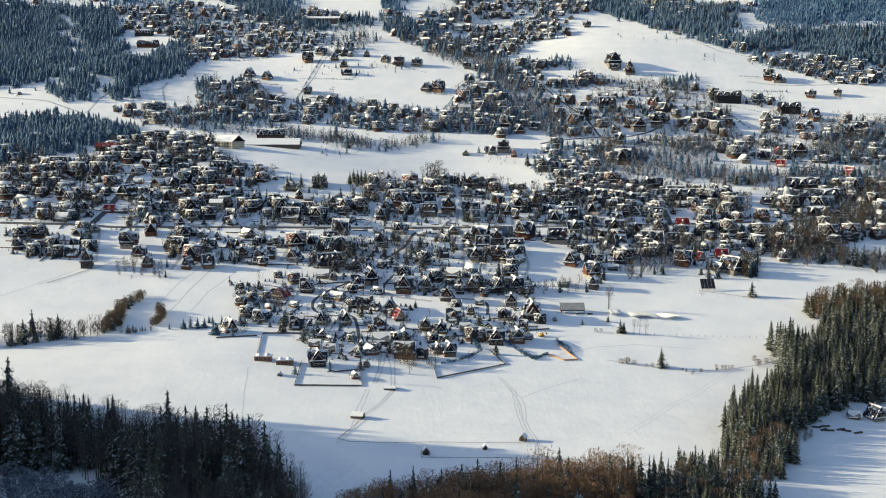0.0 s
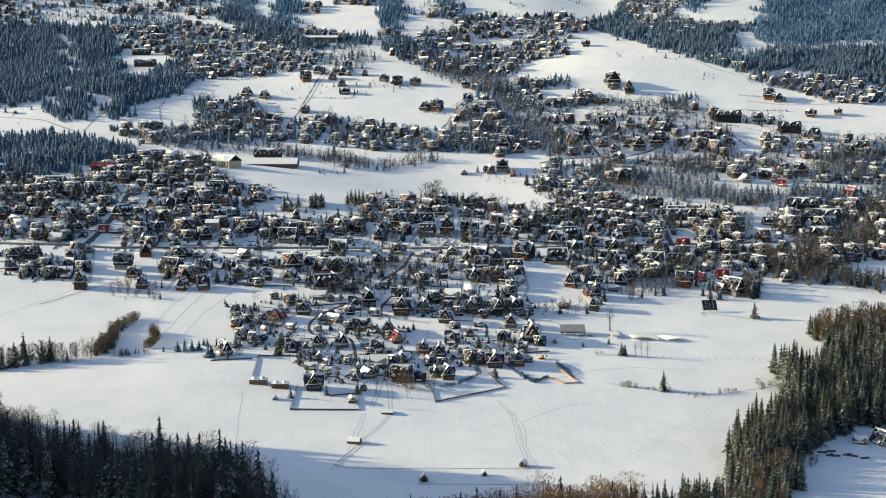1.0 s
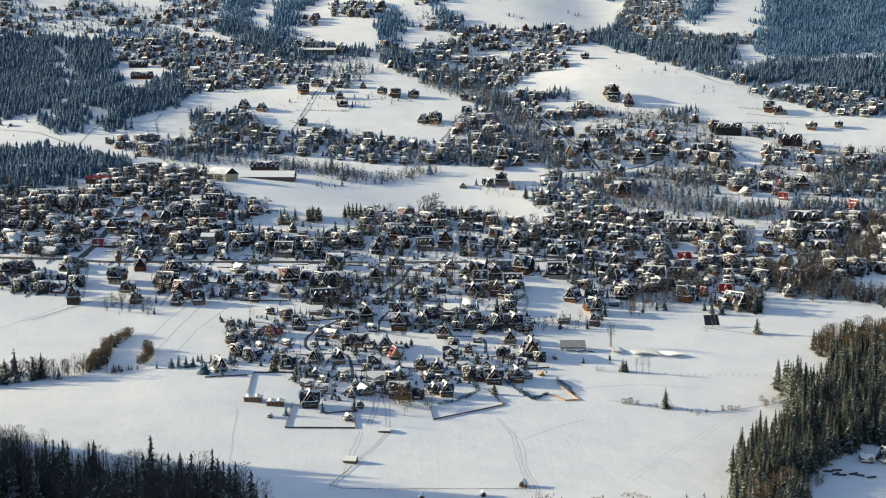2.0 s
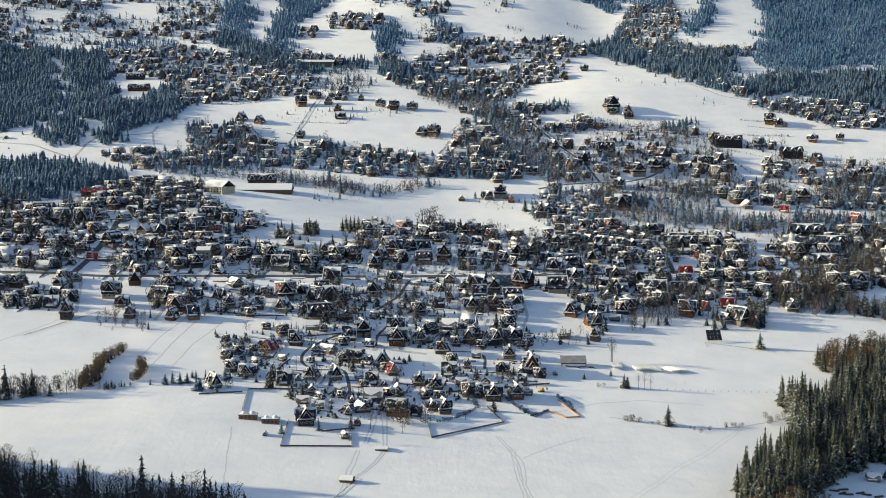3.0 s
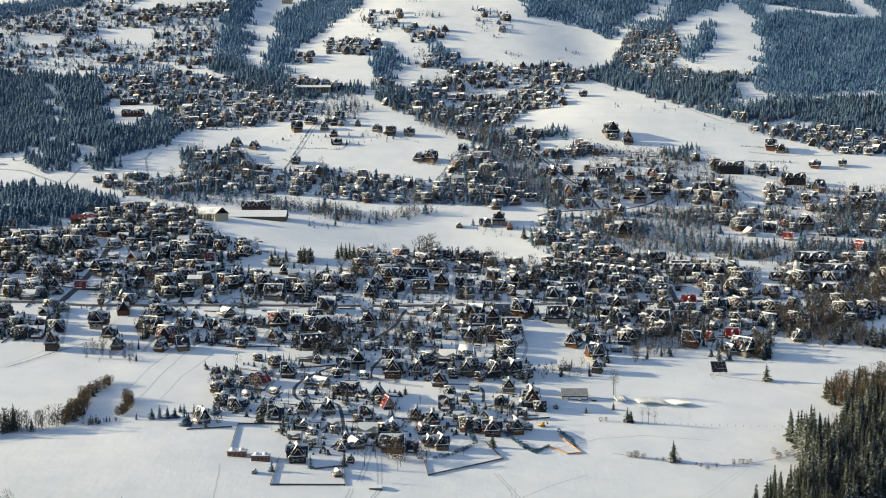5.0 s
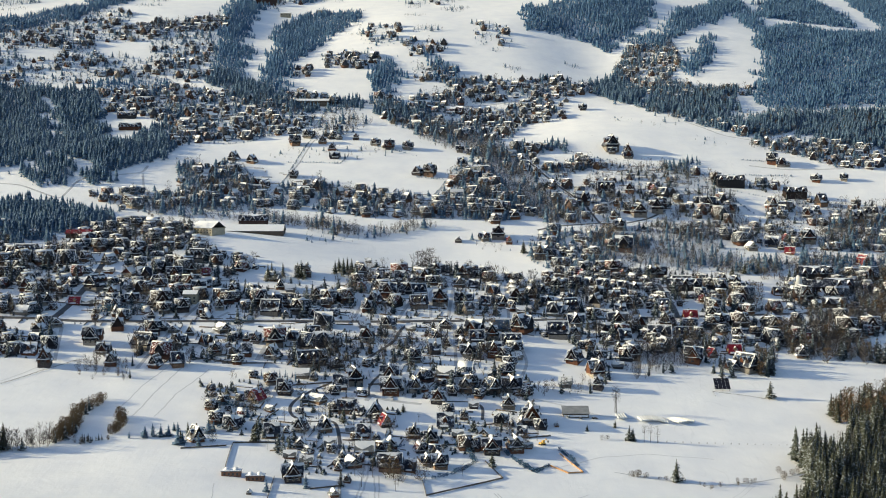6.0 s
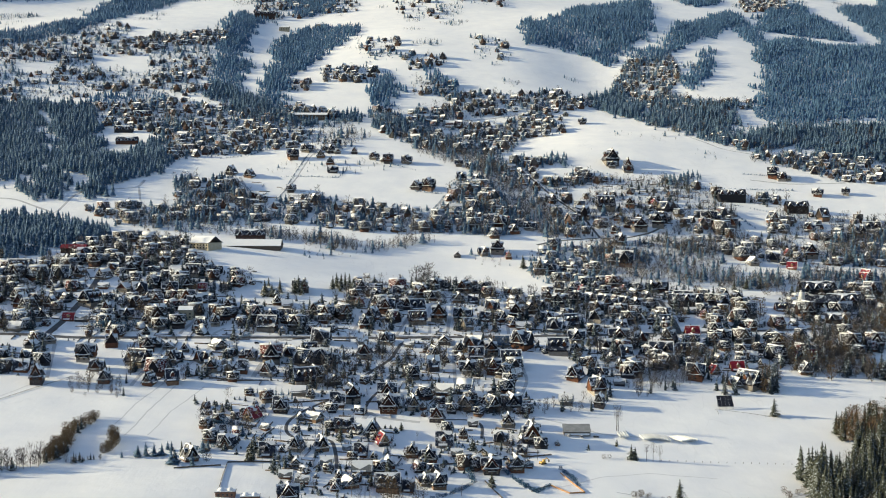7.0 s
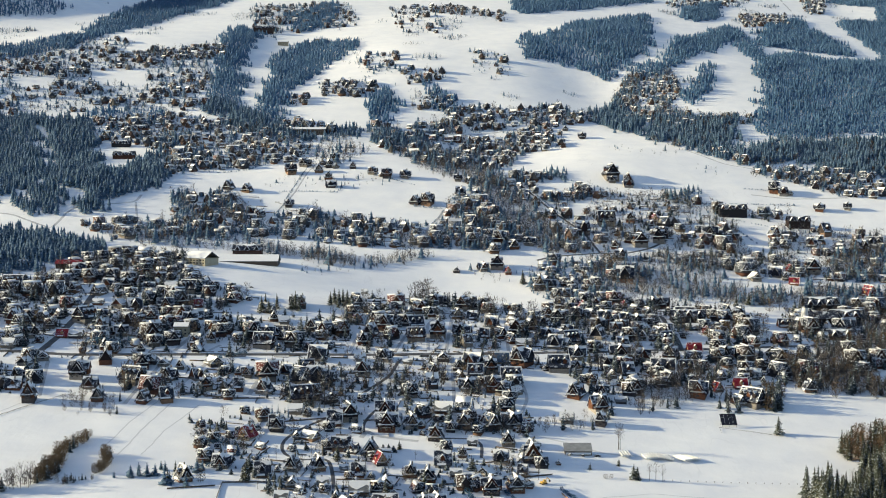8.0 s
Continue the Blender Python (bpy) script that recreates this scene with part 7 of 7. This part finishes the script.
for kind, x, y, h in [
    ("bare", -43.2, 782.7, 13.0), ("larch", -8.1, 801.6, 12.0), ("bare", -5.2, 797.6, 10.0), ("bare", -55.1, 761.8, 12.0),
    ("spruce", -55.7, 781.6, 10.0), ("frosted", -75.6, 773.5, 9.0), ("frosted", -97.9, 765.7, 7.0), ("spruce", 38.0, 836.7, 9.0),
    ("frosted", 16.7, 896.5, 8.0), ("frosted", 19.8, 891.6, 7.0), ("bare", 135.1, 951.6, 20.0), ("bare", 136.3, 951.8, 17.0),
    ("spruce", 263.5, 996.9, 14.0), ("larch", 337.2, 1084.4, 14.0), ("spruce", 357.4, 1108.6, 16.0), ("larch", 132.5, 832.8, 5.0),
]:
    tree(kind, x, y, h, "trees of the fields and gardens", 1.9 if kind == "frosted" else 1.6 if kind == "spruce" else 1.3)
for kind, x, y, h in [
    ("larch", 129.6, 832.3, 4.0), ("larch", 173.1, 822.3, 3.0), ("larch", 176.3, 818.3, 3.0), ("larch", 196.5, 831.4, 4.0),
    ("larch", 205.8, 832.8, 3.5), ("larch", 201.2, 834.4, 3.0), ("larch", 183.5, 823.9, 2.5), ("larch", 136.5, 832.3, 3.0),
    ("larch", 229.3, 853.2, 5.0), ("larch", 229.3, 841.9, 6.0), ("bare", -22.7, 780.4, 9.0), ("bare", -21.3, 787.6, 8.0),
    ("bare", -89.6, 841.0, 8.1), ("larch", -37.0, 908.5, 9.4), ("spruce", -22.1, 929.8, 6.5), ("larch", -16.6, 872.9, 9.8),
]:
    tree(kind, x, y, h, "trees of the fields and gardens", 1.9 if kind == "frosted" else 1.6 if kind == "spruce" else 1.3)
for kind, x, y, h in [
    ("bare", -48.3, 798.8, 11.6), ("spruce", -44.8, 853.0, 7.6), ("spruce", -37.6, 820.2, 8.5), ("bare", -80.5, 901.2, 11.8),
    ("bare", -107.4, 836.0, 7.5), ("spruce", -118.3, 873.1, 11.8), ("bare", -104.0, 897.1, 11.6), ("bare", 16.2, 878.9, 7.2),
    ("bare", 6.6, 845.0, 10.4), ("bare", 21.5, 867.2, 6.6), ("spruce", 28.9, 900.0, 8.4), ("larch", 52.8, 897.5, 9.5),
    ("bare", 42.9, 920.9, 7.7), ("bare", -10.6, 912.7, 6.6), ("spruce", -3.8, 862.3, 11.9), ("spruce", -28.3, 843.2, 12.4),
]:
    tree(kind, x, y, h, "trees of the fields and gardens", 1.9 if kind == "frosted" else 1.6 if kind == "spruce" else 1.3)
for kind, x, y, h in [
    ("spruce", -63.2, 904.2, 10.9), ("bare", -57.8, 924.3, 11.9), ("spruce", -86.5, 919.8, 7.4), ("larch", -98.4, 949.9, 10.2),
    ("larch", -80.2, 952.7, 9.2), ("bare", 18.3, 816.5, 8.1), ("spruce", 36.9, 882.5, 6.6), ("larch", 62.1, 874.3, 10.4),
    ("bare", 71.7, 888.1, 9.6), ("larch", -130.1, 912.9, 10.9), ("bare", -131.6, 892.3, 13.0), ("bare", -59.5, 849.3, 6.5),
    ("bare", -13.4, 808.3, 10.4), ("larch", -19.0, 795.3, 7.9), ("bare", -23.2, 805.7, 9.1), ("larch", 324.5, 1646.3, 20.0),
]:
    tree(kind, x, y, h, "trees of the fields and gardens", 1.9 if kind == "frosted" else 1.6 if kind == "spruce" else 1.3)
for kind, x, y, h in [
    ("larch", 302.8, 1260.5, 20.0), ("larch", 328.3, 1274.5, 21.0), ("larch", 288.1, 1261.8, 15.0), ("larch", 212.1, 1523.3, 22.0),
    ("larch", 216.9, 1519.1, 18.0), ("larch", 363.5, 1375.5, 14.0), ("larch", 72.1, 1702.7, 17.0), ("spruce", 347.7, 1401.1, 15.0),
    ("spruce", 364.0, 1404.0, 14.0), ("spruce", 332.7, 1395.8, 13.0), ("spruce", 409.9, 1601.8, 11.0), ("spruce", 418.2, 1600.5, 12.0),
    ("spruce", 427.7, 1603.9, 12.0), ("spruce", 434.5, 1602.5, 11.0), ("spruce", 441.3, 1601.1, 10.0), ("spruce", 104.8, 1475.5, 16.0),
]:
    tree(kind, x, y, h, "trees of the fields and gardens", 1.9 if kind == "frosted" else 1.6 if kind == "spruce" else 1.3)
for kind, x, y, h in [
    ("spruce", -163.6, 1242.4, 16.0), ("spruce", -160.7, 1248.7, 17.0), ("spruce", -156.3, 1240.5, 14.0), ("spruce", -150.8, 1257.0, 15.0),
    ("spruce", -136.1, 1257.4, 16.0), ("spruce", -133.5, 1264.0, 17.0), ("spruce", -128.7, 1255.6, 14.0), ("spruce", -126.5, 1270.3, 12.0),
    ("spruce", -101.1, 1285.6, 14.0), ("spruce", -98.1, 1296.2, 15.0), ("spruce", -92.9, 1288.7, 16.0), ("spruce", -89.8, 1299.7, 15.0),
    ("spruce", -84.4, 1287.3, 17.0), ("spruce", -79.9, 1279.7, 14.0), ("spruce", -93.1, 1277.2, 12.0), ("spruce", 494.5, 1550.1, 13.0),
]:
    tree(kind, x, y, h, "trees of the fields and gardens", 1.9 if kind == "frosted" else 1.6 if kind == "spruce" else 1.3)
for kind, x, y, h in [
    ("spruce", 500.8, 1544.2, 12.0),
]:
    tree(kind, x, y, h, "trees of the fields and gardens", 1.9 if kind == "frosted" else 1.6 if kind == "spruce" else 1.3)

for x, y, h in ((128, 833, 4.0), (133, 834, 4.5), (138, 833, 3.5), (146, 831, 2.0), (150, 830, 3.0), (161, 829, 3.0), (171, 826, 2.0),
                (178, 822, 2.0), (184, 825, 3.0), (196, 829, 2.5), (203, 833, 3.5), (209, 836, 3.0), (231, 847, 4.5), (238, 852, 4.0), (243, 856, 5.0), (118, 897, 3.5), (122, 899, 3.0)):
    tree("larch", x, y, h, "shrubs along the brook", 1.7, "leafless brown shrub on the snowy bank")


def post_row(x0, y0, x1, y1, n):
    """Low marker posts across the field."""
    ob = empty("marker_posts", pose(0, 0, 0), "row of low dark posts across the snowy field", "posts")
    for k in range(n):
        x, y = x0 + (x1 - x0) * k / (n - 1), y0 + (y1 - y0) * k / (n - 1)
        bm = bmesh.new()
        box(bm, -0.16, -0.16, -0.4, 0.16, 0.16, 0.9)
        part("post", bm, M_FENCE, ob).matrix_basis = pose(x, y, gz(x, y))


post_row(158, 899, 250, 905, 17)

# ---------------------------------------------------------------- near woods
wood([(-560, 520), (-300, 520), (-290, 600), (-320, 670), (-560, 690)], 9.0, {"spruce": 0.6, "bare": 0.4}, 16, 24, 399)
wood([(-293, 630), (-249, 646), (-215, 638), (-164, 624), (-107, 591), (-69, 541), (-55, 486), (-128, 471), (-151, 549), (-189, 575), (-266, 570)], 4.7, {"bare": 0.82, "spruce": 0.18}, 28, 38, 400, "near")
wood([(-268, 568), (-205, 574), (-188, 571), (-160, 551), (-144, 534), (-127, 471), (-219, 459)], 5.2, {"shrub": 0.8, "bare": 0.2}, 4, 8, 405, "mid")
wood([(-48, 523), (-33, 542), (4, 560), (62, 579), (98, 588), (85, 505), (-47, 488)], 5.0, {"beech": 0.80, "spruce": 0.13, "bare": 0.07}, 22, 28, 401, "near")
wood([(179, 665), (214, 705), (237, 723), (227, 702), (194, 660)], 4.5, {"bare": 0.7, "beech": 0.3}, 6, 10, 406, "mid")
wood([(98, 590), (125, 605), (153, 611), (170, 610), (149, 521), (86, 511)], 5.5, {"spruce": 0.85, "beech": 0.15}, 18, 24, 402, "near")
wood([(173, 688), (174, 715), (188, 744), (214, 785), (237, 804), (245, 844), (252, 891), (286, 894), (302, 934), (429, 964), (372, 829), (271, 772), (215, 711), (180, 668)], 5.8, {"spruce": 0.9, "bare": 0.1}, 17, 27, 403, "near", singles=(130, 600, 330, 790))
wood([(299, 968), (318, 986), (347, 1000), (453, 1021), (429, 964), (297, 948)], 5, {"larch": 0.3, "beech": 0.12, "spruce": 0.46, "bare": 0.12}, 16, 23, 404, "near")
wood([(164, 679), (180, 667), (214, 705), (207, 678), (166, 581), (148, 577), (147, 610)], 5.5, {"spruce": 0.75, "bare": 0.15, "beech": 0.1}, 14, 19, 407, "near")
ribbon("track", [(37, 789), (44, 767), (50, 745), (49, 710), (54, 673), (51, 639)], 0.78, M_TRACK, "trodden trail through the snow", category="track", lift=0.04, step=3.0)
ribbon("track", [(39, 789), (46, 767), (53, 746), (51, 710), (56, 673), (53, 639)], 0.78, M_TRACK, "trodden trail through the snow", category="track", lift=0.04, step=3.0)
ribbon("track", [(45, 767), (46, 741), (48, 693), (49, 661)], 0.6, M_TRACK, "trodden trail through the snow", category="track", lift=0.04, step=3.0)
ribbon("track", [(48, 768), (48, 742), (50, 694), (51, 662)], 0.6, M_TRACK, "trodden trail through the snow", category="track", lift=0.04, step=3.0)
ribbon("track", [(-50, 749), (-53, 719), (-54, 686), (-60, 648)], 0.72, M_TRACK, "trodden trail through the snow", category="track", lift=0.04, step=3.0)
ribbon("track", [(-48, 749), (-50, 719), (-52, 687), (-58, 648)], 0.72, M_TRACK, "trodden trail through the snow", category="track", lift=0.04, step=3.0)
ribbon("track", [(-37, 802), (-33, 752), (-42, 720), (-51, 700)], 0.96, M_TRACK, "trodden trail through the snow", category="track", lift=0.04, step=3.0)
ribbon("track", [(-34, 803), (-31, 752), (-40, 721), (-49, 700)], 0.96, M_TRACK, "trodden trail through the snow", category="track", lift=0.04, step=3.0)
ribbon("track", [(-46, 759), (-43, 800), (-45, 853)], 1.2, M_TRACK, "trodden trail through the snow", category="track", lift=0.04, step=3.0)
ribbon("track", [(-44, 759), (-40, 801), (-43, 854)], 1.2, M_TRACK, "trodden trail through the snow", category="track", lift=0.04, step=3.0)

for way, wide in (
    ([(206, 833), (176, 789), (146, 752), (108, 693)], 0.28), ([(208, 831), (179, 787), (149, 750), (111, 691)], 0.28),
    ([(52, 753), (66, 770), (96, 797)], 0.7), ([(-209, 891), (-203, 952), (-195, 996)], 1.2), ([(-194, 893), (-188, 943), (-174, 993)], 1.0),
    ([(-325, 935), (-305, 962), (-287, 990)], 1.0), ([(-345, 905), (-318, 950), (-300, 985)], 1.0), ([(-222, 905), (-215, 960), (-205, 1000)], 0.9),
    ([(77, 838), (113, 864), (146, 875), (190, 872)], 0.9), ([(74, 969), (100, 958), (123, 943), (183, 938)], 2.2), ([(-111, 634), (-122, 700), (-130, 771)], 0.6),
):
    ribbon("track", way, wide, M_TRACK, "trodden trail through the snow", category="track", lift=0.04, step=3.0)
ribbon("brook", [(118, 838), (148, 829), (164, 827), (179, 824), (206, 834), (229, 845), (248, 857)], 0.8, M_BROOKSHADE, "narrow brook fold with its shade painted dark", category="track", lift=0.05, step=3.0)

# ---------------------------------------------------------------- fences, hedges and small things of the fields
fence([(-4, 777), (44, 815)], M_FENCE)
fence([(44, 815), (34, 844)], M_FENCE)
fence([(-4, 777), (-7, 804)], M_FENCE)
fence([(-96, 746), (-53, 753)], M_FENCE)
fence([(-53, 753), (-56, 781)], M_FENCE)
fence([(-96, 746), (-96, 785)], M_FENCE)
fence([(-131, 845), (-127, 791)], M_FENCE)
fence([(-131, 845), (-99, 853)], M_FENCE)
fence([(-73, 772), (-56, 780)], M_FENCE)
fence([(97, 834), (91, 849), (85, 866)], M_ORANGE)
fence([(97, 834), (87, 831), (76, 843)], M_ORANGE)
fence([(76, 843), (63, 831)], M_FENCE)
fence([(-46, 705), (-60, 656), (-53, 651), (-27, 655)], M_FENCE, 0.7)
fence([(-27, 655), (-8, 659), (15, 662), (53, 668)], M_FENCE, 0.7)
fence([(-12, 642), (-12, 631), (14, 635), (52, 639)], M_FENCE, 0.7)
fence([(220, 994), (220, 1003), (245, 998), (262, 993)], M_FENCE, 0.7)
fence([(-277, 1000), (-300, 968), (-318, 940)], M_FENCE, 0.6)
fence([(-188, 1014), (-150, 1008), (-128, 1012)], M_FENCE, 0.9)
fence([(-109, 968), (-63, 985)], M_FENCE)
fence([(-167, 1006), (-140, 1010)], M_FENCE)
fence([(-161, 825), (-134, 837)], M_FENCE)
fence([(1, 867), (36, 880)], M_FENCE)
fence([(36, 880), (82, 898)], M_FENCE)
hedge([(-1, 806), (6, 811), (19, 826), (27, 841)], 1.6)
hedge([(27, 841), (23, 861), (15, 869)], 2.2)
hedge([(85, 872), (92, 858), (95, 842)], 1.5)
hedge([(47, 866), (58, 840), (63, 833)], 1.8)
hedge([(57, 845), (66, 829), (77, 844)], 1.5)
hedge([(-35, 855), (-19, 865)], 1.2)
hedge([(-185, 1092), (-157, 1120)], 2.0)
hedge([(-296, 1116), (-255, 1126)], 4.0)
hedge([(-248, 1125), (-220, 1133)], 4.5)
hedge([(-160, 866), (-145, 877)], 2.0)
hedge([(-155, 921), (-133, 922)], 3.0)
field_hut(47.0, 672.6, 4.6, 3.8, -20, 'small hay hut with a snow-white roof')
field_hut(-9.5, 638.9, 5.0, 4.2, 4, 'small timber hut with a snowy roof in the field')
field_hut(-51.8, 698.7, 7.5, 3.4, 80, 'low hay shed with a snow-covered roof')
field_hut(23.8, 652.8, 3.2, 2.6, 10, 'tiny shelter in the field')
field_hut(-34.6, 752.4, 7.5, 1.6, 88, 'low snow-covered trough shed')
field_hut(-156.6, 1013.2, 3.0, 3.0, 20, 'garden shed with a snowy roof')
bath_house(-121.7, 784.8, 11.5)
bath_house(-106.7, 780.7, 11.0)
solar_table(228.4, 1005.4)
grey_shed(104.3, 936.4)
white_tower(382.1, 1317.6)
bale_rows(153.7, 936.9)
digger(74.6, 881.2)
car(-140.9, 1059.5, 0)
car(-139.4, 1070.9, 1)
car(-137.7, 1085.6, 2)
car(-144.6, 1084.4, 3)
car(-152.0, 1066.0, 1)
car(-150.0, 1098.3, 0)
car(-141.5, 1095.3, 2)
car(98.6, 935.6, 1)
car(107.3, 934.8, 2)
car(117.9, 936.2, 0)
car(-211.9, 1324.2, 1)
car(-202.9, 1322.5, 2)
car(-185.4, 1321.9, 0)
car(216.9, 1162.1, 0)
field_house(278.1, 743.8)

# ---------------------------------------------------------------- join what nobody could count
raise_far_houses("village_houses", 0, 1480, M_FARWALL, M_FARROOF, "crowd of dark highland houses with snow-rimmed roofs")
# beyond 1480 m walls and roofs take the paints that hold the haze
raise_far_houses("far_houses", 1480, 9000, M_HAZEWALL, M_HAZEROOF, "crowd of far highland houses with snow-patched roofs")
raise_plot_lines()
raise_stuff("dark_spruces", "dark green spruces with snow on their boughs", "conifers", M_NEEDLE)
raise_stuff("garden_spruces", "dark blue-green garden spruces with snow on their boughs", "conifers", M_GARDEN)
raise_stuff("spruce_trunks", "brown spruce trunks in the wood", "trunks", M_BARK)
raise_stuff("frosted_spruces", "frosted spruce wood with haze painted into its blue-green", "conifers", M_FROSTHAZE)
raise_stuff("high_spruces", "rimed spruce wood of the high slopes, paled blue in place of haze", "conifers", M_HAZEHIGH)
raise_stuff("bare_tree_wood", "trunks and limbs of leafless trees", "trees", M_BARK)
raise_stuff("bare_tree_twigs", "fine grey-brown twigs of leafless trees", "twigs", M_TWIG)
raise_stuff("rimed_twigs", "twigs of leafless trees on the slopes, greyed in place of haze", "twigs", M_HAZETWIG)
raise_stuff("frosted_shrubs", "snow-laden shrubs in the clearing of the wood", "shrubs", M_FROSTSHRUB)
raise_stuff("larch_twigs", "straw-brown twigs of winter larches", "twigs", M_LARCH)
raise_stuff("brown_leaved_twigs", "rust-brown leaves kept through the winter", "leaves", M_BEECH)

# the patterns for copying go
for pattern in SPARE:
    for ob in (*pattern.children_recursive, pattern):
        bpy.data.objects.remove(ob)
